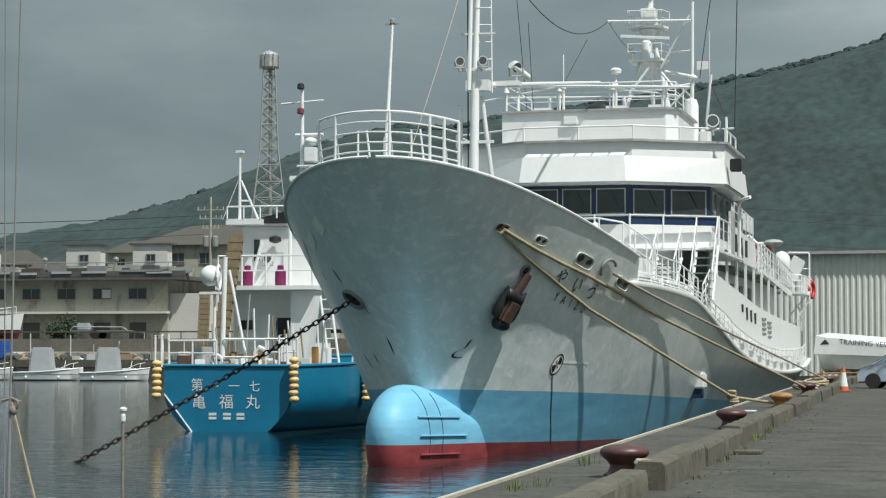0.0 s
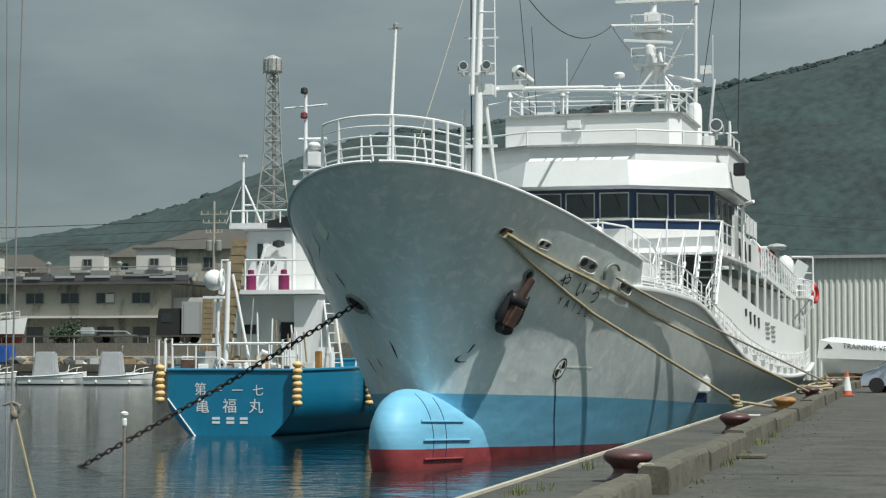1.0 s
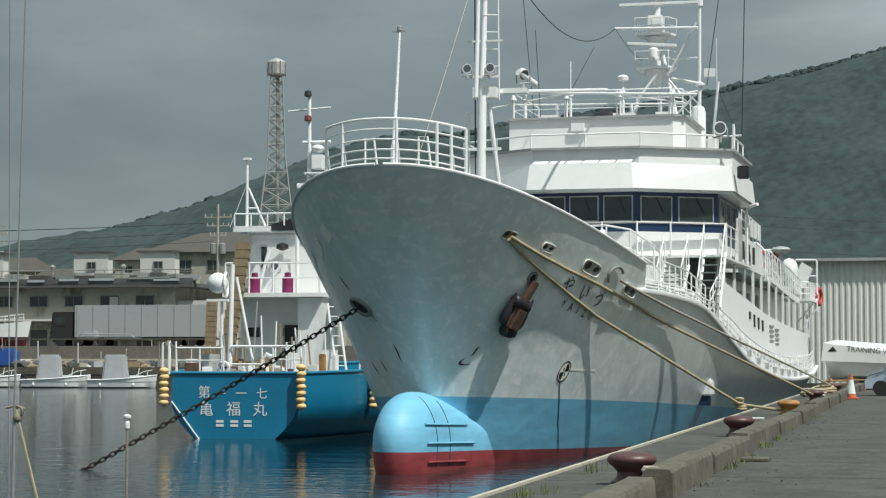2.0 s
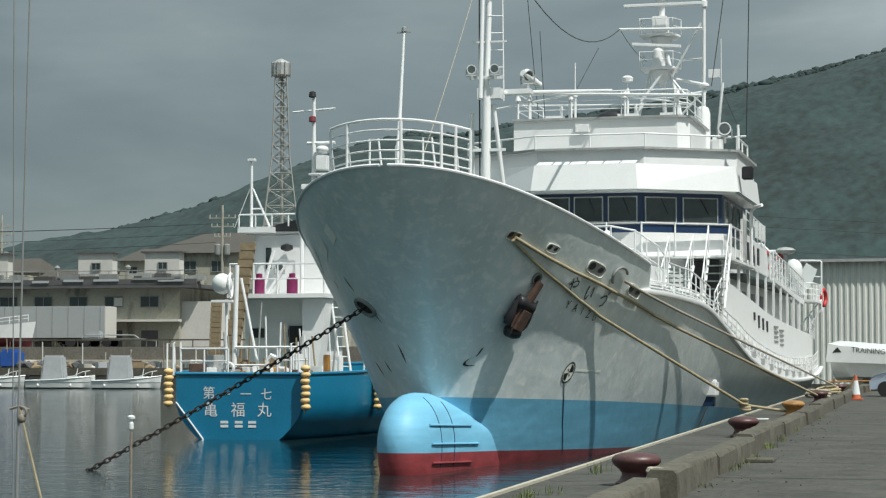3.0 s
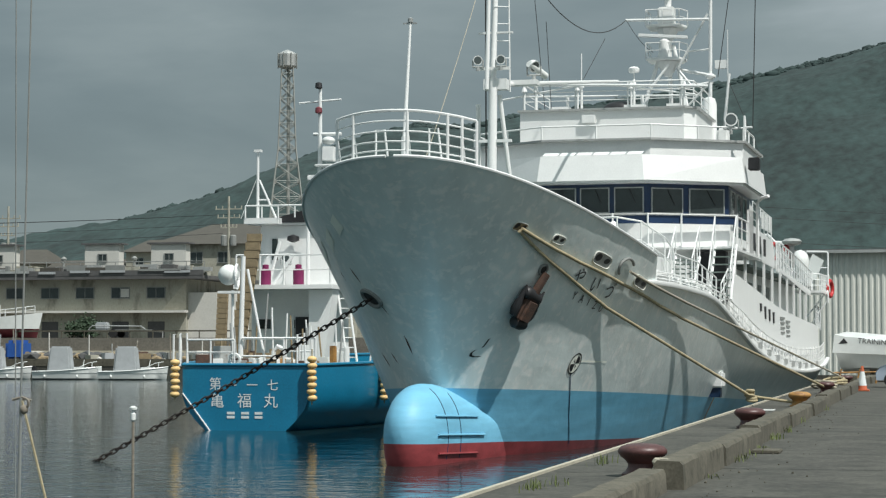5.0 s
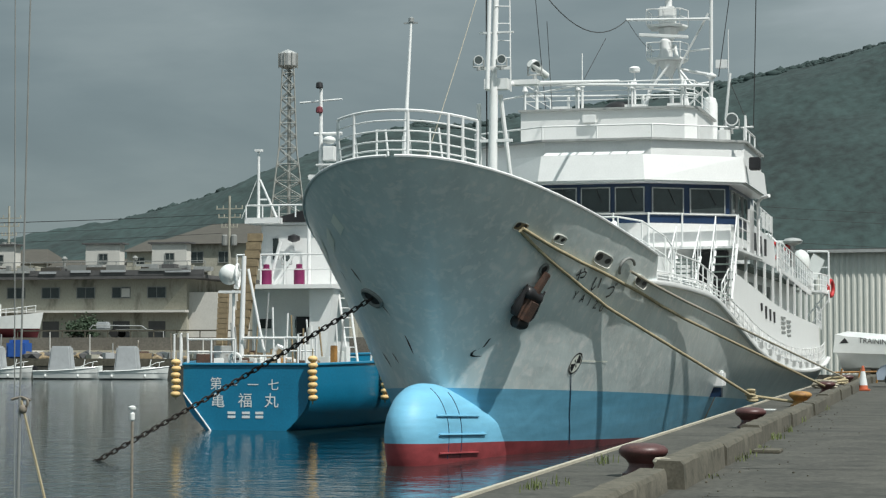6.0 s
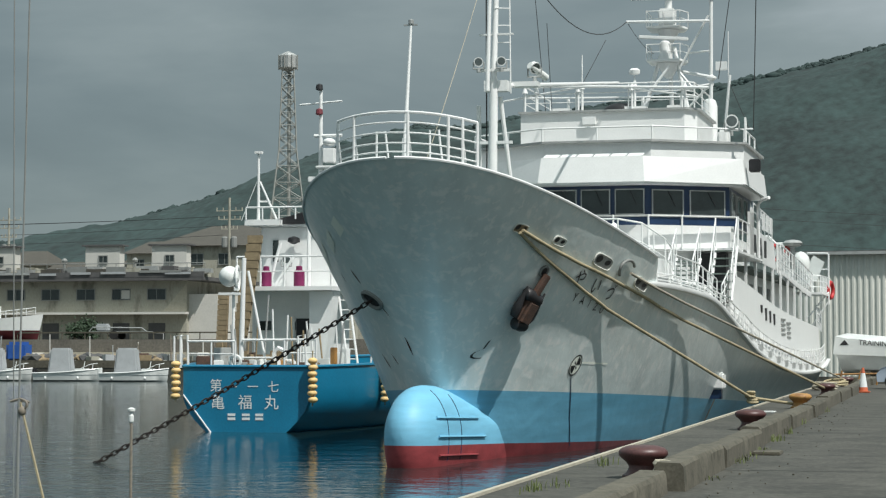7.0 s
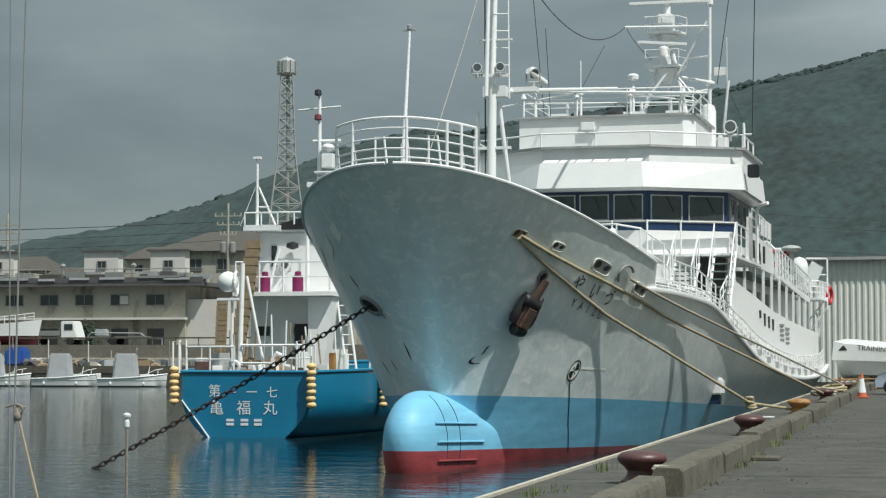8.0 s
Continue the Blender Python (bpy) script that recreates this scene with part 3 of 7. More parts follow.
def build_visor(ship):
    # sloping white bulwark round the bridge front, leaning out over the windows
    lo = [(-4.55, 30.5), (-4.55, 24.05), (-1.68, 22.0), (1.68, 22.0), (4.55, 24.05), (4.55, 30.5)]
    hi = [(-4.45, 30.5), (-4.45, 24.1), (-1.6, 22.15), (1.6, 22.15), (4.45, 24.1), (4.45, 30.5)]
    bm = bmesh.new()
    grid(bm, [[(x, y, 7.62) for x, y in lo], [(x, y, 8.42) for x, y in hi]])
    grid(bm, [[(x * 0.985, y + 0.06, 8.42) for x, y in hi], [(x * 0.985, y + 0.06, 7.7) for x, y in lo]])
    grid(bm, [[(x, y, 8.42) for x, y in hi], [(x * 0.985, y + 0.06, 8.42) for x, y in hi]])
    bmesh.ops.remove_doubles(bm, verts=bm.verts, dist=0.001)
    part("bridge_visor", bm, WHITE, ship, "white sloping bridge visor")
    bm = bmesh.new()
    prism(bm, [(x * 0.98, y + 0.05) for x, y in lo], 7.56, 7.66)
    part("bridge_overhang", bm, WHITE, ship)
    # flying bridge deck, set back
    bm = bmesh.new()
    prism(bm, [(-4.4, 30), (-4.4, 24.9), (-1.7, 23.1), (1.7, 23.1), (4.4, 24.9), (4.4, 30)], 8.42, 8.95)
    part("flying_bridge_base", bm, WHITE, ship)
    bm = bmesh.new()
    prism(bm, [(-4.5, 30), (-4.5, 24.8), (-1.75, 22.95), (1.75, 22.95), (4.5, 24.8), (4.5, 30)], 8.95, 9.02)
    part("flying_bridge_edge", bm, GREYMETAL, ship, "grey deck edge")
    bm = bmesh.new()
    prism(bm, [(-2.8, 24.6), (2.55, 24.6), (2.9, 25.0), (2.9, 29), (-2.8, 29)], 9.02, 10.1)
    part("upper_house", bm, WHITE, ship, "white upper deckhouse", bevel=0.02)
    bm = bmesh.new()
    prism(bm, [(-2.86, 24.5), (2.6, 24.5), (3.0, 24.95), (3.0, 29.1), (-2.86, 29.1)], 10.1, 10.17)
    part("upper_roof_edge", bm, GREYMETAL, ship)


build_visor(training_ship)


SIDE_INSET = 0.18


def build_sides(ship):
    # white plating, open gallery with posts, and boat deck side
    top = [(20.5, 3.75), (24, 4.75), (29, 4.62), (39, 4.05), (52, 3.64), (60, 3.5)]
    for side in (1, -1):
        ss = [24 + 0.9 * i for i in range(42)]
        bm = bmesh.new()
        x = lambda s, k: side * (half_breadth(s, rail_z(s)) - 0.02 - SIDE_INSET - k)
        grid(bm, [[(x(s, 0), s, rail_z(s)) for s in ss], [(x(s, 0.1), s, smooth_table(top, s)) for s in ss],
                  [(x(s, 0.13), s, smooth_table(top, s)) for s in ss], [(x(s, 0.13), s, rail_z(s)) for s in ss]])
        part("side_plating", bm, WHITE, ship, "white side plating over the main deck")
        bm = bmesh.new()
        s2 = [25.3 + 0.74 * i for i in range(5)] + [28.96, 29.04] + [29.7 + 0.8 * i for i in range(33)]
        up = [(28, 5.56), (39, 5.44), (52, 4.9), (57, 4.8)]
        hi = [(25, 5.78), (28.98, 5.74), (29.02, 6.75), (36, 6.5), (38.2, 6.43), (38.3, 5.6), (57, 5.0)]
        grid(bm, [[(x(s, 0.10), s, smooth_table(up, s)) for s in s2], [(x(s, 0.10), s, lerp_table(hi, s)) for s in s2],
                  [(x(s, 0.13), s, lerp_table(hi, s)) for s in s2], [(x(s, 0.13), s, smooth_table(up, s)) for s in s2]])
        part("boat_deck_side", bm, WHITE, ship, "white boat deck side")
        for i in range(10):
            s = 25.6 + 3.0 * i
            bm = bmesh.new()
            box(bm, x(s, 0.17), x(s, 0.1), s - 0.16, s + 0.16, smooth_table(top, s) - 0.05, smooth_table(up, s) + 0.05)
            part("gallery_post", bm, WHITE, ship)
        # low bulwark with slots, and the open rail that follows the sheer over it
        edge = lambda s: side * (half_breadth(s, rail_z(s)) - 0.03)
        bm = bmesh.new()
        s3 = [25.5 + 0.9 * i for i in range(42)]
        grid(bm, [[(edge(s) - side * k, s, rail_z(s) + h) for s in s3] for k, h in ((0, 0), (0.01, 0.3), (0.05, 0.3), (0.05, 0))])
        part("low_bulwark", bm, WHITE, ship)
        tall = [(9.2, 0.28), (18, 0.34), (21, 0.6), (26, 0.85), (62, 0.95)]
        s4 = [10.0 + 0.6 * i for i in range(88)]
        for k in (0.45, 0.72, 1.0):
            bm = bmesh.new()
            pipe(bm, [(edge(s) - side * 0.04, s, rail_z(s) + k * lerp_table(tall, s)) for s in s4], 0.024 if k == 1 else 0.017, 6)
            part("sheer_rail_bar", bm, WHITE, ship)
        for i in range(0, 88, 2):
            s = s4[i]
            bm = bmesh.new()
            tube(bm, (edge(s) - side * 0.04, s, rail_z(s)), (edge(s) - side * 0.04, s, rail_z(s) + lerp_table(tall, s)), 0.024, seg=6)
            if i % 6 == 0 and s > 22:
                tube(bm, (edge(s) - side * 0.3, s, rail_z(s)), (edge(s) - side * 0.05, s, rail_z(s) + 0.75 * lerp_table(tall, s)), 0.02, seg=6)
            part("sheer_rail_post", bm, WHITE, ship)
    bm = bmesh.new()
    box(bm, -3.2, 3.2, 29, 56, 2.0, 5.3)
    part("aft_house", bm, WHITE, ship)
    # rounded corner pillar where the side plating begins
    bm = bmesh.new()
    tube(bm, (3.98, 24.1, 2.9), (3.98, 24.1, 5.5), 0.16, seg=14)
    part("corner_pillar", bm, WHITE, ship, smooth=0.7)


build_sides(training_ship)


def hull_point(s, z, off=0.0, side=1):
    """A point of the ship's plating, moved off it along its normal."""
    p = Vector((half_breadth(s, z), s, z))
    ds = Vector((half_breadth(s + 0.1, z), s + 0.1, z)) - p
    dz = Vector((half_breadth(s, z + 0.1), s, z + 0.1)) - p
    n = dz.cross(ds).normalized()
    if n.x < 0:
        n = -n
    p = p + n * off
    return Vector((side * p.x, p.y, p.z))


def wrap_on_hull(name, bm, s0, z0, material, off=0.012, side=1, label="", slant=0.0):
    """Lays a flat drawing on the plating: its x runs aft, its y up."""
    bmesh.ops.subdivide_edges(bm, edges=bm.edges, cuts=1)
    for v in bm.verts:
        v.co = hull_point(s0 + v.co.x + slant * v.co.y, z0 + v.co.y, off, side)
    return part(name, bm, material, training_ship, label)


def flat_shape(pts):
    bm = bmesh.new()
    bm.faces.new([bm.verts.new((x, y, 0)) for x, y in pts])
    return bm


def flat_ring(r0, r1, a0=0, a1=360, n=24):
    bm = bmesh.new()
    ang = [radians(a0 + (a1 - a0) * i / n) for i in range(n + 1)]
    grid(bm, [[(r * math.cos(a), r * math.sin(a), 0) for a in ang] for r in (r0, r1)])
    return bm


# scratches on the port bow: start and end (metres aft, height), half width
SCUFFS = [(3.156, 4.241, 3.168, 3.906, 0.03), (3.295, 2.74, 3.43, 2.326, 0.015), (4.597, 2.363, 4.466, 2.023, 0.03), (3.143, 3.445, 3.208, 3.196, 0.012),
          (3.992, 4.192, 4.016, 3.979, 0.02), (4.036, 2.365, 3.986, 2.113, 0.02)]


def build_hull_marks():
    for i, c in enumerate("やいづ"):
        wrap_on_hull("name_letter", text_mesh(c, 0.44), 5.40 + 0.84 * i, 3.92 - 0.145 * i, BLACK, label="black painted letter")
    for i, c in enumerate("YAIZU"):
        wrap_on_hull("name_letter", text_mesh(c, 0.26), 5.60 + 0.36 * i, 3.57 - 0.065 * i, BLACK)
    # thruster sign: a ring with two dark quarters
    wrap_on_hull("thruster_sign", flat_ring(0.215, 0.25), 7.03, 2.1, BLACK)
    wrap_on_hull("thruster_field", flat_ring(0.01, 0.215), 7.03, 2.1, MARK_WHITE, off=0.008)
    for a in (45, 225):
        wrap_on_hull("thruster_blade", flat_ring(0.02, 0.19, a - 40, a + 40, 8), 7.03, 2.1, BLACK)
        wrap_on_hull("thruster_blade", flat_ring(0.02, 0.12, a + 78, a + 102, 4), 7.03, 2.1, BLACK)
    # bulb sign: an upright stroke that bends into a foot
    bm = bmesh.new()
    curve = [(0.09, 0.25), (0.075, 0.12), (0.06, 0.06), (-0.05, 0.0), (-0.085, -0.06), (-0.07, -0.12), (0.0, -0.145), (0.12, -0.14)]
    grid(bm, [[(x + k, y + 0.6 * k, 0) for x, y in curve] for k in (-0.018, 0.018)])
    wrap_on_hull("bulb_sign", bm, 3.75, 2.42, BLACK)
    for s, z, w in ((2.09, 5.13, 0.19), (3.04, 4.85, 0.30), (4.5, 4.60, 0.5)):
        bm = bmesh.new()
        grid(bm, [[(w * (-1 + 0.25 * i) - 0.6 * w * v, 0.30 * v - 0.4 * w * (-1 + 0.25 * i), 0) for i in range(9)] for v in (-0.5, -0.25, 0, 0.25, 0.5)])
        wrap_on_hull("draught_plate", bm, s, z, MARK_WHITE, off=0.008, side=-1, label="pale painted mark")
    # weld seams and frame lines that show in the plating
    bm = bmesh.new()
    grid(bm, [[(q + k, z, 0) for q, z in ((7.03, 1.85), (7.39, 1.4), (7.81, 0.85), (8.45, 0.15))] for k in (-0.02, 0.02)])
    wrap_on_hull("weld_seam", bm, 0.0, 0.0, NAVY, off=0.006)
    wrap_on_hull("weld_seam", flat_shape([(0, 0), (1.4, -0.03), (1.4, 0.0), (0, 0.03)]), 7.3, 2.14, MARK_WHITE, off=0.008)
    # dark scuffs and scratches on the port bow
    for s0, z0, s1, z1, w in SCUFFS:
        d = Vector((s1 - s0, z1 - z0))
        nrm = Vector((-d.y, d.x)).normalized() * w
        bm = bmesh.new()
        grid(bm, [[(s0 + d.x * t + nrm.x * k * math.sin(math.pi * (0.08 + 0.9 * t)), z0 + d.y * t + nrm.y * k * math.sin(math.pi * (0.08 + 0.9 * t)), 0) for t in (0, 0.25, 0.5, 0.75, 1)] for k in (-1, 1)])
        wrap_on_hull("scuff", bm, 0.0, 0.0, RUST, off=0.006, side=-1)
    # fairleads: rounded oblong ports with a lip, a dark mouth and a pale roller post
    for s, z, w, h, m in ((2.60, 5.06, 0.17, 0.085, TAN), (3.89, 4.84, 0.22, 0.085, CORRUG), (5.98, 4.47, 0.46, 0.135, GREYMETAL), (8.62, 4.04, 0.46, 0.125, SHUTTER)):
        n = 28
        def oblong(k, i, off):
            a = 2 * math.pi * i / n
            c, d = math.cos(a), math.sin(a)
            u, v = math.copysign(abs(c) ** 0.5, c), math.copysign(abs(d) ** 0.5, d)
            return hull_point(s + k * w * u, z + k * h * v - 0.17 * k * w * u, off)
        bm = bmesh.new()
        pipe(bm, [oblong(1.0, i, 0.015) for i in range(n + 1)], 0.017, 6)
        lip = part("fairlead", bm, CORRUG, training_ship, "steel fairlead lip", smooth=0.8)
        bm = bmesh.new()
        bm.faces.new([bm.verts.new(oblong(0.97, i, 0.010)) for i in range(n)])
        plate = part("fairlead_plate", bm, m, lip)
        for k in (-0.5, 0.5):
            bm = bmesh.new()
            ctr = Vector((s + k * w, z - 0.17 * k * w + 0.15 * h))
            bm.faces.new([bm.verts.new(hull_point(ctr.x + 0.32 * w * math.cos(2 * math.pi * i / 12), ctr.y + (0.62 if k < 0 else 0.45) * h * math.sin(2 * math.pi * i / 12), 0.016)) for i in range(12)])
            part("fairlead_mouth", bm, BLACK, plate)
    # curved pipe guard aft of the fairleads
    bm = bmesh.new()
    pipe(bm, [hull_point(7.30 + 0.42 * math.cos(a), 4.34 + 0.22 * math.sin(a) - 0.06 * math.cos(a), 0.05) for a in [0.7 + 0.3 * i for i in range(12)]], 0.035, 8)
    part("fairlead_guard", bm, SHUTTER, training_ship, smooth=0.8)
    # port hawse hole with its dark scar
    bm = bmesh.new()
    pts = [hull_point(3.26 + 0.22 * math.cos(2 * math.pi * i / 14), 3.57 + 0.16 * math.sin(2 * math.pi * i / 14), 0.012, -1) for i in range(14)]
    bm.faces.new([bm.verts.new(p) for p in pts])
    part("hawse_hole", bm, BLACK, training_ship)
    bm = bmesh.new()
    pipe(bm, [hull_point(3.26 + 0.24 * math.cos(2 * math.pi * i / 14), 3.57 + 0.18 * math.sin(2 * math.pi * i / 14), 0.02, -1) for i in range(15)], 0.05, 6)
    part("hawse_lip", bm, SHUTTER, training_ship, smooth=0.8)
    # white cover low on the side, with the dark outlet and a rusty run under it
    bm = bmesh.new()
    p = hull_point(23.7, 1.45)
    box(bm, p.x - 0.25, p.x + 0.22, p.y - 0.3, p.y + 0.3, 1.22, 1.72)
    cover = part("discharge_cover", bm, WHITE, training_ship, "white discharge cover", bevel=0.05)
    bm = bmesh.new()
    box(bm, p.x - 0.25, p.x + 0.12, p.y - 0.22, p.y + 0.2, 0.92, 1.22)
    part("outlet", bm, NAVY, cover)
    wrap_on_hull("rust_run", flat_shape([(-0.1, 0.9), (0.1, 0.9), (0.16, 0.0), (-0.05, 0.0)]), 24.6, 0.1, IRON_YELLOW, off=0.006)
    # guard bars on the bulb
    for z, s0, s1 in ((1.02, 1.62, 4.0), (0.62, 1.62, 4.3), (0.22, 1.68, 3.95)):
        bm = bmesh.new()
        pipe(bm, [bulb_side(s0 + (s1 - s0) * i / 14, z - 0.035 * (s0 + (s1 - s0) * i / 14 - 2), 0.02) for i in range(15)], 0.026, 6)
        part("guard_bar", bm, BULB, training_ship)


def build_anchor():
    """Stockless anchor drawn up into the starboard hawse pipe."""
    top, mid, low = hull_point(4.02, 4.12, 0.08), hull_point(4.02, 3.60, 0.17), hull_point(4.08, 3.05, 0.2)
    a = new("anchor")
    a.parent = training_ship
    tagged(a, "rusty stockless anchor hanging at the hawse pipe")
    axis = (top - low).normalized()
    out = (hull_point(4.1, 3.6, 1.0) - hull_point(4.1, 3.6, 0.0)).normalized()
    side = axis.cross(out).normalized()
    m = Matrix((side, out, axis)).transposed().to_4x4() @ Matrix.Scale(1.2, 4)
    m.translation = mid
    bm = bmesh.new()
    box(bm, -0.055, 0.055, -0.07, 0.07, -0.1, 0.58, m @ Matrix.Rotation(radians(5), 4, "Y"))
    part("shank", bm, RUST, a, bevel=0.02)
    bm = bmesh.new()
    box(bm, -0.17, 0.17, -0.13, 0.13, -0.44, 0.06, m @ Matrix.Rotation(radians(2), 4, "Y"))
    part("crown", bm, RUST, a, bevel=0.07)
    bm = bmesh.new()
    lathe(bm, [(0.07, -0.25), (0.12, -0.20), (0.125, 0.0), (0.12, 0.19), (0.07, 0.23)], seg=12, m=m @ Matrix.Translation((0.0, -0.02, 0.09)) @ Matrix.Rotation(radians(97), 4, "Y"))
    part("collar", bm, BLACK, a, "black iron collar", smooth=0.8)
    bm = bmesh.new()
    lathe(bm, [(0.05, -0.2), (0.11, -0.16), (0.13, 0.0), (0.11, 0.13), (0.05, 0.17)], seg=12, m=m @ Matrix.Translation((0.05, -0.02, -0.47)) @ Matrix.Rotation(radians(84), 4, "Y"))
    part("tripping_palm", bm, BLACK, a, smooth=0.8)
    for k in (-1, 1):
        bm = bmesh.new()
        r = m @ Matrix.Translation((0.245 * k, -0.03, -0.16)) @ Matrix.Rotation(radians(7 if k > 0 else -4), 4, "Y")
        rows = []
        for z, wx, wy in ((-0.22, 0.05, 0.08), (-0.12, 0.085, 0.10), (0.02, 0.075, 0.09), (0.2, 0.045, 0.05), (0.4, 0.012, 0.015)):
            rows.append([bm.verts.new(r @ Vector((wx * math.cos(q * math.pi / 4), wy * math.sin(q * math.pi / 4), z))) for q in range(8)])
        for u, v in zip(rows, rows[1:]):
            for q in range(8):
                bm.faces.new((u[q], u[(q + 1) % 8], v[(q + 1) % 8], v[q]))
        bm.faces.new(rows[0][::-1]), bm.faces.new(rows[-1])
        part("fluke", bm, BLACK, a, smooth=0.8)
    bm = bmesh.new()
    c = hull_point(4.0, 4.2, 0.03)
    ring(bm, c, out, 0.12, 0.03, 18, 8)
    part("hawse_lip", bm, SHUTTER, training_ship, smooth=0.8)
    bm = bmesh.new()
    lathe(bm, [(0.11, 0), (0.11, 0.02)], seg=16, m=Matrix.Translation(c - out * 0.02) @ out.to_track_quat("Z", "Y").to_matrix().to_4x4())
    part("hawse_hole", bm, BLACK, training_ship)


build_hull_marks()
build_anchor()


def build_bow_rails():
    def edge(s, side):
        return Vector((side * max(0.0, half_breadth(s, rail_z(s)) - 0.05), s + 0.08, rail_z(s) + 0.02))
    line = [edge(s, -1) for s in (0.5, 0.34, 0.2, 0.1, 0.03)] + [edge(s, 1) for s in (0.0, 0.03, 0.1, 0.2, 0.35, 0.55, 0.8)]
    for k in (0.12, 0.32, 0.55, 0.78):
        bm = bmesh.new()
        pipe(bm, [p + Vector((0, 0, 0.92 * k)) for p in line], 0.018, 6)
        part("bow_rail_bar", bm, WHITE, training_ship)
    bm = bmesh.new()
    pipe(bm, [p + Vector((0, 0, 0.93)) for p in line], 0.03, 6)
    part("bow_top_rail", bm, WHITE, training_ship, smooth=0.8)
    for i in (0, 2, 6, 9, 10, 11):
        bm = bmesh.new()
        tube(bm, line[i] - Vector((0, 0, 0.1)), line[i] + Vector((0, 0, 0.93)), 0.034)
        if i % 2 == 0:
            tube(bm, line[i] + Vector((0, 0.3, -0.1)), line[i] + Vector((0, 0.02, 0.6)), 0.02)
        part("bow_stanchion", bm, WHITE, training_ship)
    # jackstaff
    bm = bmesh.new()
    tube(bm, (0, 1.1, 5.7), (0.0, 1.12, 6.9), 0.07)
    tube(bm, (0, 1.12, 6.9), (0.02, 1.5, 9.4), 0.045, 0.025)
    part("jackstaff", bm, WHITE, training_ship)
    bm = bmesh.new()
    lathe(bm, [(0.03, 0), (0.06, 0.02), (0.06, 0.1), (0.02, 0.12)], (0.02, 1.5, 9.36), 10)
    box(bm, -0.14, 0.16, 1.48, 1.52, 9.34, 9.37)
    part("jackstaff_lamp", bm, GREYMETAL, training_ship)
    # small gates inside the rail
    for x in (-0.55, 0.62):
        bm = bmesh.new()
        pipe(bm, [(x - 0.13, 1.3, 5.9), (x - 0.13, 1.3, 7.08), (x + 0.06, 1.3, 7.08), (x + 0.2, 1.3, 5.9)], 0.024)
        part("windlass_guard", bm, WHITE, training_ship)


def searchlight(parent, c, facing, r=0.2):
    q = Vector(facing).to_track_quat("Z", "Y").to_matrix().to_4x4()
    bm = bmesh.new()
    lathe(bm, [(r * 0.5, -r * 1.0), (r * 0.9, -r * 0.6), (r, 0), (r * 1.06, r * 0.15), (r * 1.06, r * 0.28), (r * 0.86, r * 0.28), (r * 0.84, r * 0.12)], seg=20, m=Matrix.Translation(c) @ q)
    lamp = part("searchlight", bm, WHITE, parent, "round searchlight", smooth=0.7)
    bm = bmesh.new()
    lathe(bm, [(r * 0.84, 0), (r * 0.84, 0.01)], seg=20, m=Matrix.Translation(Vector(c) + Vector(facing).normalized() * r * 0.2) @ q)
    part("lamp_glass", bm, LAMP_GLASS, lamp)
    bm = bmesh.new()
    tube(bm, Vector(c) + Vector((-r * 1.15, 0, 0)), Vector(c) + Vector((-r * 1.15, 0, -r * 1.5)), 0.02)
    tube(bm, Vector(c) + Vector((r * 1.15, 0, 0)), Vector(c) + Vector((r * 1.15, 0, -r * 1.5)), 0.02)
    tube(bm, Vector(c) + Vector((-r * 1.2, 0, -r * 1.5)), Vector(c) + Vector((r * 1.2, 0, -r * 1.5)), 0.025)
    tube(bm, Vector(c) + Vector((0, 0, -r * 1.5)), Vector(c) + Vector((0, 0, -r * 2.3)), 0.05)
    part("lamp_yoke", bm, GREYMETAL, lamp)
    return lamp


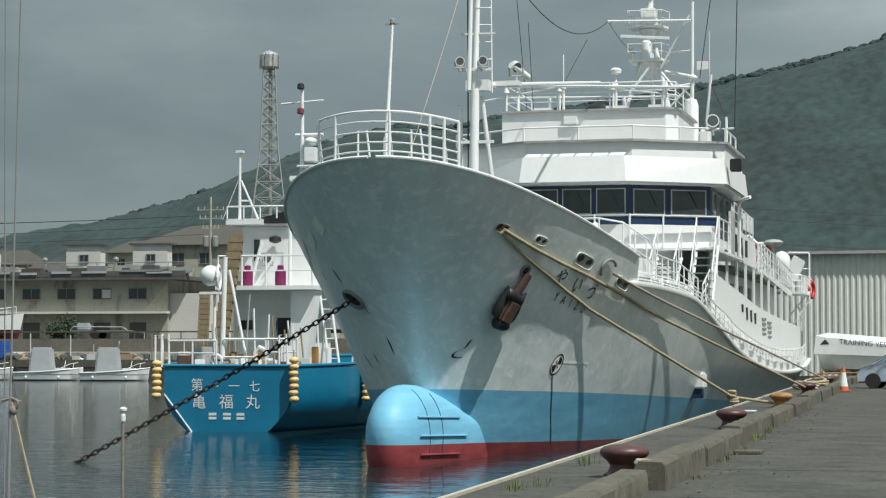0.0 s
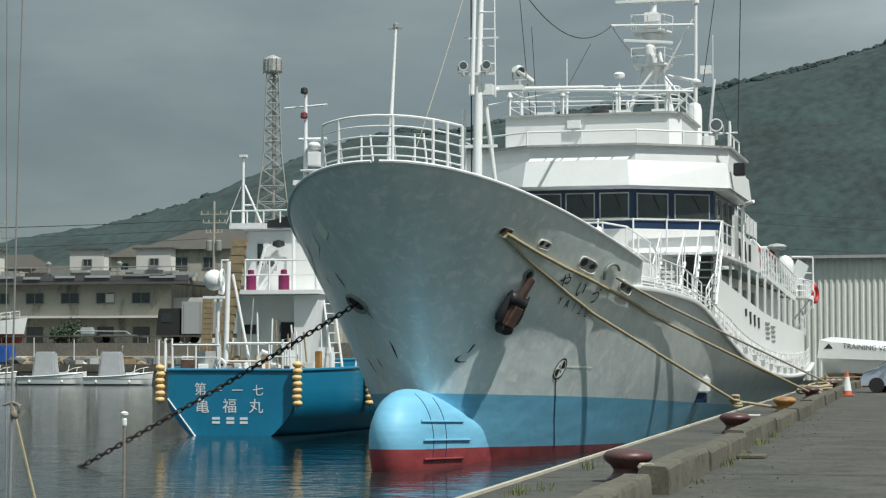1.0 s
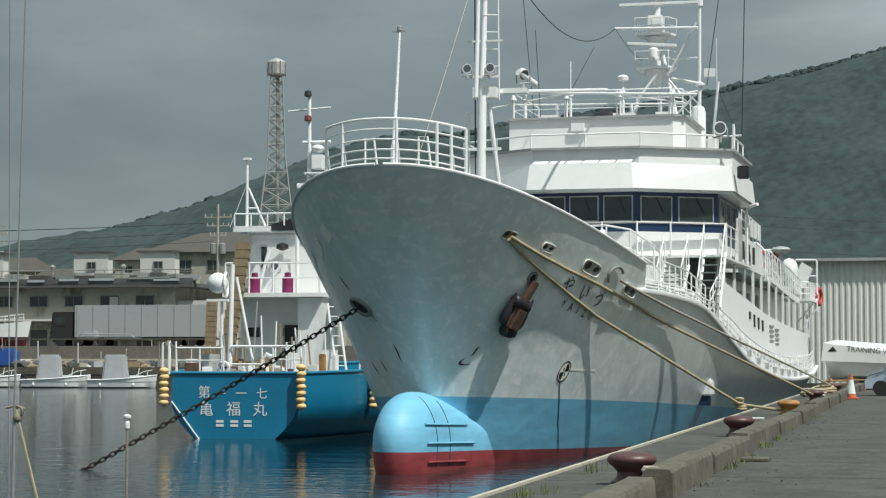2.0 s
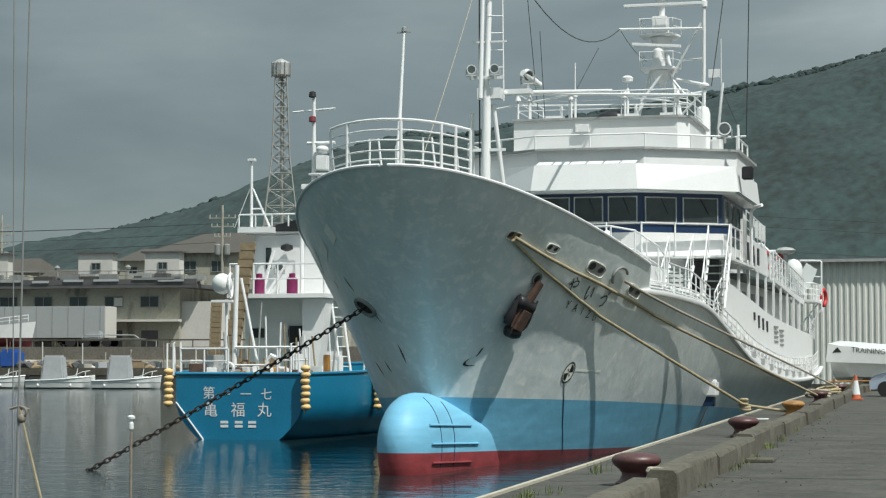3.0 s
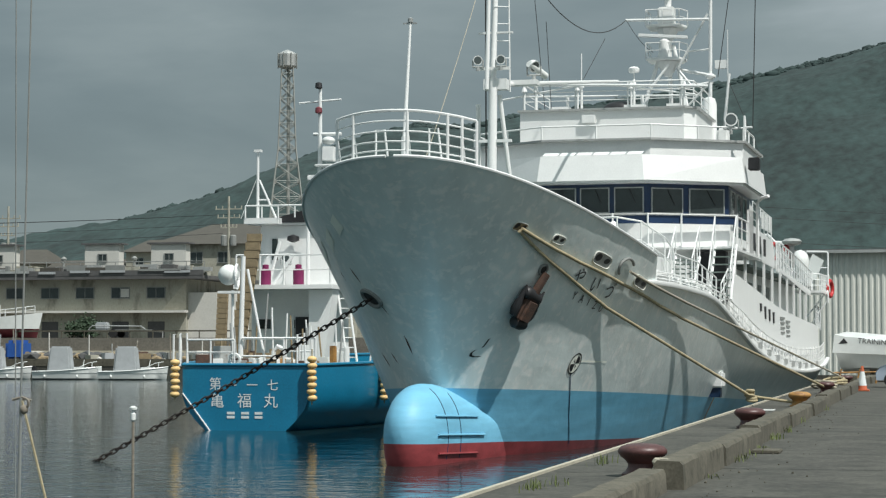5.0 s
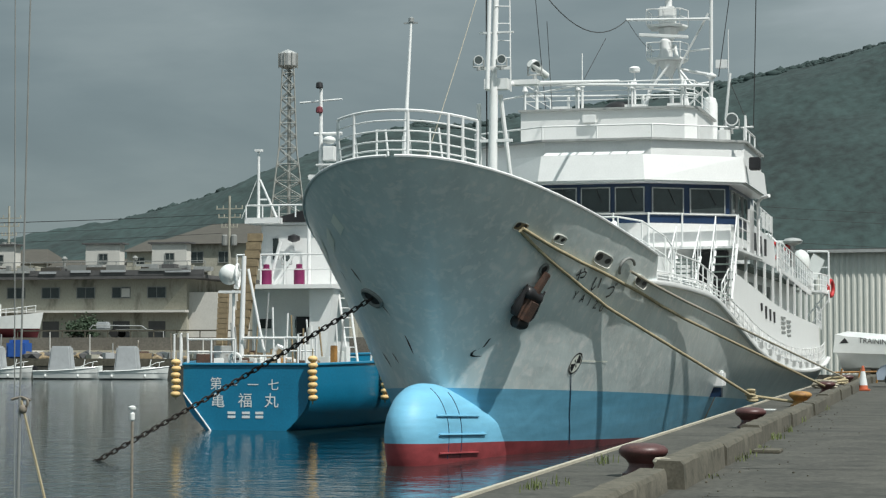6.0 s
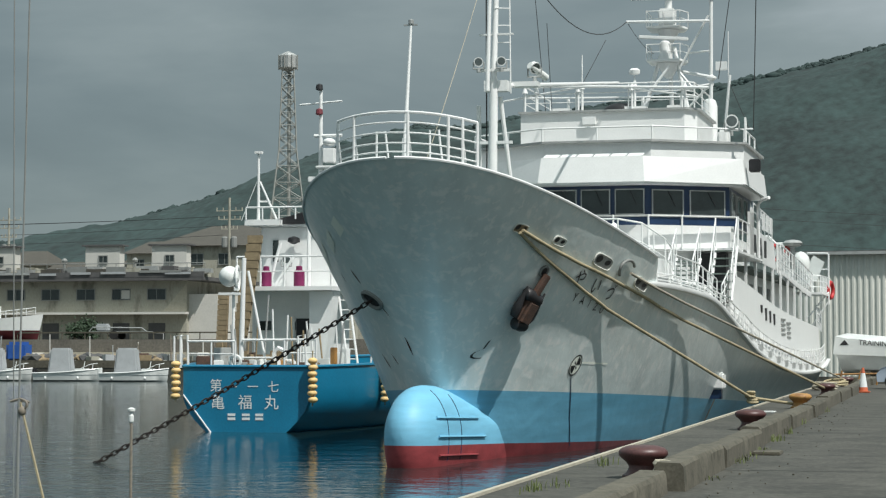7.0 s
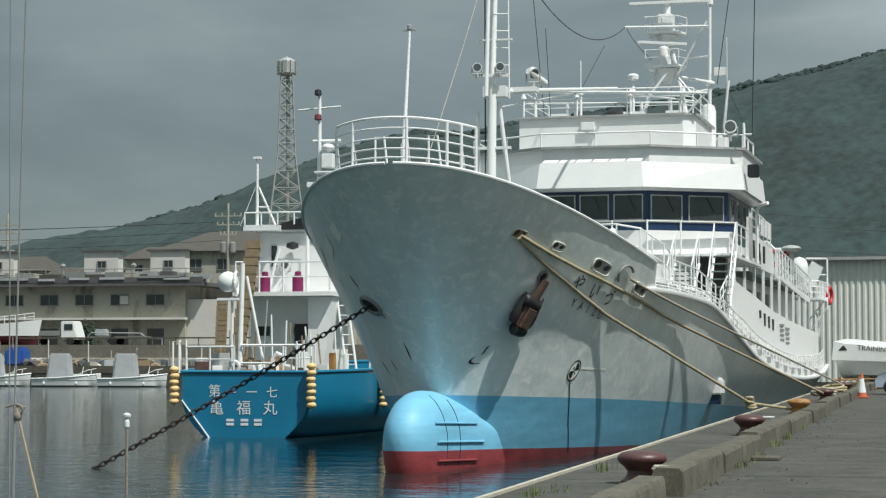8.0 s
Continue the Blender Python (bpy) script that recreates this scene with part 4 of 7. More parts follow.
def build_foremast():
    mast = new("foremast")
    mast.parent = training_ship
    tagged(mast, "white tubular foremast with ladder and lamps")
    bm = bmesh.new()
    tube(bm, (0.25, 7.8, 3.9), (0.28, 7.95, 9.0), 0.125, 0.105, 14)
    tube(bm, (0.28, 7.95, 9.0), (0.32, 8.3, 13.2), 0.075, 0.06, 12)
    part("pole", bm, WHITE, mast, smooth=0.6)
    bm = bmesh.new()
    tube(bm, (0.18, 7.7, 8.7), (0.22, 8.0, 13.2), 0.055, 0.04, 10)
    tube(bm, (0.62, 8.3, 8.7), (0.55, 8.4, 13.2), 0.02)
    part("upper_pole", bm, WHITE, mast, smooth=0.6)
    for k in range(9):
        bm = bmesh.new()
        z = 9.5 + 0.42 * k
        tube(bm, (0.30, 8.0, z), (0.6, 8.3, z + 0.03), 0.012)
        part("ladder_rung", bm, WHITE, mast)
    for x, y, zt in ((0.68, 8.6, 8.6), (-0.22, 8.8, 8.4)):
        bm = bmesh.new()
        tube(bm, (x * 1.25, y + 0.1, 4.0), (x * 0.6, 8.1, zt), 0.055, seg=10)
        part("mast_leg", bm, WHITE, mast)
    for x0, x1, y, z, h in ((-0.05, 0.75, 7.85, 7.43, 0.07), (-0.12, 0.7, 7.9, 9.2, 0.07), (-0.1, 0.75, 8.0, 10.1, 0.04)):
        bm = bmesh.new()
        box(bm, x0, x1, y, y + 0.1, z, z + h)
        part("crosstree", bm, WHITE, mast)
    for x in (0.05, 0.62):
        searchlight(mast, Vector((x - 0.1, 7.75, 9.42)), Vector((0.15, -1, -0.1)), 0.11)
    # boom that lies back to the wheelhouse top
    bm = bmesh.new()
    box(bm, 0.05, 0.62, 7.9, 8.2, 8.72, 8.98)
    tube(bm, (0.45, 8.0, 8.85), (0.45, 24.4, 11.0), 0.065, 0.045, 10)
    part("derrick_boom", bm, WHITE, mast, smooth=0.6)
    lamp = searchlight(mast, Vector((1.0, 9.3, 9.45)), Vector((0.7, -0.5, -0.5)), 0.15)
    bm = bmesh.new()
    tube(bm, (0.9, 9.2, 9.5), (1.2, 9.75, 9.25), 0.09, seg=12)
    part("floodlight", bm, FRP, mast, "pale floodlight barrel", smooth=0.6)
    bm = bmesh.new()
    box(bm, 0.45, 1.1, 9.15, 9.5, 8.98, 9.1)
    part("lamp_bracket", bm, WHITE, mast)


def build_windows():
    def pane(x0, y0, x1, y1, z0, z1):
        """A window in the plane of an upright wall from plan point to plan point."""
        a, b = Vector((x0, y0, 0)), Vector((x1, y1, 0))
        t = (b - a).normalized()
        n = Vector((t.y, -t.x, 0))
        w = (b - a).length
        m = Matrix((t, n, Vector((0, 0, 1)))).transposed().to_4x4()
        m.translation = a
        bm = bmesh.new()
        box(bm, 0, w, -0.02, 0.03, z0, z1, m)
        win = part("window", bm, GLASS, training_ship)
        bm = bmesh.new()
        f = 0.035
        box(bm, -f, w + f, 0.0, 0.05, z1, z1 + f, m), box(bm, -f, w + f, 0.0, 0.05, z0 - f, z0, m)
        box(bm, -f, 0, 0.0, 0.05, z0, z1, m), box(bm, w, w + f, 0.0, 0.05, z0, z1, m)
        part("window_frame", bm, GREYMETAL, win)
        bm = bmesh.new()
        tube(bm, m @ Vector((w * 0.5, 0.05, z1)), m @ Vector((w * 0.75, 0.05, z0 + 0.25)), 0.012, seg=5)
        part("wiper", bm, BLACK, win)
    for x0, x1 in ((-1.5, -0.62), (-0.42, 0.44), (0.66, 1.52)):
        pane(x0, 22.75, x1, 22.75, 6.68, 7.42)
    for k in (1, -1):
        for t0, t1 in ((0.06, 0.42), (0.52, 0.93)):
            a = Vector((1.65 * k, 22.75)).lerp(Vector((4.0 * k, 24.25)), t0)
            b = Vector((1.65 * k, 22.75)).lerp(Vector((4.0 * k, 24.25)), t1)
            pane(*((a.x, a.y, b.x, b.y) if k > 0 else (b.x, b.y, a.x, a.y)), 6.66, 7.40)
        for y in (24.6, 26.2, 27.8):
            if k > 0:
                pane(4.0, y, 4.0, y + 1.1, 6.68, 7.40)
            else:
                pane(-4.0, y + 1.1, -4.0, y, 6.68, 7.40)
    # walkway rail before the windows, with its posts
    run = [(-4.3, 24.0), (-1.75, 22.3), (1.75, 22.3), (4.3, 24.0)]
    bm = bmesh.new()
    pipe(bm, [(x, y, 6.58) for x, y in run], 0.035, 8)
    part("walkway_rail", bm, GREYMETAL, training_ship)
    bm = bmesh.new()
    grid(bm, [[(x, y + 0.03, z) for x, y in run] for z in (6.30, 6.53)])
    part("walkway_screen", bm, NAVY, training_ship, "navy screen below the windows")
    for x, y in ((-1.75, 22.3), (-0.4, 22.3), (0.65, 22.3), (1.75, 22.3), (2.7, 22.92), (4.3, 24.0)):
        bm = bmesh.new()
        tube(bm, (x, y - 0.03, 5.6), (x, y - 0.03, 6.62), 0.03)
        part("walkway_post", bm, WHITE, training_ship)
    bm = bmesh.new()
    prism(bm, [(-4.3, 24.1), (-1.75, 22.3), (1.75, 22.3), (4.3, 24.1), (4.3, 24.6), (-4.3, 24.6)], 5.55, 5.62)
    part("walkway_deck", bm, WHITE, training_ship)
    # low sloping wind deflector on the visor
    for i in range(6):
        bm = bmesh.new()
        x = -1.55 + 0.53 * i
        grid(bm, [[(x, 22.16, 8.43), (x + 0.48, 22.16, 8.43)], [(x + 0.05, 22.42, 8.54), (x + 0.53, 22.42, 8.54)]])
        part("wind_deflector", bm, WHITE, training_ship)


def build_upper_rails():
    rail_run("flying_bridge_rail", training_ship, [(-4.4, 27, 9.02), (-4.4, 24.9, 9.02), (-1.75, 23.05, 9.02), (1.75, 23.05, 9.02), (4.4, 24.9, 9.02), (4.4, 28, 9.02)], 0.42, 1, 0.026, 1.5)
    rail_run("roof_rail", training_ship, [(-2.7, 28.8, 10.17), (-2.7, 24.7, 10.17), (2.45, 24.7, 10.17), (2.8, 25.1, 10.17), (2.8, 28.8, 10.17)], 0.85, 3, 0.022, 1.9)
    for pts, r in (([(-3.28, 24.6, 11.02), (0, 24.6, 10.92), (3.33, 24.6, 10.78)], 0.045), ([(-3.4, 24.7, 10.55), (-0.78, 24.8, 10.98)], 0.03),
                   ([(0.2, 24.8, 10.95), (2.9, 24.8, 10.55)], 0.03), ([(-3.1, 25.6, 10.75), (2.9, 25.6, 10.62)], 0.03), ([(2.7, 24.7, 10.2), (3.3, 24.6, 10.8)], 0.035)):
        bm = bmesh.new()
        pipe(bm, pts, r, 8)
        part("awning_pipe", bm, WHITE, training_ship)
    for px, py in ((-2.66, 24.62), (-2.3, 24.7), (-0.9, 24.65), (0.85, 24.65), (2.55, 24.7)):
        bm = bmesh.new()
        tube(bm, (px, py, 10.17), (px, py, 10.95), 0.035)
        lathe(bm, [(0.10, 0), (0.04, 0.2)], (px, py, 10.78), 8)
        part("awning_post", bm, WHITE, training_ship)
    for px, w in ((-1.5, 0.6), (0.95, 0.7), (2.2, 0.45)):
        bm = bmesh.new()
        box(bm, px - w / 2, px + w / 2, 24.7, 25.1, 10.17, 10.27)
        tube(bm, (px + 0.2, 25.0, 10.2), (px + 0.2, 25.0, 10.6), 0.05)
        part("deck_fitting", bm, WHITE, training_ship)
    searchlight(training_ship, Vector((4.05, 24.6, 9.68)), Vector((0.1, -1, 0)), 0.2)
    bm = bmesh.new()
    pipe(bm, [(4.5, 24.4, 9.02), (4.5, 24.4, 9.75), (4.42, 25.2, 9.75), (4.42, 25.2, 9.02)], 0.04)
    pipe(bm, [(4.5, 24.4, 9.4), (4.75, 24.4, 9.4)], 0.03)
    part("wing_post", bm, WHITE, training_ship)
    bm = bmesh.new()
    box(bm, 4.6, 4.95, 24.4, 24.8, 8.05, 8.45)
    part("side_lamp_box", bm, BLACK, training_ship, "black side light box", bevel=0.03)
    bm = bmesh.new()
    box(bm, 3.5, 3.9, 25.2, 25.6, 9.02, 9.5)
    part("compass_stand", bm, WHITE, training_ship, bevel=0.08)
    bm = bmesh.new()
    box(bm, -0.75, -0.3, 24.45, 24.6, 9.68, 9.95)
    part("signal_box", bm, WHITE, training_ship, bevel=0.02)
    # casing with cowl behind the upper house
    bm = bmesh.new()
    lathe(bm, [(0.26, 0), (0.26, 1.75), (0.2, 1.95), (0.1, 2.0)], (2.74, 29.4, 9.0), 16)
    part("exhaust_casing", bm, WHITE, training_ship, smooth=0.7)
    bm = bmesh.new()
    sphere(bm, (0.35, 25.6, 10.2), 0.62, 1.0, 0.6, 0.5)
    part("compass_cover", bm, BLACK, training_ship, "dark canvas cover", smooth=1.0)
    for x, s, h in ((-0.9, 25.3, 1.9), (0.85, 25.2, 1.15)):
        bm = bmesh.new()
        tube(bm, (x, s, 10.17), (x, s, 10.17 + h * 0.5), 0.045)
        tube(bm, (x, s, 10.17 + h * 0.5), (x, s, 10.17 + h), 0.02)
        lathe(bm, [(0.09, 0), (0.03, 0.22)], (x, s, 10.95), 10)
        part("whip_aerial", bm, WHITE, training_ship)
    bm = bmesh.new()
    lathe(bm, [(0.05, 0), (0.17, 0.03), (0.19, 0.14), (0.12, 0.2), (0.02, 0.22)], (0.85, 25.2, 11.35), 16)
    part("satellite_dome", bm, WHITE, training_ship, smooth=0.7)


def build_radar_mast():
    mast = new("radar_mast")
    mast.parent = training_ship
    tagged(mast, "white tripod radar mast with platforms, scanners and lamps")
    mast.location.z = 0.33
    y = 34.0
    for (x0, y0), (x1, y1) in (((-0.7, y - 0.6), (0.45, y)), ((1.8, y - 0.6), (0.85, y)), ((0.6, y + 1.4), (0.65, y + 0.3))):
        bm = bmesh.new()
        tube(bm, (x0, y0, 9.0), (x1, y1, 13.2), 0.09, 0.07, 10)
        part("mast_leg", bm, WHITE, mast)
    bm = bmesh.new()
    tube(bm, (0.65, y, 12.4), (0.65, y, 18.5), 0.15, 0.10, 12)
    part("pole", bm, WHITE, mast, smooth=0.6)
    for z, w in ((12.6, 0.72), (13.82, 0.72), (15.5, 0.5)):
        bm = bmesh.new()
        prism(bm, [(0.65 - w, y - 0.7), (0.65 + w * 0.7, y - 0.7), (0.65 + w, y), (0.65 + w * 0.6, y + 0.8), (0.65 - w, y + 0.6)], z, z + 0.07)
        lathe(bm, [(0.12, -0.55), (w * 0.6, -0.02)], (0.65, y, z), 10)
        deck = part("platform", bm, WHITE, mast)
        rail_run("platform_rail", deck, [(0.65 - w, y + 0.5, z + 0.07), (0.65 - w, y - 0.65, z + 0.07), (0.65 + w * 0.7, y - 0.65, z + 0.07), (0.65 + w, y, z + 0.07)], 0.55, 2, 0.018, 0.5)
    bm = bmesh.new()
    box(bm, 0.35, 0.95, y - 0.55, y - 0.05, 13.9, 14.55)
    part("radar_gearbox", bm, WHITE, mast, bevel=0.05)
    for z, x0, x1, dz in ((13.4, -0.3, 1.5, -0.09), (14.88, -0.6, 2.28, 0.0)):
        bm = bmesh.new()
        v = box(bm, x0, x1, y - 1.0, y - 0.86, z - 0.06, z + 0.06)
        bmesh.ops.rotate(bm, verts=v, cent=((x0 + x1) / 2, y - 0.9, z), matrix=Matrix.Rotation(-math.atan2(dz, x1 - x0) * 1.6, 3, "Y"))
        part("radar_scanner", bm, WHITE, mast, bevel=0.02)
    bm = bmesh.new()
    lathe(bm, [(0.2, 0), (0.22, 0.5), (0.2, 0.62), (0.1, 0.7), (0.02, 0.72)], (0.6, y - 0.5, 12.67), 14)
    part("lamp_drum", bm, WHITE, mast, smooth=0.7)
    bm = bmesh.new()
    tube(bm, (-0.78, y - 0.8, 14.06), (2.25, y - 0.8, 13.98), 0.05)
    tube(bm, (1.1, y - 0.5, 12.3), (2.2, y - 0.7, 14.2), 0.04)
    tube(bm, (0.0, y - 0.7, 11.4), (0.75, y - 0.6, 12.4), 0.05)
    tube(bm, (1.0, y, 12.3), (2.3, y - 0.2, 12.0), 0.06)
    tube(bm, (1.0, y, 11.6), (2.3, y - 0.2, 11.75), 0.06)
    tube(bm, (1.3, y, 12.95), (2.3, y - 0.4, 12.95), 0.035)
    part("yard", bm, WHITE, mast)
    bm = bmesh.new()
    tube(bm, (2.25, y - 0.6, 9.0), (2.3, y - 0.6, 15.7), 0.075, 0.06, 10)
    lathe(bm, [(0.06, 0), (0.19, 0.1), (0.19, 0.16), (0.05, 0.24)], (2.28, y - 0.6, 11.8), 12)
    lathe(bm, [(0.06, 0), (0.12, 0.05), (0.12, 0.25), (0.05, 0.3)], (2.3, y - 0.6, 14.75), 12)
    part("side_pole", bm, WHITE, mast, smooth=0.7)
    bm = bmesh.new()
    tube(bm, (2.75, y - 1.4, 8.9), (3.05, y - 1.4, 11.9), 0.05)
    pipe(bm, [(1.2, y - 1, 12.1), (1.6, y - 1, 11.6), (1.9, y - 1, 11.6)], 0.05)
    tube(bm, (2.9, y - 0.6, 11.9), (2.9, y - 0.6, 13.6), 0.015)
    box(bm, 2.45, 2.85, y - 0.7, y - 0.5, 12.2, 12.5)
    part("mast_stay_pole", bm, WHITE, mast)


def cable(name, a, b, sag, r, material, parent, n=14, label=""):
    a, b = Vector(a), Vector(b)
    bm = bmesh.new()
    pts = []
    for i in range(n + 1):
        t = i / n
        p = a.lerp(b, t)
        p.z -= sag * 4 * t * (1 - t)
        pts.append(p)
    pipe(bm, pts, r, 5)
    return part(name, bm, material, parent, label, smooth=1.0)


def build_rigging():
    cable("stay", (0.1, 7.9, 13.2), (-0.05, 8.6, 5.0), 0.0, 0.018, CABLE, training_ship)
    cable("stay", (0.0, 8.3, 11.8), (0.35, 1.2, 6.2), 0.1, 0.009, ROPE_GREY, training_ship)
    cable("stay", (-2.42, 25.0, 14.2), (-2.05, 25.0, 10.15), 0.0, 0.012, CABLE, training_ship)
    cable("aerial_wire", (-0.3, 14.0, 12.9), (-0.76, 33.2, 14.4), 1.05, 0.016, CABLE, training_ship)
    cable("aerial_wire", (-0.76, 33.2, 14.4), (0.2, 33.4, 13.2), 0.15, 0.010, CABLE, training_ship)
    cable("aerial_wire", (-0.95, 20.0, 12.3), (-1.76, 24.6, 10.2), 0.0, 0.010, CABLE, training_ship)
    cable("aerial_wire", (-0.6, 28.0, 12.95), (-1.2, 26.0, 10.9), 0.0, 0.010, CABLE, training_ship)
    cable("stay", (3.28, 31.0, 15.0), (2.84, 31.0, 11.9), 0.0, 0.015, CABLE, training_ship)
    cable("stay", (4.82, 25.0, 14.4), (4.69, 25.0, 9.4), 0.0, 0.016, CABLE, training_ship)
    cable("stay", (3.05, 32.6, 11.9), (4.4, 31.0, 8.9), 0.0, 0.012, CABLE, training_ship)


def build_foredeck_gear():
    """Rails, stairs and lockers between the forecastle and the wheelhouse."""
    rail_run("deck_rail", training_ship, [(1.2, 15.5, 5.0), (2.0, 15.4, 5.0), (2.6, 15.8, 4.9), (3.1, 16.8, 4.5), (3.15, 17.6, 4.3)], 1.05, 2, 0.022, 0.75, label="curved white deck rail")
    rail_run("deck_rail", training_ship, [(3.7, 11.4, 4.02), (3.95, 13, 3.98), (4.1, 15, 3.95), (4.15, 17, 3.9)], 0.3, 1, 0.022, 0.6)
    rail_run("deck_rail", training_ship, [(4.0, 12.5, 4.0), (4.12, 16, 3.92), (4.18, 19.6, 3.6)], 0.9, 3, 0.02, 0.9)
    rail_run("deck_rail", training_ship, [(4.22, 20.4, 3.5), (4.22, 22.5, 4.1), (4.22, 24.0, 4.7)], 0.85, 3, 0.02, 0.7)
    bm = bmesh.new()
    box(bm, 0.7, 3.0, 18.4, 22.5, 3.7, 5.0)
    part("deck_locker", bm, WHITE, training_ship, bevel=0.03)
    bm = bmesh.new()
    box(bm, 1.1, 1.75, 17.8, 18.4, 4.0, 5.75)
    part("vent_trunk", bm, WHITE, training_ship, bevel=0.08)
    bm = bmesh.new()
    lathe(bm, [(0.16, 0), (0.16, 0.8), (0.1, 0.95), (0.02, 1.0)], (1.75, 16.2, 5.0), 14)
    part("vent_pipe", bm, WHITE, training_ship, smooth=0.7)
    bm = bmesh.new()
    box(bm, 0.9, 3.0, 15.4, 18.4, 3.8, 5.0)
    part("hatch_coaming", bm, WHITE, training_ship, bevel=0.03)
    # white wing plate where the forecastle steps down
    bm = bmesh.new()
    ss = [7.6, 8.2, 9.0, 10.0, 11.0, 12.0, 13.0]
    grid(bm, [[(half_breadth(s, 4.0) - k, s, lerp_table([(7.6, 4.98), (9.2, 4.64), (10.5, 4.42), (12, 4.18), (13, 4.08)], s)) for s in ss] for k in (0.10, 0.14)])
    for k in (0.10, 0.14):
        grid(bm, [[(half_breadth(s, 4.0) - k, s, z if z else lerp_table([(7.6, 4.98), (9.2, 4.64), (10.5, 4.42), (12, 4.18), (13, 4.08)], s)) for s in ss] for z in (3.9, 0)])
    part("wing_plate", bm, WHITE, training_ship, "white wing plate behind the forecastle")
    # two ladders with treads
    for x, y0, z0, y1, z1, w in ((3.0, 18.0, 4.1, 19.6, 5.1, 0.7), (3.75, 21.2, 3.9, 22.8, 5.6, 0.65)):
        st = new("stair")
        st.parent = training_ship
        tagged(st, "white steel stair with dark treads")
        for k in (0, 1):
            bm = bmesh.new()
            tube(bm, (x + k * w, y0, z0), (x + k * w, y1, z1), 0.05, seg=6)
            part("stringer", bm, WHITE, st)
            bm = bmesh.new()
            tube(bm, (x + k * w, y0, z0 + 0.9), (x + k * w, y1, z1 + 0.9), 0.022, seg=6)
            for j in range(4):
                t = j / 3
                tube(bm, (x + k * w, y0 + (y1 - y0) * t, z0 + (z1 - z0) * t), (x + k * w, y0 + (y1 - y0) * t, z0 + (z1 - z0) * t + 0.9), 0.02, seg=6)
            part("handrail", bm, WHITE, st)
        n = 7
        for j in range(n):
            t = (j + 0.5) / n
            bm = bmesh.new()
            box(bm, x, x + w, y0 + (y1 - y0) * t - 0.12, y0 + (y1 - y0) * t + 0.12, z0 + (z1 - z0) * t - 0.02, z0 + (z1 - z0) * t + 0.02)
            part("tread", bm, DECK, st)
    # doorway in the front of the lower house, its shade drawn as a black block
    bm = bmesh.new()
    box(bm, 3.0, 4.0, 23.4, 24.3, 3.9, 5.45)
    part("doorway", bm, BLACK, training_ship)
    bm = bmesh.new()
    box(bm, -4.1, 4.3, 22.9, 31.5, 5.50, 5.58)
    part("bridge_deck", bm, WHITE, training_ship)
    rail_run("bridge_deck_rail", training_ship, [(4.25, 24.2, 5.58), (4.25, 28.4, 5.58)], 1.0, 3, 0.022, 1.2)
    # windbreak panels and pipes at the wing
    bm = bmesh.new()
    grid(bm, [[(4.3, 27.4, 5.58), (4.3, 28.6, 5.58)], [(4.3, 27.4, 7.3), (4.3, 28.6, 7.1)]])
    box(bm, 4.22, 4.3, 27.4, 28.6, 5.58, 7.0)
    part("wing_screen", bm, WHITE, training_ship)
    bm = bmesh.new()
    pipe(bm, [(4.45, 28.5, 5.5), (4.45, 28.5, 7.3), (4.6, 28.4, 7.45), (4.85, 28.2, 7.5)], 0.06)
    part("vent_pipe", bm, WHITE, training_ship, smooth=0.7)
    for i in range(7):
        rnd = random.Random(20 + i)
        bm = bmesh.new()
        x, y = 3.75 + rnd.uniform(-0.2, 0.3), 12.2 + i * 1.0
        lathe(bm, [(0.12, 0), (0.1, 0.25), (0.17, 0.3), (0.15, 0.36), (0.02, 0.38)], (x, y, 3.9), 10)
        part("mooring_bitt", bm, WHITE, training_ship, smooth=0.7)


build_bow_rails()
build_foremast()
build_windows()
build_upper_rails()
build_radar_mast()
build_rigging()
build_foredeck_gear()


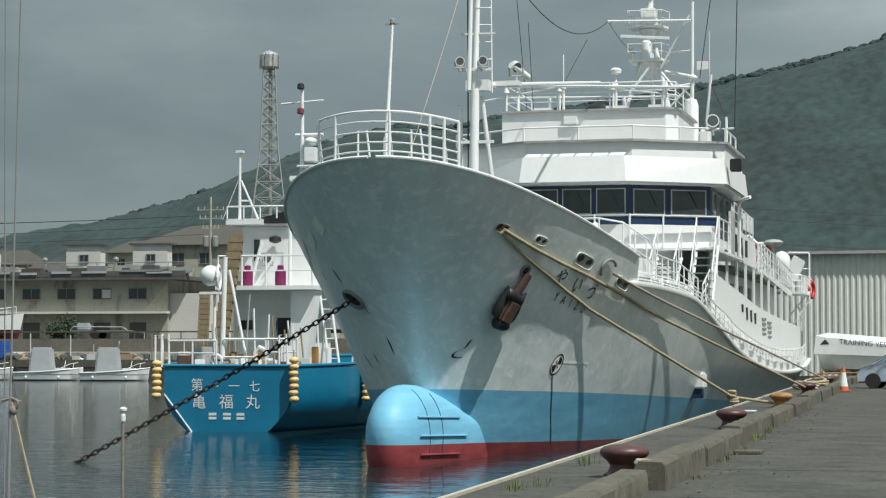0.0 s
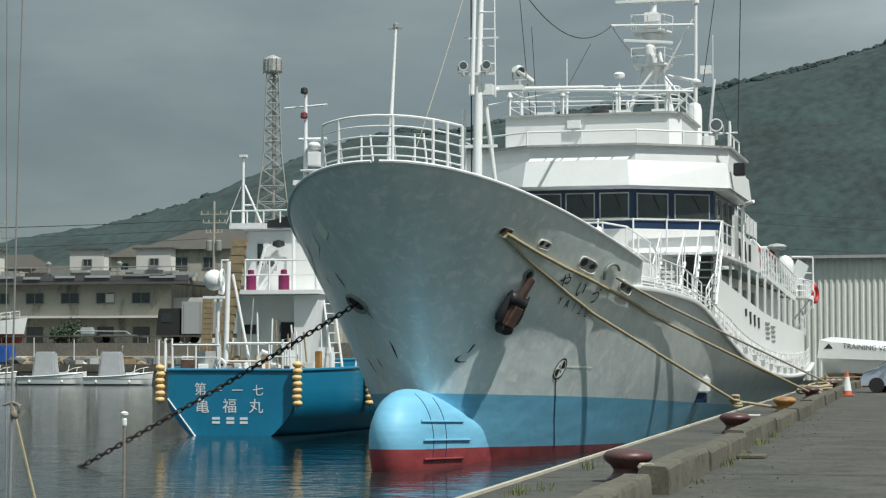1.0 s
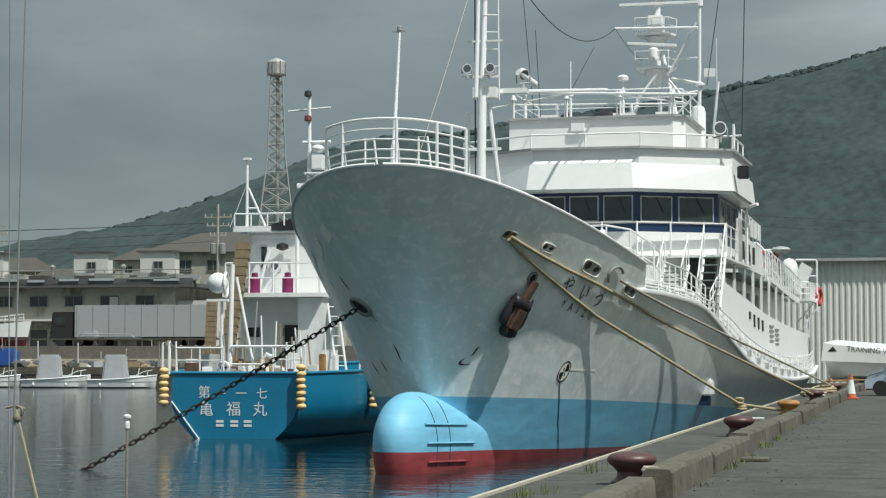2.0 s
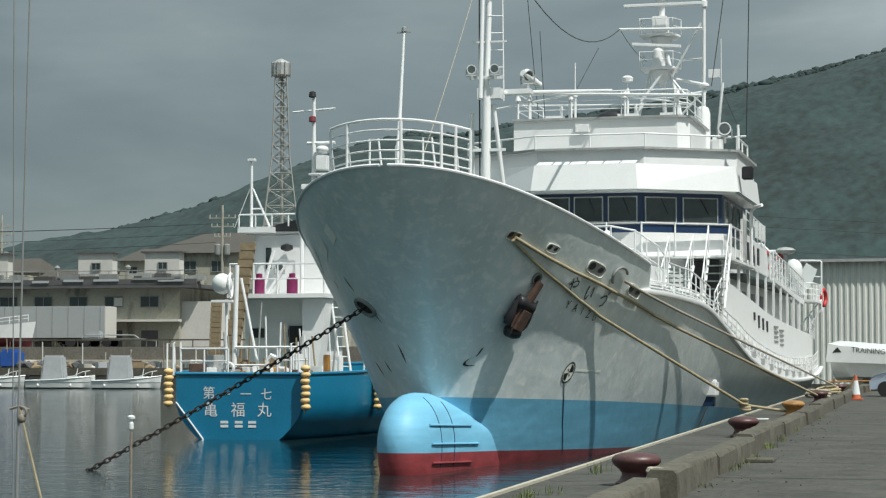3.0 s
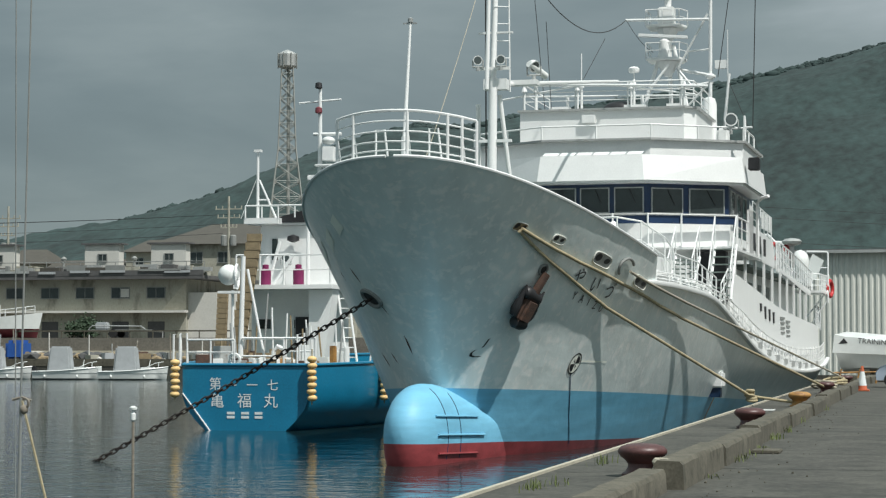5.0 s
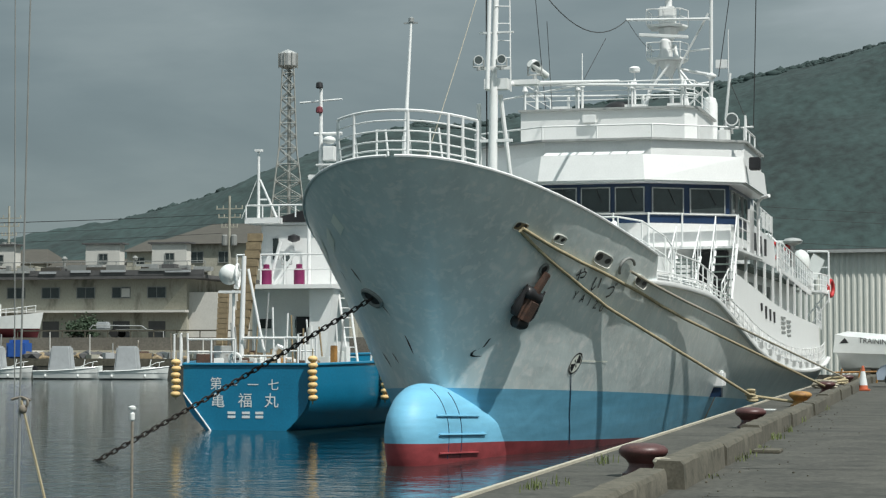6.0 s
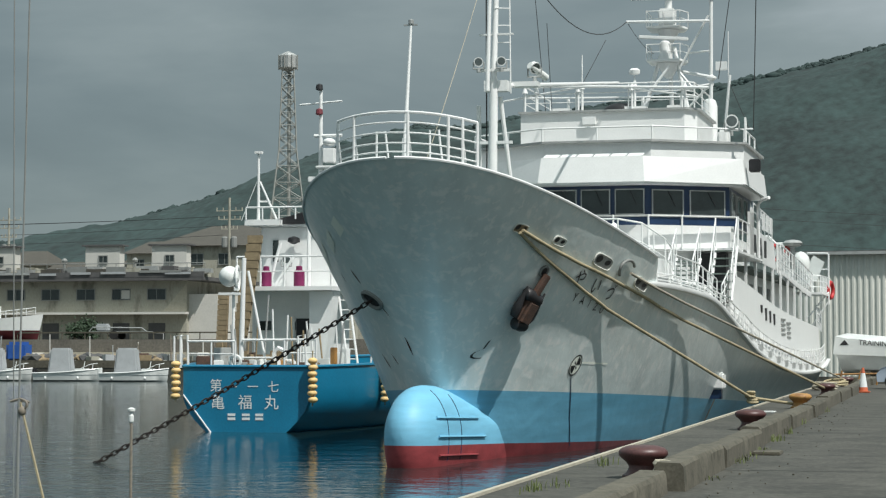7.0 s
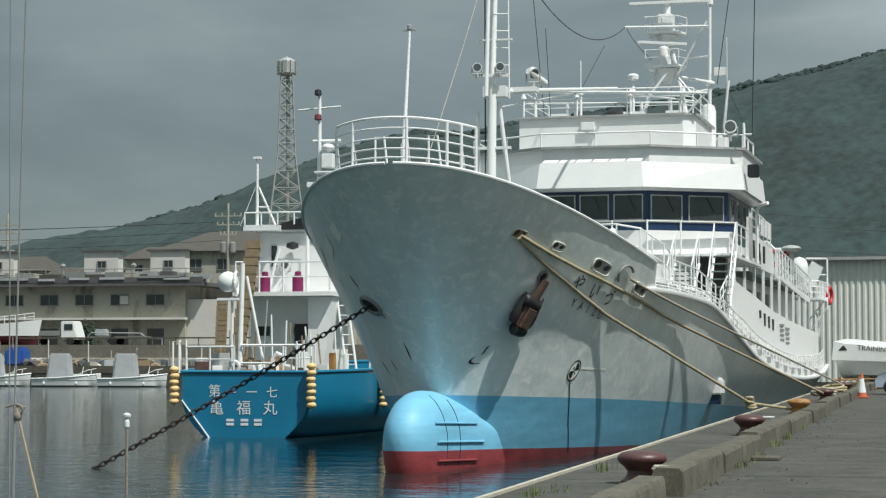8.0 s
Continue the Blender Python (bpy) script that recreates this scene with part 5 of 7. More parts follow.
def build_aft_gear():
    x = lambda s: half_breadth(s, rail_z(s)) - 0.02
    # dark openings behind the gallery, writing as bars, freeing ports, rails
    for i in range(3):
        bm = bmesh.new()
        s = 29.6 + 1.7 * i
        box(bm, x(s) - 0.16, x(s) - 0.12, s, s + 0.5, 5.75 - 0.02 * i, 6.35 - 0.02 * i)
        part("name_board_bar", bm, BLACK, training_ship)
    wall = lambda s: x(s) - SIDE_INSET - 0.05
    for i in range(4):
        bm = bmesh.new()
        s = 32.6 + 1.5 * i
        box(bm, wall(s) - 0.1, wall(s) + 0.02, s, s + 0.32, (3.55 if i else 3.75) - 0.06 * i, 4.02 - 0.08 * i)
        part("painted_bar", bm, BLACK, training_ship)
    for i in range(8):
        bm = bmesh.new()
        s = 40.0 + 2.3 * (i // 4)
        z = 3.62 - 0.05 * (s - 40) - 0.19 * (i % 4)
        box(bm, wall(s) - 0.12, wall(s) + 0.015, s, s + 1.5, z - 0.06, z + 0.03)
        part("painted_bar", bm, SHUTTER, training_ship)
    for i in range(14):
        bm = bmesh.new()
        s = 25.5 + 2.4 * i
        tube(bm, (x(s) - SIDE_INSET + 0.02, s, rail_z(s) + 0.05), (x(s) - SIDE_INSET - 0.04, s, rail_z(s) + 1.0), 0.03)
        part("side_rib", bm, WHITE, training_ship)
    for i in range(10):
        bm = bmesh.new()
        s = 26.5 + 3.1 * i
        z = rail_z(s) + 0.12
        box(bm, x(s) - 0.08, x(s) + 0.012, s, s + 1.2, z, z + 0.22)
        part("freeing_port", bm, GREYMETAL, training_ship)
    rail_run("boat_deck_rail", training_ship, [(x(40) - 0.2, 39.5, 5.5), (x(48) - 0.2, 48, 5.2), (x(57) - 0.3, 57, 4.95)], 1.0, 3, 0.025, 1.3)
    rail_run("boat_deck_rail", training_ship, [(3.9, 32, 6.7), (3.9, 38.5, 6.5)], 0.9, 3, 0.02, 1.3)
    rail_run("stern_rail", training_ship, [(x(57) - 0.2, 57.5, 3.5), (x(62) - 0.2, 62, 3.3)], 1.0, 3, 0.025, 1.2)
    # tall rail with red lifebuoys, white dome on a davit, tilted white panel, gantry with a lifebuoy
    rail_run("boat_deck_rail", training_ship, [(4.12, 38.2, 5.35), (3.95, 43, 5.2), (3.9, 48, 5.05)], 1.1, 4, 0.03, 0.9)
    for y, z in ((40.0, 6.2), (45.0, 6.35)):
        bm = bmesh.new()
        ring(bm, (3.85, y, z), (1, -0.35, 0), 0.3, 0.07, 20, 8)
        part("lifebuoy", bm, RED, training_ship, "red lifebuoy", smooth=1.0)
    bm = bmesh.new()
    lathe(bm, [(0.35, -0.5), (0.42, -0.1), (0.36, 0.2), (0.2, 0.38), (0.03, 0.45)], (3.66, 54, 6.45), 16)
    part("satellite_dome", bm, FRP, training_ship, "white dome on the boat deck", smooth=1.0)
    bm = bmesh.new()
    tube(bm, (3.66, 54, 5.2), (3.66, 54, 6.0), 0.12, seg=10)
    box(bm, 3.1, 4.1, 53.7, 54.3, 5.25, 5.6)
    part("dome_stand", bm, WHITE, training_ship)
    for y in (43.2, 49):
        bm = bmesh.new()
        pipe(bm, [(3.6, y, 5.2), (3.6, y, 6.7), (3.3, y, 7.0), (2.8, y, 7.0)], 0.07)
        part("davit", bm, WHITE, training_ship)
    bm = bmesh.new()
    v = [bm.verts.new(p) for p in ((3.91, 58, 6.90), (4.43, 58, 6.57), (4.03, 58, 5.64), (3.42, 58, 5.99))]
    w = [bm.verts.new(q.co + Vector((0, 0.08, 0))) for q in v]
    bm.faces.new(v), bm.faces.new(w)
    for i in range(4):
        bm.faces.new((v[i], v[(i + 1) % 4], w[(i + 1) % 4], w[i]))
    part("antenna_panel", bm, FRP, training_ship, "tilted white panel")
    bm = bmesh.new()
    pipe(bm, [(4.46, 60, 4.6), (4.47, 60, 7.0), (4.42, 60, 7.08), (3.48, 60, 7.1), (3.42, 60, 7.0), (3.40, 60, 4.9)], 0.045)
    pipe(bm, [(4.46, 60, 6.3), (3.42, 60, 6.3)], 0.03)
    pipe(bm, [(4.46, 60, 5.2), (3.6, 58, 3.9)], 0.04)
    pipe(bm, [(4.46, 60, 4.75), (3.6, 60, 3.5)], 0.04)
    part("stern_gantry", bm, WHITE, training_ship)
    bm = bmesh.new()
    box(bm, 3.2, 4.45, 56, 60.2, 5.0, 5.1)
    part("stern_platform", bm, WHITE, training_ship)
    rail_run("stern_platform_rail", training_ship, [(3.6, 56, 5.1), (4.3, 57, 5.1), (4.42, 60, 5.1)], 0.8, 3, 0.025, 0.6)
    bm = bmesh.new()
    ring(bm, (4.52, 60.4, 5.3), (1, -0.25, 0), 0.38, 0.10, 20, 8)
    part("lifebuoy", bm, RED, training_ship, "red lifebuoy", smooth=1.0)
    for i in range(3):
        bm = bmesh.new()
        box(bm, 4.0, 4.06, 34 + 1.3 * i, 34.6 + 1.3 * i, 6.75, 7.35)
        part("lifebuoy_case", bm, WHITE, training_ship)
    bm = bmesh.new()
    lathe(bm, [(0.1, 0), (0.1, 0.9), (0.36, 0.98), (0.42, 1.08), (0.3, 1.18), (0.05, 1.22)], (4.1, 45.0, 5.75), 16)
    part("mushroom_vent", bm, GREYMETAL, training_ship, smooth=0.6)
    bm = bmesh.new()
    box(bm, -3.0, 3.0, 32, 39, 5.3, 6.5)
    part("boat_deck_house", bm, WHITE, training_ship)
    bm = bmesh.new()
    box(bm, -3.9, 3.9, 31, 57, 5.25, 5.35)
    part("boat_deck", bm, DECK, training_ship)
    for i in range(5):
        bm = bmesh.new()
        box(bm, 3.15, 3.23, 30.5 + 3.2 * i, 31.6 + 3.2 * i, 3.0, 4.9)
        part("cabin_door", bm, SHUTTER, training_ship)


build_aft_gear()

# ---- things on the quay ----


def mooring_line(name, pts, r, material, label, sag=0.3):
    """A rope through a few points with a little sag between them."""
    bm = bmesh.new()
    out = []
    for a, b in zip(pts, pts[1:]):
        a, b = Vector(a), Vector(b)
        for i in range(24):
            t = i / 24
            p = a.lerp(b, t)
            p.z -= sag * 4 * t * (1 - t)
            q = SHIP.inverted() @ p
            if q.y > 0 and q.z < rail_z(q.y) + 0.1:      # where it lies against the ship's side
                q.x = max(q.x, half_breadth(q.y, min(q.z, rail_z(q.y))) + r + 0.03)
            out.append(SHIP @ q)
        sag *= 0.2
    out.append(Vector(pts[-1]))
    for _ in range(8):       # taut: no sharp bends where it leaves the plating
        out = [out[0]] + [(out[i - 1] + out[i] * 2 + out[i + 1]) / 4 if i % 24 else out[i] for i in range(1, len(out) - 1)] + [out[-1]]
    pipe(bm, out, r, 7)
    return tagged(part(name, bm, material, smooth=1.0), label, "rope", "mooring lines")


BOLLARDS = [(-3.55, 25.0), (-3.58, 40.1), (-3.56, 54.6), (-3.68, 70.0), (-3.7, 86.0)]


def build_bollard(i, x, y):
    """A mushroom bollard: cast foot, waisted neck and a wide lopsided head."""
    m = pose(x, y, QUAY_Z, 0, 0, 12 * i)
    b = thing("bollard", m, "red-brown cast iron mooring bollard on the quay" if i not in (2,) else "worn yellow cast iron mooring bollard on the quay", "bollard", "mooring bollards")
    paint = IRON_YELLOW if i == 2 else IRON_RED
    bm = bmesh.new()
    lathe(bm, [(0.25, 0), (0.25, 0.04), (0.20, 0.07), (0.17, 0.13), (0.18, 0.21)], seg=20)
    part("foot", bm, paint, b, smooth=0.7)
    bm = bmesh.new()
    lathe(bm, [(0.17, 0.16), (0.21, 0.21), (0.262, 0.25), (0.295, 0.295), (0.29, 0.335), (0.25, 0.375), (0.17, 0.40), (0.05, 0.41)], seg=24)
    for v in bm.verts:
        v.co.x *= 1.0 + (0.08 if v.co.x > 0 else 0)
    part("head", bm, paint, b, smooth=0.8)
    return b


for i, (x, y) in enumerate(BOLLARDS):
    build_bollard(i, x, y)

def along_hull(points, off):
    return [SHIP @ hull_point(q, z, off) for q, z in points]


mooring_line("mooring_line", along_hull([(2.6, 5.0), (4.07, 4.37), (5.78, 3.81), (7.16, 3.44)], 0.06) + [(-4.87, 55.0, 1.17), (-3.75, 54.8, 1.02)],
             0.04, ROPE, "yellow mooring rope from the bow to a quay bollard", 0.02)
mooring_line("mooring_line", along_hull([(2.62, 5.05), (3.87, 4.67), (5.01, 4.41), (7.4, 4.0), (10.62, 3.54), (13.24, 3.27)], 0.06) + [(-3.66, 70.2, 1.1)],
             0.04, ROPE, "long yellow mooring rope running aft along the side", 0.01)
mooring_line("mooring_line", along_hull([(7.36, 4.31), (9.89, 3.96), (12.64, 3.70)], 0.14) + [(-3.7, 86.0, 1.15)],
             0.035, ROPE_GREY, "pale grey mooring rope running aft to the quay", 0.01)


def build_rope_coil(c, big, material, label):
    bm = bmesh.new()
    rnd = random.Random(int(c[1] * 10))
    for k in range(5):
        ring(bm, (c[0] + rnd.uniform(-0.04, 0.04), c[1] + rnd.uniform(-0.06, 0.06), c[2] + 0.05 + 0.06 * k), (rnd.uniform(-0.2, 0.2), rnd.uniform(-0.2, 0.2), 1), big * (1 - 0.08 * k), 0.045, 18, 6)
    return tagged(part("rope_coil", bm, material, smooth=1.0), label, "rope")


build_rope_coil((-4.86, 55.0, 1.02), 0.13, ROPE, "knotted yellow rope wound on the mooring line")
build_rope_coil((-4.1, 78.0, QUAY_Z), 0.5, ROPE_GREY, "heap of pale rope on the quay")
build_rope_coil((-4.0, 82.0, QUAY_Z), 0.6, ROPE, "heap of yellow rope on the quay")
build_rope_coil((-3.05, 23.05, QUAY_Z), 0.12, ROPE_GREY, "short end of pale rope between kerb blocks")


def build_kerbs():
    """Car stop kerb: cast blocks end to end with gaps."""
    kerb = thing("kerb", pose(0, 0, QUAY_Z), "weathered mossy concrete car stop kerb along the quay", "kerb", kind="structure")
    ends = [14.0, 22.6, 27.3, 33.3, 40.6, 47.5, 54.6, 61.5, 68.5, 75.5, 82.5, 89.5, 96.5, 103.5]
    rnd = random.Random(3)
    for a, b in zip(ends, ends[1:]):
        bm = bmesh.new()
        d = rnd.uniform(-0.05, 0.05)
        up = rnd.uniform(-0.03, 0.02)
        if a < 20:
            d, up = -0.12, -0.07
        gap = 0.34
        pts = [(-3.14 + d, 0.0), (-2.78 + d, 0.0), (-2.795 + d, 0.27), (-2.83 + d, 0.315), (-3.09 + d, 0.32), (-3.13 + d, 0.28)]
        n = max(3, int((b - a) * 2.2))
        rows = []
        for j in range(n + 1):
            y = a + gap / 2 + (b - a - gap) * j / n
            rows.append([(px + rnd.uniform(-0.007, 0.007), y, pz + (up + rnd.uniform(-0.012, 0.006) if pz > 0 else 0)) for px, pz in pts])
        v = grid(bm, [r + [r[0]] for r in rows])
        bmesh.ops.remove_doubles(bm, verts=bm.verts, dist=0.0001)
        bmesh.ops.holes_fill(bm, edges=bm.edges)
        part("kerb_block", bm, KERB, kerb, smooth=0.5)
    return kerb


build_kerbs()


def build_slab_joints():
    """Open joints between the cast slabs of the quay."""
    j = thing("slab_joints", pose(0, 0, QUAY_Z), "dark open joints between quay slabs", "pavement joint", kind="structure")
    for y in (20.5, 25.6, 30.2, 35.5, 41.0, 47.0, 53.5, 61.0, 70.0, 80.0):
        bm = bmesh.new()
        rnd = random.Random(int(y))
        rows = [[(x, y + rnd.uniform(-0.015, 0.015) + k * 0.03, 0.004) for x in (-4.75, -4.2, -3.6, -3.16)] for k in (0, 1)]
        grid(bm, rows)
        rows = [[(x, y + 1.3 + rnd.uniform(-0.02, 0.02) + k * 0.028, 0.004) for x in (-2.76, -1.5, 0, 2, 5)] for k in (0, 1)]
        grid(bm, rows)
        part("joint", bm, RUBBER, j)


build_slab_joints()


def build_weeds():
    rnd = random.Random(8)
    spots = [(-4.4, 22.6, 0.18, 30), (-4.3, 23.4, 0.1, 16), (-4.45, 27.6, 0.22, 26), (-2.72, 29.0, 0.14, 40), (-2.74, 30.3, 0.12, 24), (-2.72, 35.6, 0.16, 40), (-2.76, 38.5, 0.2, 40), (-2.85, 43.5, 0.2, 40), (-2.9, 47.6, 0.2, 40), (-2.74, 25.0, 0.08, 24), (-2.74, 32.2, 0.1, 24), (-2.8, 52, 0.18, 30)]
    bm = bmesh.new()
    for x, y, h, n in spots:
        for i in range(n):
            px, py = x + rnd.gauss(0, 0.08), y + rnd.gauss(0, 0.3)
            a, hh = rnd.uniform(0, 6.28), h * rnd.uniform(0.25, 0.8)
            lean = Vector((math.cos(a), math.sin(a), 0)) * hh * rnd.uniform(0.1, 0.6)
            side = Vector((-math.sin(a), math.cos(a), 0)) * 0.008
            p = Vector((px, py, QUAY_Z))
            m = p + lean * 0.4 + Vector((0, 0, hh * 0.65))
            t = p + lean + Vector((0, 0, hh))
            v = [bm.verts.new(q) for q in (p - side, p + side, m + side * 0.8, m - side * 0.8, t)]
            bm.faces.new(v[:4]), bm.faces.new((v[3], v[2], v[4]))
    tagged(part("weeds", bm, GRASS), "tufts of green weeds along the kerb", "weeds", kind="stuff")
    bm = bmesh.new()
    for i in range(90):
        x, y, r = -2.7 + abs(rnd.gauss(0, 0.5)), rnd.uniform(18, 60), rnd.uniform(0.006, 0.02)
        q = bmesh.ops.create_icosphere(bm, subdivisions=1, radius=r)
        bmesh.ops.translate(bm, verts=q["verts"], vec=(x, y, QUAY_Z + r * 0.4))
    tagged(part("gravel", bm, KERB), "scattered grit and small stones", "gravel", kind="stuff")


build_weeds()


def build_quay_litter():
    bm = bmesh.new()
    box(bm, -2.72, -2.3, 30.7, 31.4, QUAY_Z, QUAY_Z + 0.05)
    tagged(part("loose_slab", bm, KERB, bevel=0.012), "thin loose concrete slab lying by the kerb", "slab")
    bm = bmesh.new()
    box(bm, -4.3, -3.95, 51.0, 51.6, QUAY_Z, QUAY_Z + 0.03)
    tagged(part("white_board", bm, FRP, bevel=0.008), "small white board lying on the quay", "board")
    # traffic cone
    cone = thing("traffic_cone", pose(-2.62, 74.5, QUAY_Z) @ Matrix.Scale(1.25, 4), "orange and white traffic cone beside the kerb", "traffic cone")
    bm = bmesh.new()
    box(bm, -0.2, 0.2, -0.2, 0.2, 0, 0.05)
    part("base", bm, ORANGE, cone, bevel=0.015)
    for z0, z1, m in ((0.05, 0.16, ORANGE), (0.16, 0.56, LETTER_WHITE), (0.56, 0.72, ORANGE)):
        bm = bmesh.new()
        r = lambda z: 0.15 - 0.16 * z
        lathe(bm, [(r(z0), z0), (r(z1), z1)], seg=20)
        part("sleeve", bm, m, cone, smooth=0.7)
    # low timber and yellow barrier at the ship's quarter
    bar = thing("barrier", pose(-3.4, 90.0, QUAY_Z), "low yellow pipe barrier by the stern", "barrier")
    for x in (-0.8, 0.0, 0.8):
        bm = bmesh.new()
        tube(bm, (x, 0, 0), (x + 0.15, 0, 0.62), 0.04)
        part("post", bm, IRON_YELLOW, bar)
    bm = bmesh.new()
    tube(bm, (-1.0, 0, 0.45), (1.1, 0, 0.5), 0.04)
    part("crossbar", bm, IRON_YELLOW, bar)
    for i, (x, y, z, s) in enumerate(((-4.0, 93, 0.0, 0.5), (-2.4, 94, 0, 0.4))):
        bm = bmesh.new()
        box(bm, x - s * 1.6, x + s * 1.6, y, y + 0.5, QUAY_Z, QUAY_Z + s * 0.55)
        tagged(part("timber_block", bm, KERB, bevel=0.03), "dark timber block on the quay", "timber")


build_quay_litter()


def build_tender():
    """A white work boat on chocks with a lettered cloth along its side."""
    t = thing("tender_boat", pose(-2.0, 97.0, QUAY_Z, 0, 0, -12), "white work boat standing on the quay with lettered side cloth", "boat")
    bm = bmesh.new()
    rows = []
    for i in range(13):
        u = i / 12
        x = -2.4 + 6.5 * u
        w = 0.95 * math.sin(min(1, u * 2.2 + 0.25) * math.pi / 2) if u < 0.5 else 0.95
        rows.append([(x - 0.25, -w, 1.25 + 0.15 * (1 - u)), (x, -w * 0.85, 0.6), (x + 0.1, 0, 0.35), (x, w * 0.85, 0.6), (x - 0.25, w, 1.25 + 0.15 * (1 - u))])
    grid(bm, rows)
    part("hull", bm, FRP, t, smooth=0.9)
    bm = bmesh.new()
    grid(bm, [[(-2.5 + 0.6 * i, -1.0, 2.15 - 0.075 * i - 0.04 * (i % 2)) for i in range(12)],
              [(-2.6 + 0.6 * i, -1.03, 1.30 - 0.02 * i) for i in range(12)]])
    grid(bm, [[(-2.5 + 0.6 * i, -1.0, 2.15 - 0.075 * i - 0.04 * (i % 2)) for i in range(12)],
              [(-2.4 + 0.6 * i, 0.9, 2.3 - 0.05 * i) for i in range(12)]])
    part("side_cloth", bm, FRP, t, "white cloth cover with black lettering")
    bm = text_mesh("TRAINING VESSEL", 0.34)
    bmesh.ops.transform(bm, matrix=Matrix.Translation((-0.05, -1.026, 1.66)) @ Matrix.Rotation(radians(4), 4, "Y") @ Matrix.Rotation(radians(90), 4, "X"), verts=bm.verts)
    part("lettering", bm, BLACK, t)
    bm = bmesh.new()
    v = [bm.verts.new(p) for p in ((-2.3, -1.026, 1.72), (-1.85, -1.026, 1.74), (-2.05, -1.024, 1.98))]
    bm.faces.new(v)
    part("painted_mark", bm, BLACK, t)
    for x in (-1.2, 1.0, 3.0):
        bm = bmesh.new()
        box(bm, x, x + 0.3, -0.8, 0.8, 0, 0.55)
        part("chock", bm, BROWN_POLE, t)


build_tender()


def build_car():
    c = thing("hatchback_car", pose(-0.42, 81.5, QUAY_Z, 0, 0, 172), "small pale blue hatchback car parked on the quay", "car")
    # side outline, nose towards +x
    low = [(-1.75, 0.28), (-1.80, 0.6), (-1.74, 0.95), (-1.55, 1.40), (-1.1, 1.50), (0.1, 1.50), (0.55, 1.38), (1.15, 0.98), (1.65, 0.82), (1.82, 0.6), (1.80, 0.28)]
    bm = bmesh.new()
    rows = []
    for y, k in ((-0.80, 0.92), (-0.83, 0.97), (-0.80, 1.0), (-0.4, 1.01), (0.4, 1.01), (0.80, 1.0), (0.83, 0.97), (0.80, 0.92)):
        rows.append([(x * (0.97 + 0.03 * k), y * (1 if z < 1.0 else 0.82), 0.28 + (z - 0.28) * k) for x, z in low])
    grid(bm, rows)
    for r in (rows[0], rows[-1]):
        bm.faces.new([bm.verts.new(p) for p in r])
    bmesh.ops.remove_doubles(bm, verts=bm.verts, dist=0.001)
    part("body", bm, CAR_PAINT, c, smooth=0.6)
    for k in (-1, 1):
        bm = bmesh.new()
        pts = [(-1.35, 1.02), (-1.2, 1.38), (0.05, 1.38), (0.85, 1.02)]
        bm.faces.new([bm.verts.new((x, k * (0.835 - 0.15 * max(0, (z - 1.0) / 0.5)), z)) for x, z in pts])
        part("side_window", bm, GLASS, c)
        for x in (-1.15, 1.2):
            bm = bmesh.new()
            m = Matrix.Translation((x, k * 0.80, 0.30)) @ Matrix.Rotation(radians(90), 4, "X")
            lathe(bm, [(0.2, -0.09), (0.29, -0.09), (0.30, -0.05), (0.30, 0.05), (0.29, 0.09), (0.2, 0.09)], seg=22, m=m)
            w = part("wheel", bm, RUBBER, c, "black tyre", smooth=0.6)
            bm = bmesh.new()
            lathe(bm, [(0.2, -0.085), (0.2, 0.085)], seg=16, m=m)
            part("rim", bm, GREYMETAL, w, "silver rim")
        bm = bmesh.new()
        sphere(bm, (1.62, k * 0.62, 0.72), 0.14, 0.8, 1.2, 0.7)
        part("headlight", bm, LAMP_GLASS, c, smooth=1.0)
        bm = bmesh.new()
        box(bm, 0.7, 0.85, k * 0.85, k * 0.98, 0.98, 1.1)
        part("wing_mirror", bm, CAR_PAINT, c, bevel=0.03)
    bm = bmesh.new()
    grid(bm, [[(0.60, -0.6, 1.37), (0.60, 0.6, 1.37)], [(1.14, -0.7, 1.0), (1.14, 0.7, 1.0)]])
    bmesh.ops.translate(bm, verts=bm.verts, vec=(0.02, 0, 0.02))
    part("windscreen", bm, GLASS, c)


build_car()


def build_warehouse():
    """Long shed with ribbed cladding, seen behind the stern."""
    w = thing("warehouse", pose(-14.0, 118.0, QUAY_Z, 0, 0, -4), "long pale grey shed clad in ribbed sheet metal", "warehouse")
    bm = bmesh.new()
    x = 0.0
    pitch = 0.34
    line = []
    while x < 40:
        line += [(x, 0.0), (x + 0.12, 0.0), (x + 0.17, -0.06), (x + 0.29, -0.06)]
        x += pitch
    grid(bm, [[(a, b, z) for a, b in line] for z in (-0.02, 6.95)])
    part("wall", bm, CORRUG, w)
    bm = bmesh.new()
    box(bm, -0.1, 40, 0.05, 22, -0.02, 6.9)
    part("body", bm, CORRUG, w)
    bm = bmesh.new()
    prism(bm, [(-0.3, -0.35), (40.3, -0.35), (40.3, 22.3), (-0.3, 22.3)], 6.95, 7.1)
    part("roof", bm, DARKROOF, w)
    bm = bmesh.new()
    box(bm, -0.3, 40.3, -0.45, -0.33, 6.88, 7.05)
    part("gutter", bm, GREYMETAL, w)


build_warehouse()

# ---- the blue fishing boat, stern towards the quay ----
BX, BY = -20.0, 57.5
blue_boat = thing("fishing_boat", pose(BX, BY, 0), "teal blue and white fishing boat moored across the basin", "fishing boat")


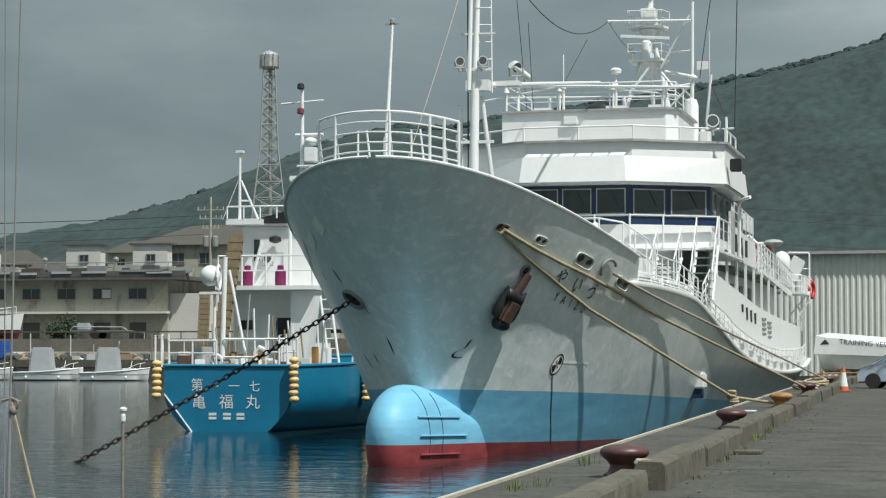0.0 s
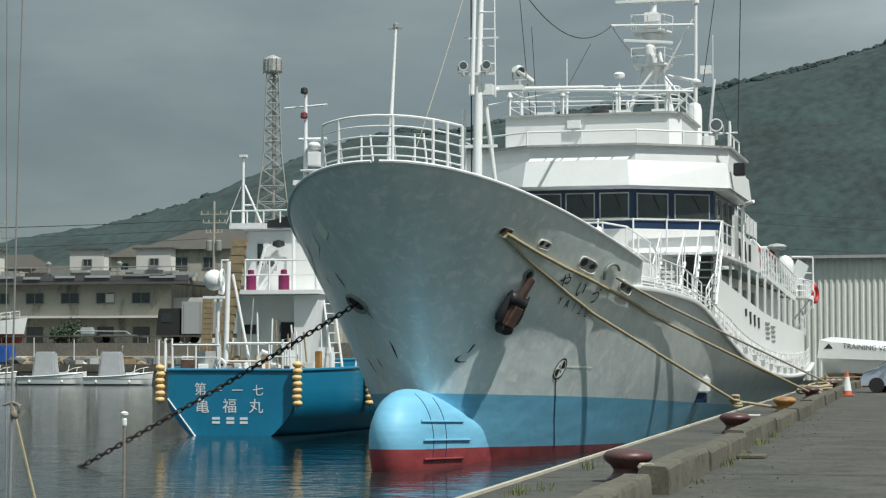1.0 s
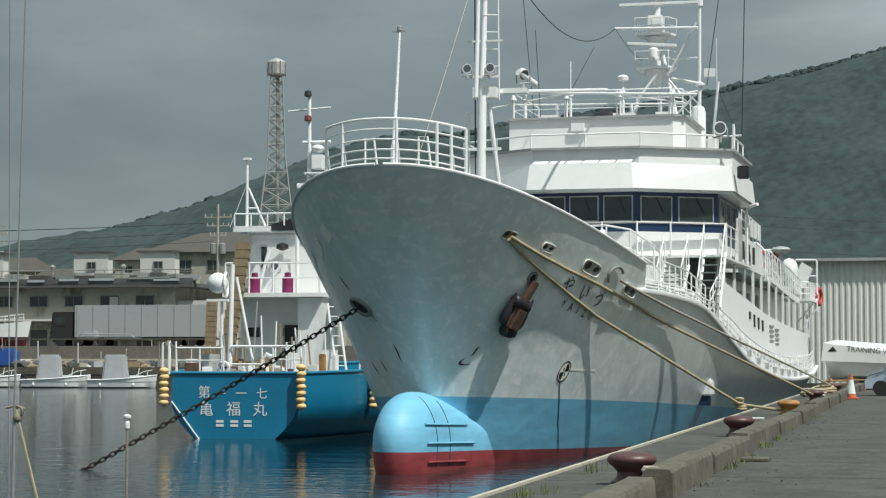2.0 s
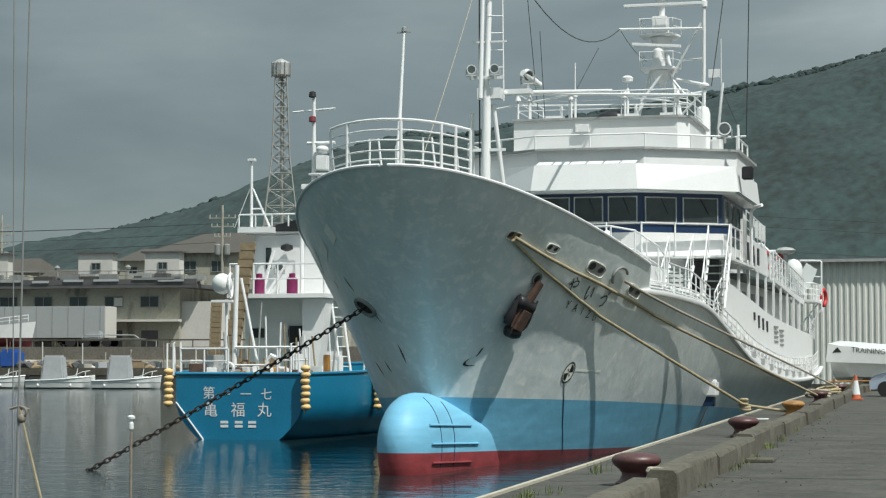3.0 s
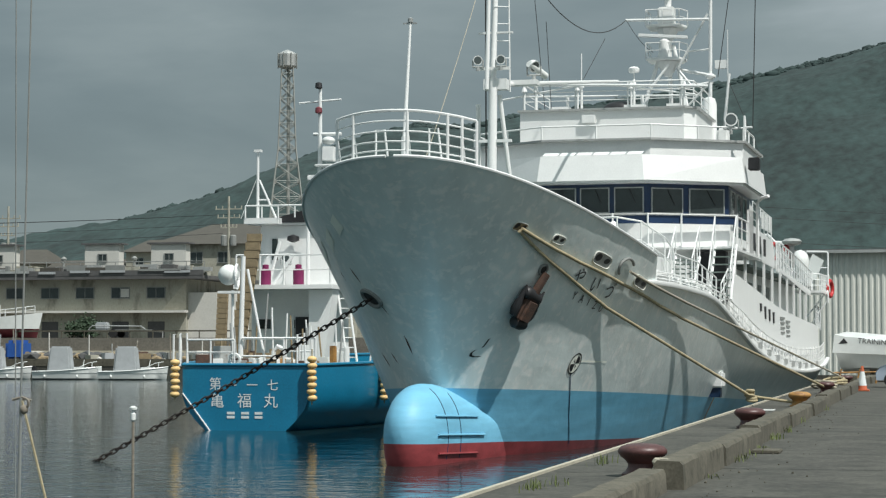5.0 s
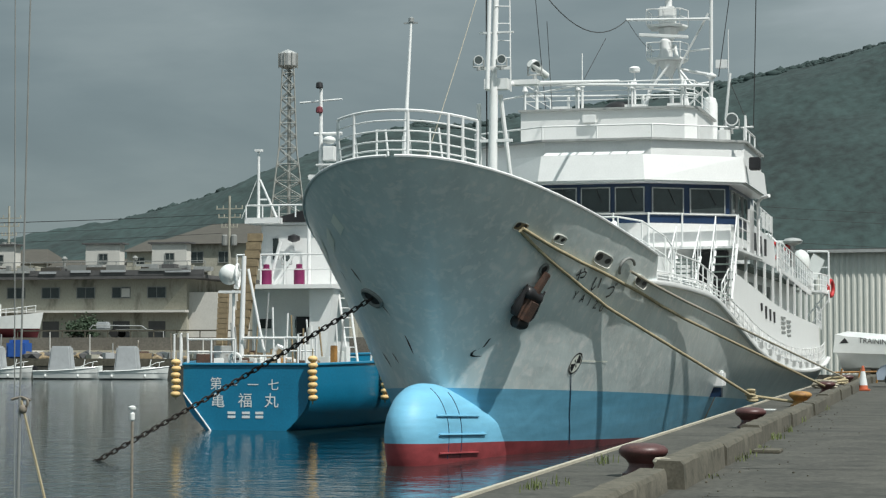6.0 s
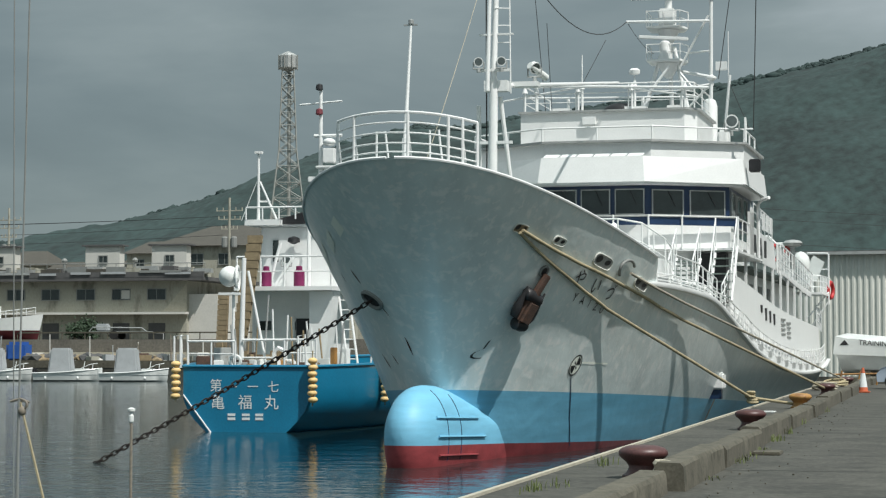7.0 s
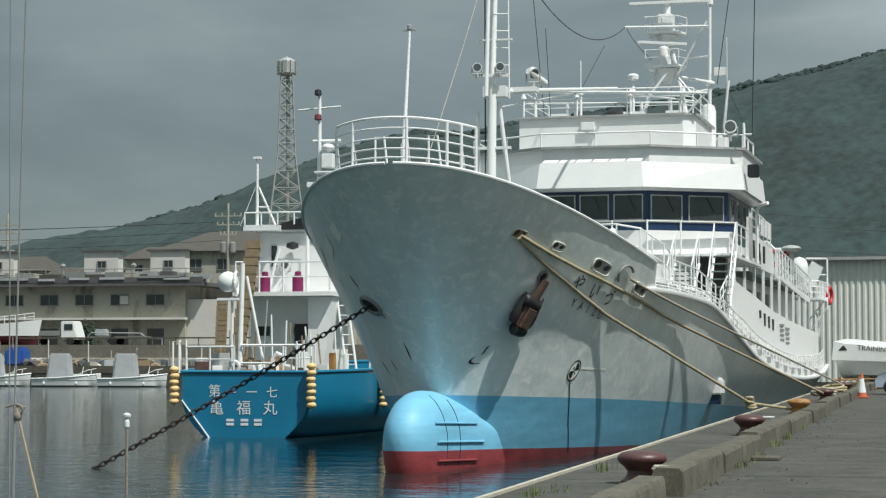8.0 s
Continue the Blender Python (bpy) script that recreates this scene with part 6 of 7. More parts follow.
def blue_half(y, z):
    """Half breadth of the blue boat at y metres from its transom."""
    full = smooth_table([(0, 1.98), (2, 2.55), (5, 3.05), (9, 3.25), (16, 2.8), (22, 1.4), (25, 0.05)], y)
    low = smooth_table([(0, 1.08), (2, 1.75), (5, 2.35), (9, 2.6), (16, 2.0), (22, 0.6), (25, 0.0)], y)
    t = max(0.0, min(1.0, (z + 0.15) / 1.15))
    return low + (full - low) * (1 - (1 - t) ** 1.6)


def blue_shift(y):
    return -0.02 * y


def build_blue_hull():
    bm = bmesh.new()
    ys = [0, 0.02, 1, 2, 3.5, 5, 7, 9, 12, 15, 18, 20, 22, 23.5, 25]
    zs = [-0.6, -0.15, 0.1, 0.35, 0.65, 1.0, 1.4, 1.75, 1.0]
    rows = {}
    for side in (1, -1):
        rows[side] = grid(bm, [[(blue_shift(y) + side * blue_half(y, z), y, z if k < 7 else 1.93 + 0.012 * y) for y in ys] for k, z in enumerate(zs[:8])])
    for k in range(7):
        bm.faces.new((rows[1][k][0], rows[1][k + 1][0], rows[-1][k + 1][0], rows[-1][k][0]))
    bmesh.ops.remove_doubles(bm, verts=bm.verts, dist=0.002)
    part("hull", bm, BLUE_HULL, blue_boat, "teal blue hull with square transom", smooth=0.6)
    bm = bmesh.new()
    for side in (1, -1):
        pipe(bm, [(blue_shift(y) + side * blue_half(y, 2), y, 1.95 + 0.012 * y) for y in ys], 0.05, 6)
    tube(bm, (-1.98, 0, 1.95), (1.98, 0, 1.95), 0.05)
    part("cap_rail", bm, BLUE_HULL, blue_boat)
    bm = bmesh.new()
    grid(bm, [[(blue_shift(y) + k * (blue_half(y, 2) - 0.05), y + 0.05, 1.45) for y in ys] for k in (-1, 1)])
    part("deck", bm, DECK, blue_boat)
    # name on the transom, in strokes where it cannot be read
    for c, x, z, s in (("第", -0.92, 1.24, 0.40), ("一", 0.24, 1.22, 0.36), ("七", 0.88, 1.22, 0.36), ("亀", -0.86, 0.72, 0.46), ("福", 0.0, 0.72, 0.46), ("丸", 0.82, 0.72, 0.46)):
        bm = text_mesh(c, s)
        bmesh.ops.transform(bm, matrix=Matrix.Translation((x - 0.02, -0.012, z)) @ Matrix.Rotation(radians(90), 4, "X"), verts=bm.verts)
        part("transom_letter", bm, LETTER_WHITE, blue_boat, "white painted letter")
    for x in (-0.45, 0.0, 0.42):
        for k in range(2):
            bm = bmesh.new()
            box(bm, x - 0.12, x + 0.12, -0.012, 0.004, 0.36 + 0.12 * k, 0.435 + 0.12 * k)
            part("port_name_bar", bm, LETTER_WHITE, blue_boat)
    bm = bmesh.new()
    box(bm, -0.56, -0.28, -0.012, 0.004, 1.335, 1.365)
    part("transom_stroke", bm, LETTER_WHITE, blue_boat)
    cable("stern_line", (-1.97, -0.03, 1.1), (-1.02, -0.05, -0.1), 0.0, 0.025, LETTER_WHITE, blue_boat)


def float_string(x, y, z_top, n, lab="string of cream floats hung over the side as fenders"):
    e = new("fender_string")
    e.parent = blue_boat
    tagged(e, lab)
    for i in range(n):
        bm = bmesh.new()
        sphere(bm, (x + 0.012 * math.sin(i * 2.3), y, z_top - 0.19 * i), 0.15, 1.0, 1.0, 0.66, 12, 8)
        part("float", bm, CREAM, e, smooth=1.0)
    bm = bmesh.new()
    tube(bm, (x, y, z_top - 0.19 * n), (x, y, z_top + 0.3), 0.02)
    part("float_rope", bm, ROPE, e)


build_blue_hull()
float_string(-2.16, -0.16, 2.02, 6)
float_string(2.12, -0.16, 2.12, 7)
float_string(3.08, 4.4, 1.85, 6)


def build_blue_house():
    H = blue_boat
    bm = bmesh.new()
    box(bm, -2.75, -0.45, 8.5, 12.5, 1.45, 4.45)
    part("deckhouse", bm, WHITE, H, "white deckhouse", bevel=0.04)
    bm = bmesh.new()
    v = [bm.verts.new(p) for p in ((-0.42, 7.6, 1.45), (0.05, 7.6, 1.45), (0.42, 7.6, 4.4), (-0.42, 7.6, 4.4))]
    bm.faces.new(v)
    w = [bm.verts.new((q.co.x, 8.4, q.co.z)) for q in v]
    bm.faces.new(w)
    for i in range(4):
        bm.faces.new((v[i], v[(i + 1) % 4], w[(i + 1) % 4], w[i]))
    part("wing_bulkhead", bm, WHITE, H)
    bm = bmesh.new()
    prism(bm, [(-2.95, 7.2), (0.5, 7.2), (0.5, 12.8), (-2.95, 12.8)], 4.42, 4.56)
    part("upper_deck", bm, WHITE, H, bevel=0.03)
    bm = bmesh.new()
    box(bm, -2.95, 0.15, 10.0, 13, 4.56, 6.72)
    part("wheelhouse", bm, WHITE, H, "white wheelhouse", bevel=0.04)
    bm = bmesh.new()
    box(bm, -3.05, 0.25, 9.85, 13.2, 6.72, 6.8)
    part("wheelhouse_roof", bm, WHITE, H)
    for x0, x1, z0, z1, y, m in ((-2.55, -2.05, 3.1, 3.42, 8.48, GLASS), (-1.62, -1.18, 3.12, 3.4, 8.48, GLASS), (-1.15, -0.35, 1.5, 3.5, 8.47, BLACK), (-2.5, -2.3, 5.5, 6.25, 9.98, GLASS), (-0.55, -0.2, 5.7, 6.2, 9.98, GLASS)):
        bm = bmesh.new()
        box(bm, x0, x1, y - 0.03, y + 0.05, z0, z1)
        part("door" if z1 - z0 > 1.5 else "window", bm, m, H)
    bm = bmesh.new()
    box(bm, -1.72, -1.2, 8.4, 8.5, 1.5, 3.6)
    part("side_door", bm, WHITE, H, bevel=0.03)
    for x in (-2.28, -1.1):
        bm = bmesh.new()
        lathe(bm, [(0.19, 0), (0.19, 0.55), (0.11, 0.6), (0.11, 0.72), (0.02, 0.74)], (x, 8.6, 4.56), 14)
        part("gas_bottle", bm, MAGENTA, H, "magenta cylinder", smooth=0.6)
    searchlight(H, Vector((-1.75, 9.2, 5.55)), Vector((0, -1, -0.2)), 0.16)
    bm = bmesh.new()
    lathe(bm, [(0.06, -0.05), (0.22, 0.02), (0.2, 0.16), (0.03, 0.22)], (-1.65, 9.7, 6.15), 14)
    part("lamp_hood", bm, BLACK, H, smooth=0.7)
    bm = bmesh.new()
    box(bm, -2.3, -0.5, 9.8, 11.5, 6.8, 7.0)
    pts = [(-2.3, 7.0), (-1.3, 7.25), (-0.9, 7.2), (-0.85, 7.0)]
    v0 = [bm.verts.new((x, 10.0, z)) for x, z in pts]
    v1 = [bm.verts.new((x, 11.3, z)) for x, z in pts]
    bm.faces.new(v0), bm.faces.new(v1)
    for i in range(3):
        bm.faces.new((v0[i], v0[i + 1], v1[i + 1], v1[i]))
    part("canvas_top", bm, BLACK, H, "black canvas cover on the roof")
    bm = bmesh.new()
    tube(bm, (-0.8, 10.6, 6.8), (-0.85, 10.6, 7.6), 0.22, 0.2, 12)
    sphere(bm, (-0.95, 10.6, 7.6), 0.26, 1.2, 1, 0.8)
    part("exhaust_stack", bm, BLACK, H, smooth=0.8)
    bm = bmesh.new()
    box(bm, -3.35, -2.1, 9.4, 10.6, 6.75, 6.95)
    part("mast_base", bm, WHITE, H)
    rail_run("roof_rail", H, [(-3.3, 9.4, 6.95), (-1.5, 9.4, 6.95), (-0.6, 9.4, 6.95)], 0.42, 1, 0.025, 0.6)
    bm = bmesh.new()
    tube(bm, (-2.98, 9.8, 6.8), (-2.98, 9.8, 9.3), 0.06, 0.045)
    tube(bm, (-2.93, 9.8, 8.3), (-2.28, 9.8, 6.9), 0.04)
    tube(bm, (-2.95, 9.8, 7.6), (-2.55, 9.8, 7.6), 0.03)
    tube(bm, (-3.0, 9.8, 8.4), (-3.6, 9.8, 6.95), 0.012)
    box(bm, -3.1, -2.85, 9.7, 9.9, 9.28, 9.36)
    part("aft_signal_mast", bm, WHITE, H)
    rail_run("upper_deck_rail", H, [(-2.9, 7.35, 4.56), (-1.2, 7.3, 4.56), (0.42, 7.3, 4.56), (0.42, 11, 4.56)], 1.0, 2, 0.028, 1.1)
    for a, b, r in (((-1.9, 8.3, 4.6), (-1.2, 8.3, 5.6), 0.05), ((-0.95, 9.2, 4.6), (-0.95, 9.2, 6.9), 0.07), ((-1.9, 9.0, 6.1), (-2.3, 9.0, 4.7), 0.06)):
        bm = bmesh.new()
        tube(bm, a, b, r)
        part("vent_pipe", bm, WHITE, H)
    # main mast forward, with radar and yard
    m = new("mast")
    m.parent = H
    tagged(m, "white mast with radar dome, lamps and yards")
    m.location.x = -1.35
    bm = bmesh.new()
    tube(bm, (-0.35, 13, 6.8), (-0.35, 13, 11.9), 0.10, 0.06, 10)
    part("pole", bm, WHITE, m)
    for a, b, r in (((-1.15, 13, 11.35), (0.45, 13, 11.45), 0.035), ((-0.6, 13, 10.2), (0.45, 13, 10.2), 0.06)):
        bm = bmesh.new()
        tube(bm, a, b, r)
        part("yard", bm, WHITE, m)
    for z in (12.0, 11.1, 8.15):
        bm = bmesh.new()
        lathe(bm, [(0.08, 0), (0.14, 0.04), (0.12, 0.2), (0.04, 0.24)], (-0.38, 12.9, z - 0.15), 10)
        part("mast_lamp", bm, BLACK if z != 11.1 else MAROON, m)
    bm = bmesh.new()
    sphere(bm, (0.0, 12.9, 9.95), 0.24, 1, 1, 0.62)
    part("radar_dome", bm, FRP, m, smooth=1.0)
    bm = bmesh.new()
    box(bm, -0.2, 0.25, 12.7, 13.2, 9.2, 9.72)
    box(bm, -0.45, 0.45, 12.6, 13.3, 9.0, 9.08)
    box(bm, -0.75, 0.0, 12.7, 13.1, 8.5, 8.7)
    part("radar_stand", bm, WHITE, m, bevel=0.03)
    for x in (-0.15, 0.3):
        bm = bmesh.new()
        tube(bm, (x * 1.6, 12.9, 6.8), (x, 12.9, 9.0), 0.05)
        part("mast_leg", bm, WHITE, m)


def build_blue_stern_gear():
    H = blue_boat
    # tall post with stay, dome on a stalk, slatted line chutes, rails, gear
    bm = bmesh.new()
    tube(bm, (-1.05, 2.5, 1.4), (-0.95, 2.5, 5.3), 0.085, 0.07, 12)
    tube(bm, (-0.85, 2.6, 4.9), (-0.15, 2.6, 1.5), 0.045)
    pipe(bm, [(-0.95, 2.4, 2.75), (0.75, 2.4, 2.75), (0.95, 2.4, 2.6), (0.95, 2.4, 1.5)], 0.04)
    tube(bm, (-0.95, 2.4, 2.2), (0.3, 2.4, 2.2), 0.03)
    part("stern_post", bm, WHITE, H, "white post with stay and rail")
    bm = bmesh.new()
    pipe(bm, [(0.15, 2.2, 1.5), (0.15, 2.2, 2.35), (0.28, 2.2, 2.5), (0.45, 2.2, 2.42)], 0.075)
    part("gooseneck_vent", bm, WHITE, H, smooth=0.8)
    bm = bmesh.new()
    sphere(bm, (-2.15, 4.5, 4.8), 0.34)
    part("satellite_dome", bm, FRP, H, "white satellite dome on a stalk", smooth=1.0)
    bm = bmesh.new()
    ring(bm, (-1.9, 4.6, 4.75), (1, 0.2, 0), 0.38, 0.05, 18, 6)
    tube(bm, (-2.0, 4.5, 4.3), (-2.0, 4.5, 1.5), 0.05)
    box(bm, -2.45, -1.75, 4.3, 4.9, 4.2, 4.28)
    part("dome_stand", bm, WHITE, H)
    for x0, x1, z0, z1, w in ((-2.65, -1.95, 1.9, 6.1, 0.5), (-3.15, -3.05, 1.6, 4.2, 0.35)):
        ch = new("line_chute")
        ch.parent = H
        tagged(ch, "tall tan slatted line chute")
        bm = bmesh.new()
        grid(bm, [[(x0 - w / 2 + k * w, 6.52, z0 - 0.1), (x1 - w / 2 + k * w, 6.52, z1 + 0.1)] for k in (0, 1)])
        grid(bm, [[(x0 - w / 2 + k * w, 6.55, z0 - 0.1), (x1 - w / 2 + k * w, 6.55, z1 + 0.1)] for k in (0, 1)])
        part("backing", bm, TAN, ch)
        n = 16
        for i in range(n):
            t = i / (n - 1)
            x, z = x0 + (x1 - x0) * t, z0 + (z1 - z0) * t
            bm = bmesh.new()
            box(bm, x - w / 2, x + w / 2, 6.4, 6.5, z - 0.46 * (z1 - z0) / (n - 1), z + 0.46 * (z1 - z0) / (n - 1))
            part("slat", bm, TAN, ch)
    rnd = random.Random(12)
    for x in (-2.35, -2.15, 1.55):
        bm = bmesh.new()
        pipe(bm, [(x, 0.2, 1.9), (x, 0.2, 2.85), (x + 0.2, 0.25, 2.9), (x + 0.22, 0.3, 1.9)], 0.035)
        part("stern_stanchion", bm, WHITE, H)
    rail_run("stern_rail", H, [(-1.9, 0.15, 1.95), (-0.4, 0.15, 1.95)], 0.75, 2, 0.025, 0.75)
    rail_run("stern_rail", H, [(0.9, 0.9, 1.95), (1.9, 0.9, 1.95)], 0.8, 2, 0.03, 0.5)
    bm = bmesh.new()
    ring(bm, (-0.45, 0.3, 2.1), (0, 1, 0), 0.17, 0.05, 16, 6)
    part("tyre_fender", bm, FRP, H, smooth=1.0)
    for i in range(60):
        x, y = rnd.uniform(-1.75, 1.7), rnd.uniform(0.7, 6.5)
        s = rnd.uniform(0.08, 0.24)
        bm = bmesh.new()
        box(bm, x - s, x + s, y - s, y + s, 1.45, 1.75 + rnd.uniform(0.1, 0.9) * (1.0 if abs(x) > 1 else 0.5))
        bmesh.ops.rotate(bm, verts=bm.verts, cent=(x, y, 1.5), matrix=Matrix.Rotation(rnd.uniform(0, 1.5), 3, "Z"))
        part("deck_gear", bm, rnd.choice((WHITE, GREYMETAL, TAN, RUST, FRP, IRON_YELLOW)), H, bevel=0.02)
    for i in range(22):
        x, y = rnd.uniform(-2.6, 2.4), rnd.uniform(2.5, 7.0)
        bm = bmesh.new()
        tube(bm, (x, y, 1.45), (x + rnd.uniform(-0.25, 0.25), y, rnd.uniform(2.6, 4.2)), 0.03)
        part("gear_pole", bm, rnd.choice((WHITE, GREYMETAL, TAN)), H)
    # ladder on the starboard quarter
    for x in (1.25, 1.6):
        bm = bmesh.new()
        tube(bm, (x - 0.4, 8.0, 1.6), (x - 0.9, 8.4, 4.4), 0.04)
        part("ladder_rail", bm, WHITE, H)
    for k in range(8):
        bm = bmesh.new()
        tube(bm, (0.83 - 0.058 * k, 8.04 + 0.05 * k, 1.8 + 0.33 * k), (1.18 - 0.058 * k, 8.04 + 0.05 * k, 1.8 + 0.33 * k), 0.02)
        part("ladder_rung", bm, WHITE, H)


build_blue_house()
build_blue_stern_gear()


def build_chain():
    """The grey ship's port anchor chain, running out to the water link by link."""
    a = SHIP @ hull_point(3.26, 3.56, 0.02, -1)
    b = Vector((-18.05, 41.4, -0.12))
    ch = thing("anchor_chain", pose(*a), "rusty dark anchor chain running from the bow into the water", "chain")
    base = bmesh.new()
    ring(base, (0, 0, 0), (0, 0, 1), 0.048, 0.017, 12, 6)
    for v in base.verts:
        v.co.x += 0.036 if v.co.x > 0 else -0.036
    me = bpy.data.meshes.new("link")
    base.to_mesh(me)
    base.free()
    me.materials.append(CHAIN)
    d = b - a
    n = int(d.length / 0.125)
    for i in range(n):
        t = (i + 0.5) / n
        p = a.lerp(b, t)
        p.z -= 0.06 * 4 * t * (1 - t)
        tan = d.copy()
        tan.z -= 0.06 * 4 * (1 - 2 * t)
        q = tan.to_track_quat("X", "Z").to_matrix().to_4x4()
        o = new("link", me)
        o.parent = ch
        o.matrix_local = Matrix.Translation(p - a) @ q @ Matrix.Rotation(radians(90 * (i % 2) + 20), 4, "X")


build_chain()

# ---- far shore: small boats, building, town, tower ----


def build_skiff(name, m, label, length, cover):
    b = thing(name, m, label, "boat", "small boats across the basin")
    bm = bmesh.new()
    rows = []
    n = 12
    for i in range(n + 1):
        u = i / n
        x = length * (u - 0.5)
        w = 0.95 * (1 - max(0, (u - 0.55) / 0.45) ** 2.2)
        k = 0.62 + 0.35 * u ** 2
        rows.append([(x, -w * 0.96, k - 0.03), (x + 0.1 * u, -w, k), (x, -w * 0.85, 0.1), (x - 0.1, 0, -0.15), (x, w * 0.85, 0.1), (x + 0.1 * u, w, k)])
    grid(bm, rows)
    bm.faces.new([bm.verts.new(p) for p in rows[0][1:]])
    part("hull", bm, FRP, b, smooth=0.8)
    bm = bmesh.new()
    grid(bm, [[(r[1][0], r[1][1] * 0.97, 0.5) for r in rows], [(r[5][0], r[5][1] * 0.97, 0.5) for r in rows]])
    part("deck", bm, COVER, b)
    bm = bmesh.new()
    pipe(bm, [r[1] for r in rows], 0.05, 5), pipe(bm, [r[5] for r in rows], 0.05, 5)
    part("gunwale", bm, FRP, b)
    bm = bmesh.new()
    x0 = -0.35 * length * 0.3
    v = box(bm, x0 - 0.95, x0 + 0.95, -0.6, 0.6, 0.45, 2.5)
    for q in v:
        if q.co.z > 1:
            q.co.x = x0 + (q.co.x - x0) * 0.78
            q.co.y *= 0.8
    part("console_cover", bm, COVER, b, "grey fitted cover over the console", bevel=0.12, smooth=0.7)
    bm = bmesh.new()
    box(bm, -length / 2 - 0.25, -length / 2 + 0.05, -0.2, 0.2, 0.1, 1.0)
    part("outboard_motor", bm, BLACK if cover else FRP, b, bevel=0.06)
    bm = bmesh.new()
    box(bm, length * 0.12, length * 0.3, -0.4, 0.4, 0.5, 0.95)
    tube(bm, (length * 0.2, 0.3, 0.5), (length * 0.24, 0.3, 1.5), 0.03)
    tube(bm, (length * 0.36, 0, 0.5), (length * 0.38, 0, 1.25), 0.03)
    pipe(bm, [(length * 0.2, -0.6, 0.9), (length * 0.35, -0.5, 1.25), (length * 0.45, 0, 1.35)], 0.025)
    part("fore_gear", bm, FRP, b)
    for k in range(2):
        bm = bmesh.new()
        sphere(bm, (length * (0.2 - 0.5 * k), -1.0, 0.25), 0.1, 1, 1, 1.4)
        part("fender", bm, FRP, b, smooth=1.0)
    return b


build_skiff("skiff", pose(-63.9, 143.0, 0, 0, 0, 8), "white open skiff with grey covered console, moored", 5.0, True)
build_skiff("skiff", pose(-58.4, 142.6, 0, 0, 0, 10), "white open skiff with tall grey console cover, moored", 5.0, False)
build_skiff("skiff", pose(-69.6, 143.2, 0, 0, 0, 4), "white open skiff moored beside a blue tarpaulin", 5.0, True)
build_skiff("skiff", pose(-75.0, 143.2, 0, 0, 0, 4), "white open skiff at the end of the row", 5.0, True)
bm = bmesh.new()
box(bm, -72.6, -71.0, 150.2, 152.0, 1.4, 3.0)
tagged(part("tarpaulin", bm, TARP_BLUE, bevel=0.25, smooth=0.8), "blue tarpaulin over a stack on the far quay", "tarpaulin")


def build_land_boat():
    b = thing("boat_on_land", pose(-77.0, 155.8, 3.2, 0, 0, 3), "white boat with maroon bottom standing ashore", "boat")
    bm, bm2 = bmesh.new(), bmesh.new()
    rows, low = [], []
    for i in range(13):
        u = i / 12
        x = -4.0 + 8.5 * u
        w = 1.2 * (1 - max(0, (u - 0.6) / 0.4) ** 2)
        k = 1.5 + 0.6 * u * u
        rows.append([(x + 0.5 * u, -w, k), (x + 0.2 * u, -w * 0.9, 0.75), (x + 0.2 * u, w * 0.9, 0.75), (x + 0.5 * u, w, k)])
        low.append([(x + 0.2 * u, -w * 0.9, 0.75), (x, 0, 0.0), (x + 0.2 * u, w * 0.9, 0.75)])
    grid(bm, rows), grid(bm2, low)
    part("hull", bm, FRP, b, smooth=0.8)
    part("bottom", bm2, MAROON, b, smooth=0.8)
    bm = bmesh.new()
    box(bm, -1.6, 1.0, -0.8, 0.8, 1.3, 2.9)
    part("cabin", bm, FRP, b, bevel=0.12)
    for x in (-1.2, -0.3, 0.5):
        bm = bmesh.new()
        box(bm, x - 0.2, x + 0.25, -0.83, -0.78, 2.2, 2.65)
        part("cabin_window", bm, GLASS, b)
    rail_run("bow_rail", b, [(1.2, -1.1, 1.7), (3.0, -0.8, 1.9), (4.4, -0.2, 2.1)], 0.55, 2, 0.025, 0.8)
    bm = bmesh.new()
    tube(bm, (-0.2, 0, 2.9), (-0.2, 0, 5.2), 0.05)
    part("aerial_mast", bm, FRP, b)


build_land_boat()


def house_window(parent, x0, x1, y, z0, z1, glass=GLASS):
    bm = bmesh.new()
    box(bm, x0, x1, y - 0.02, y + 0.1, z0, z1)
    w = part("window", bm, glass, parent)
    bm = bmesh.new()
    f = 0.07
    box(bm, x0 - f, x1 + f, y - 0.06, y + 0.02, z1, z1 + f), box(bm, x0 - f, x1 + f, y - 0.1, y + 0.02, z0 - f, z0)
    box(bm, x0 - f, x0, y - 0.06, y + 0.02, z0, z1), box(bm, x1, x1 + f, y - 0.06, y + 0.02, z0, z1)
    box(bm, (x0 + x1) / 2 - 0.025, (x0 + x1) / 2 + 0.025, y - 0.05, y, z0, z1)
    part("window_frame", bm, SHUTTER, w)


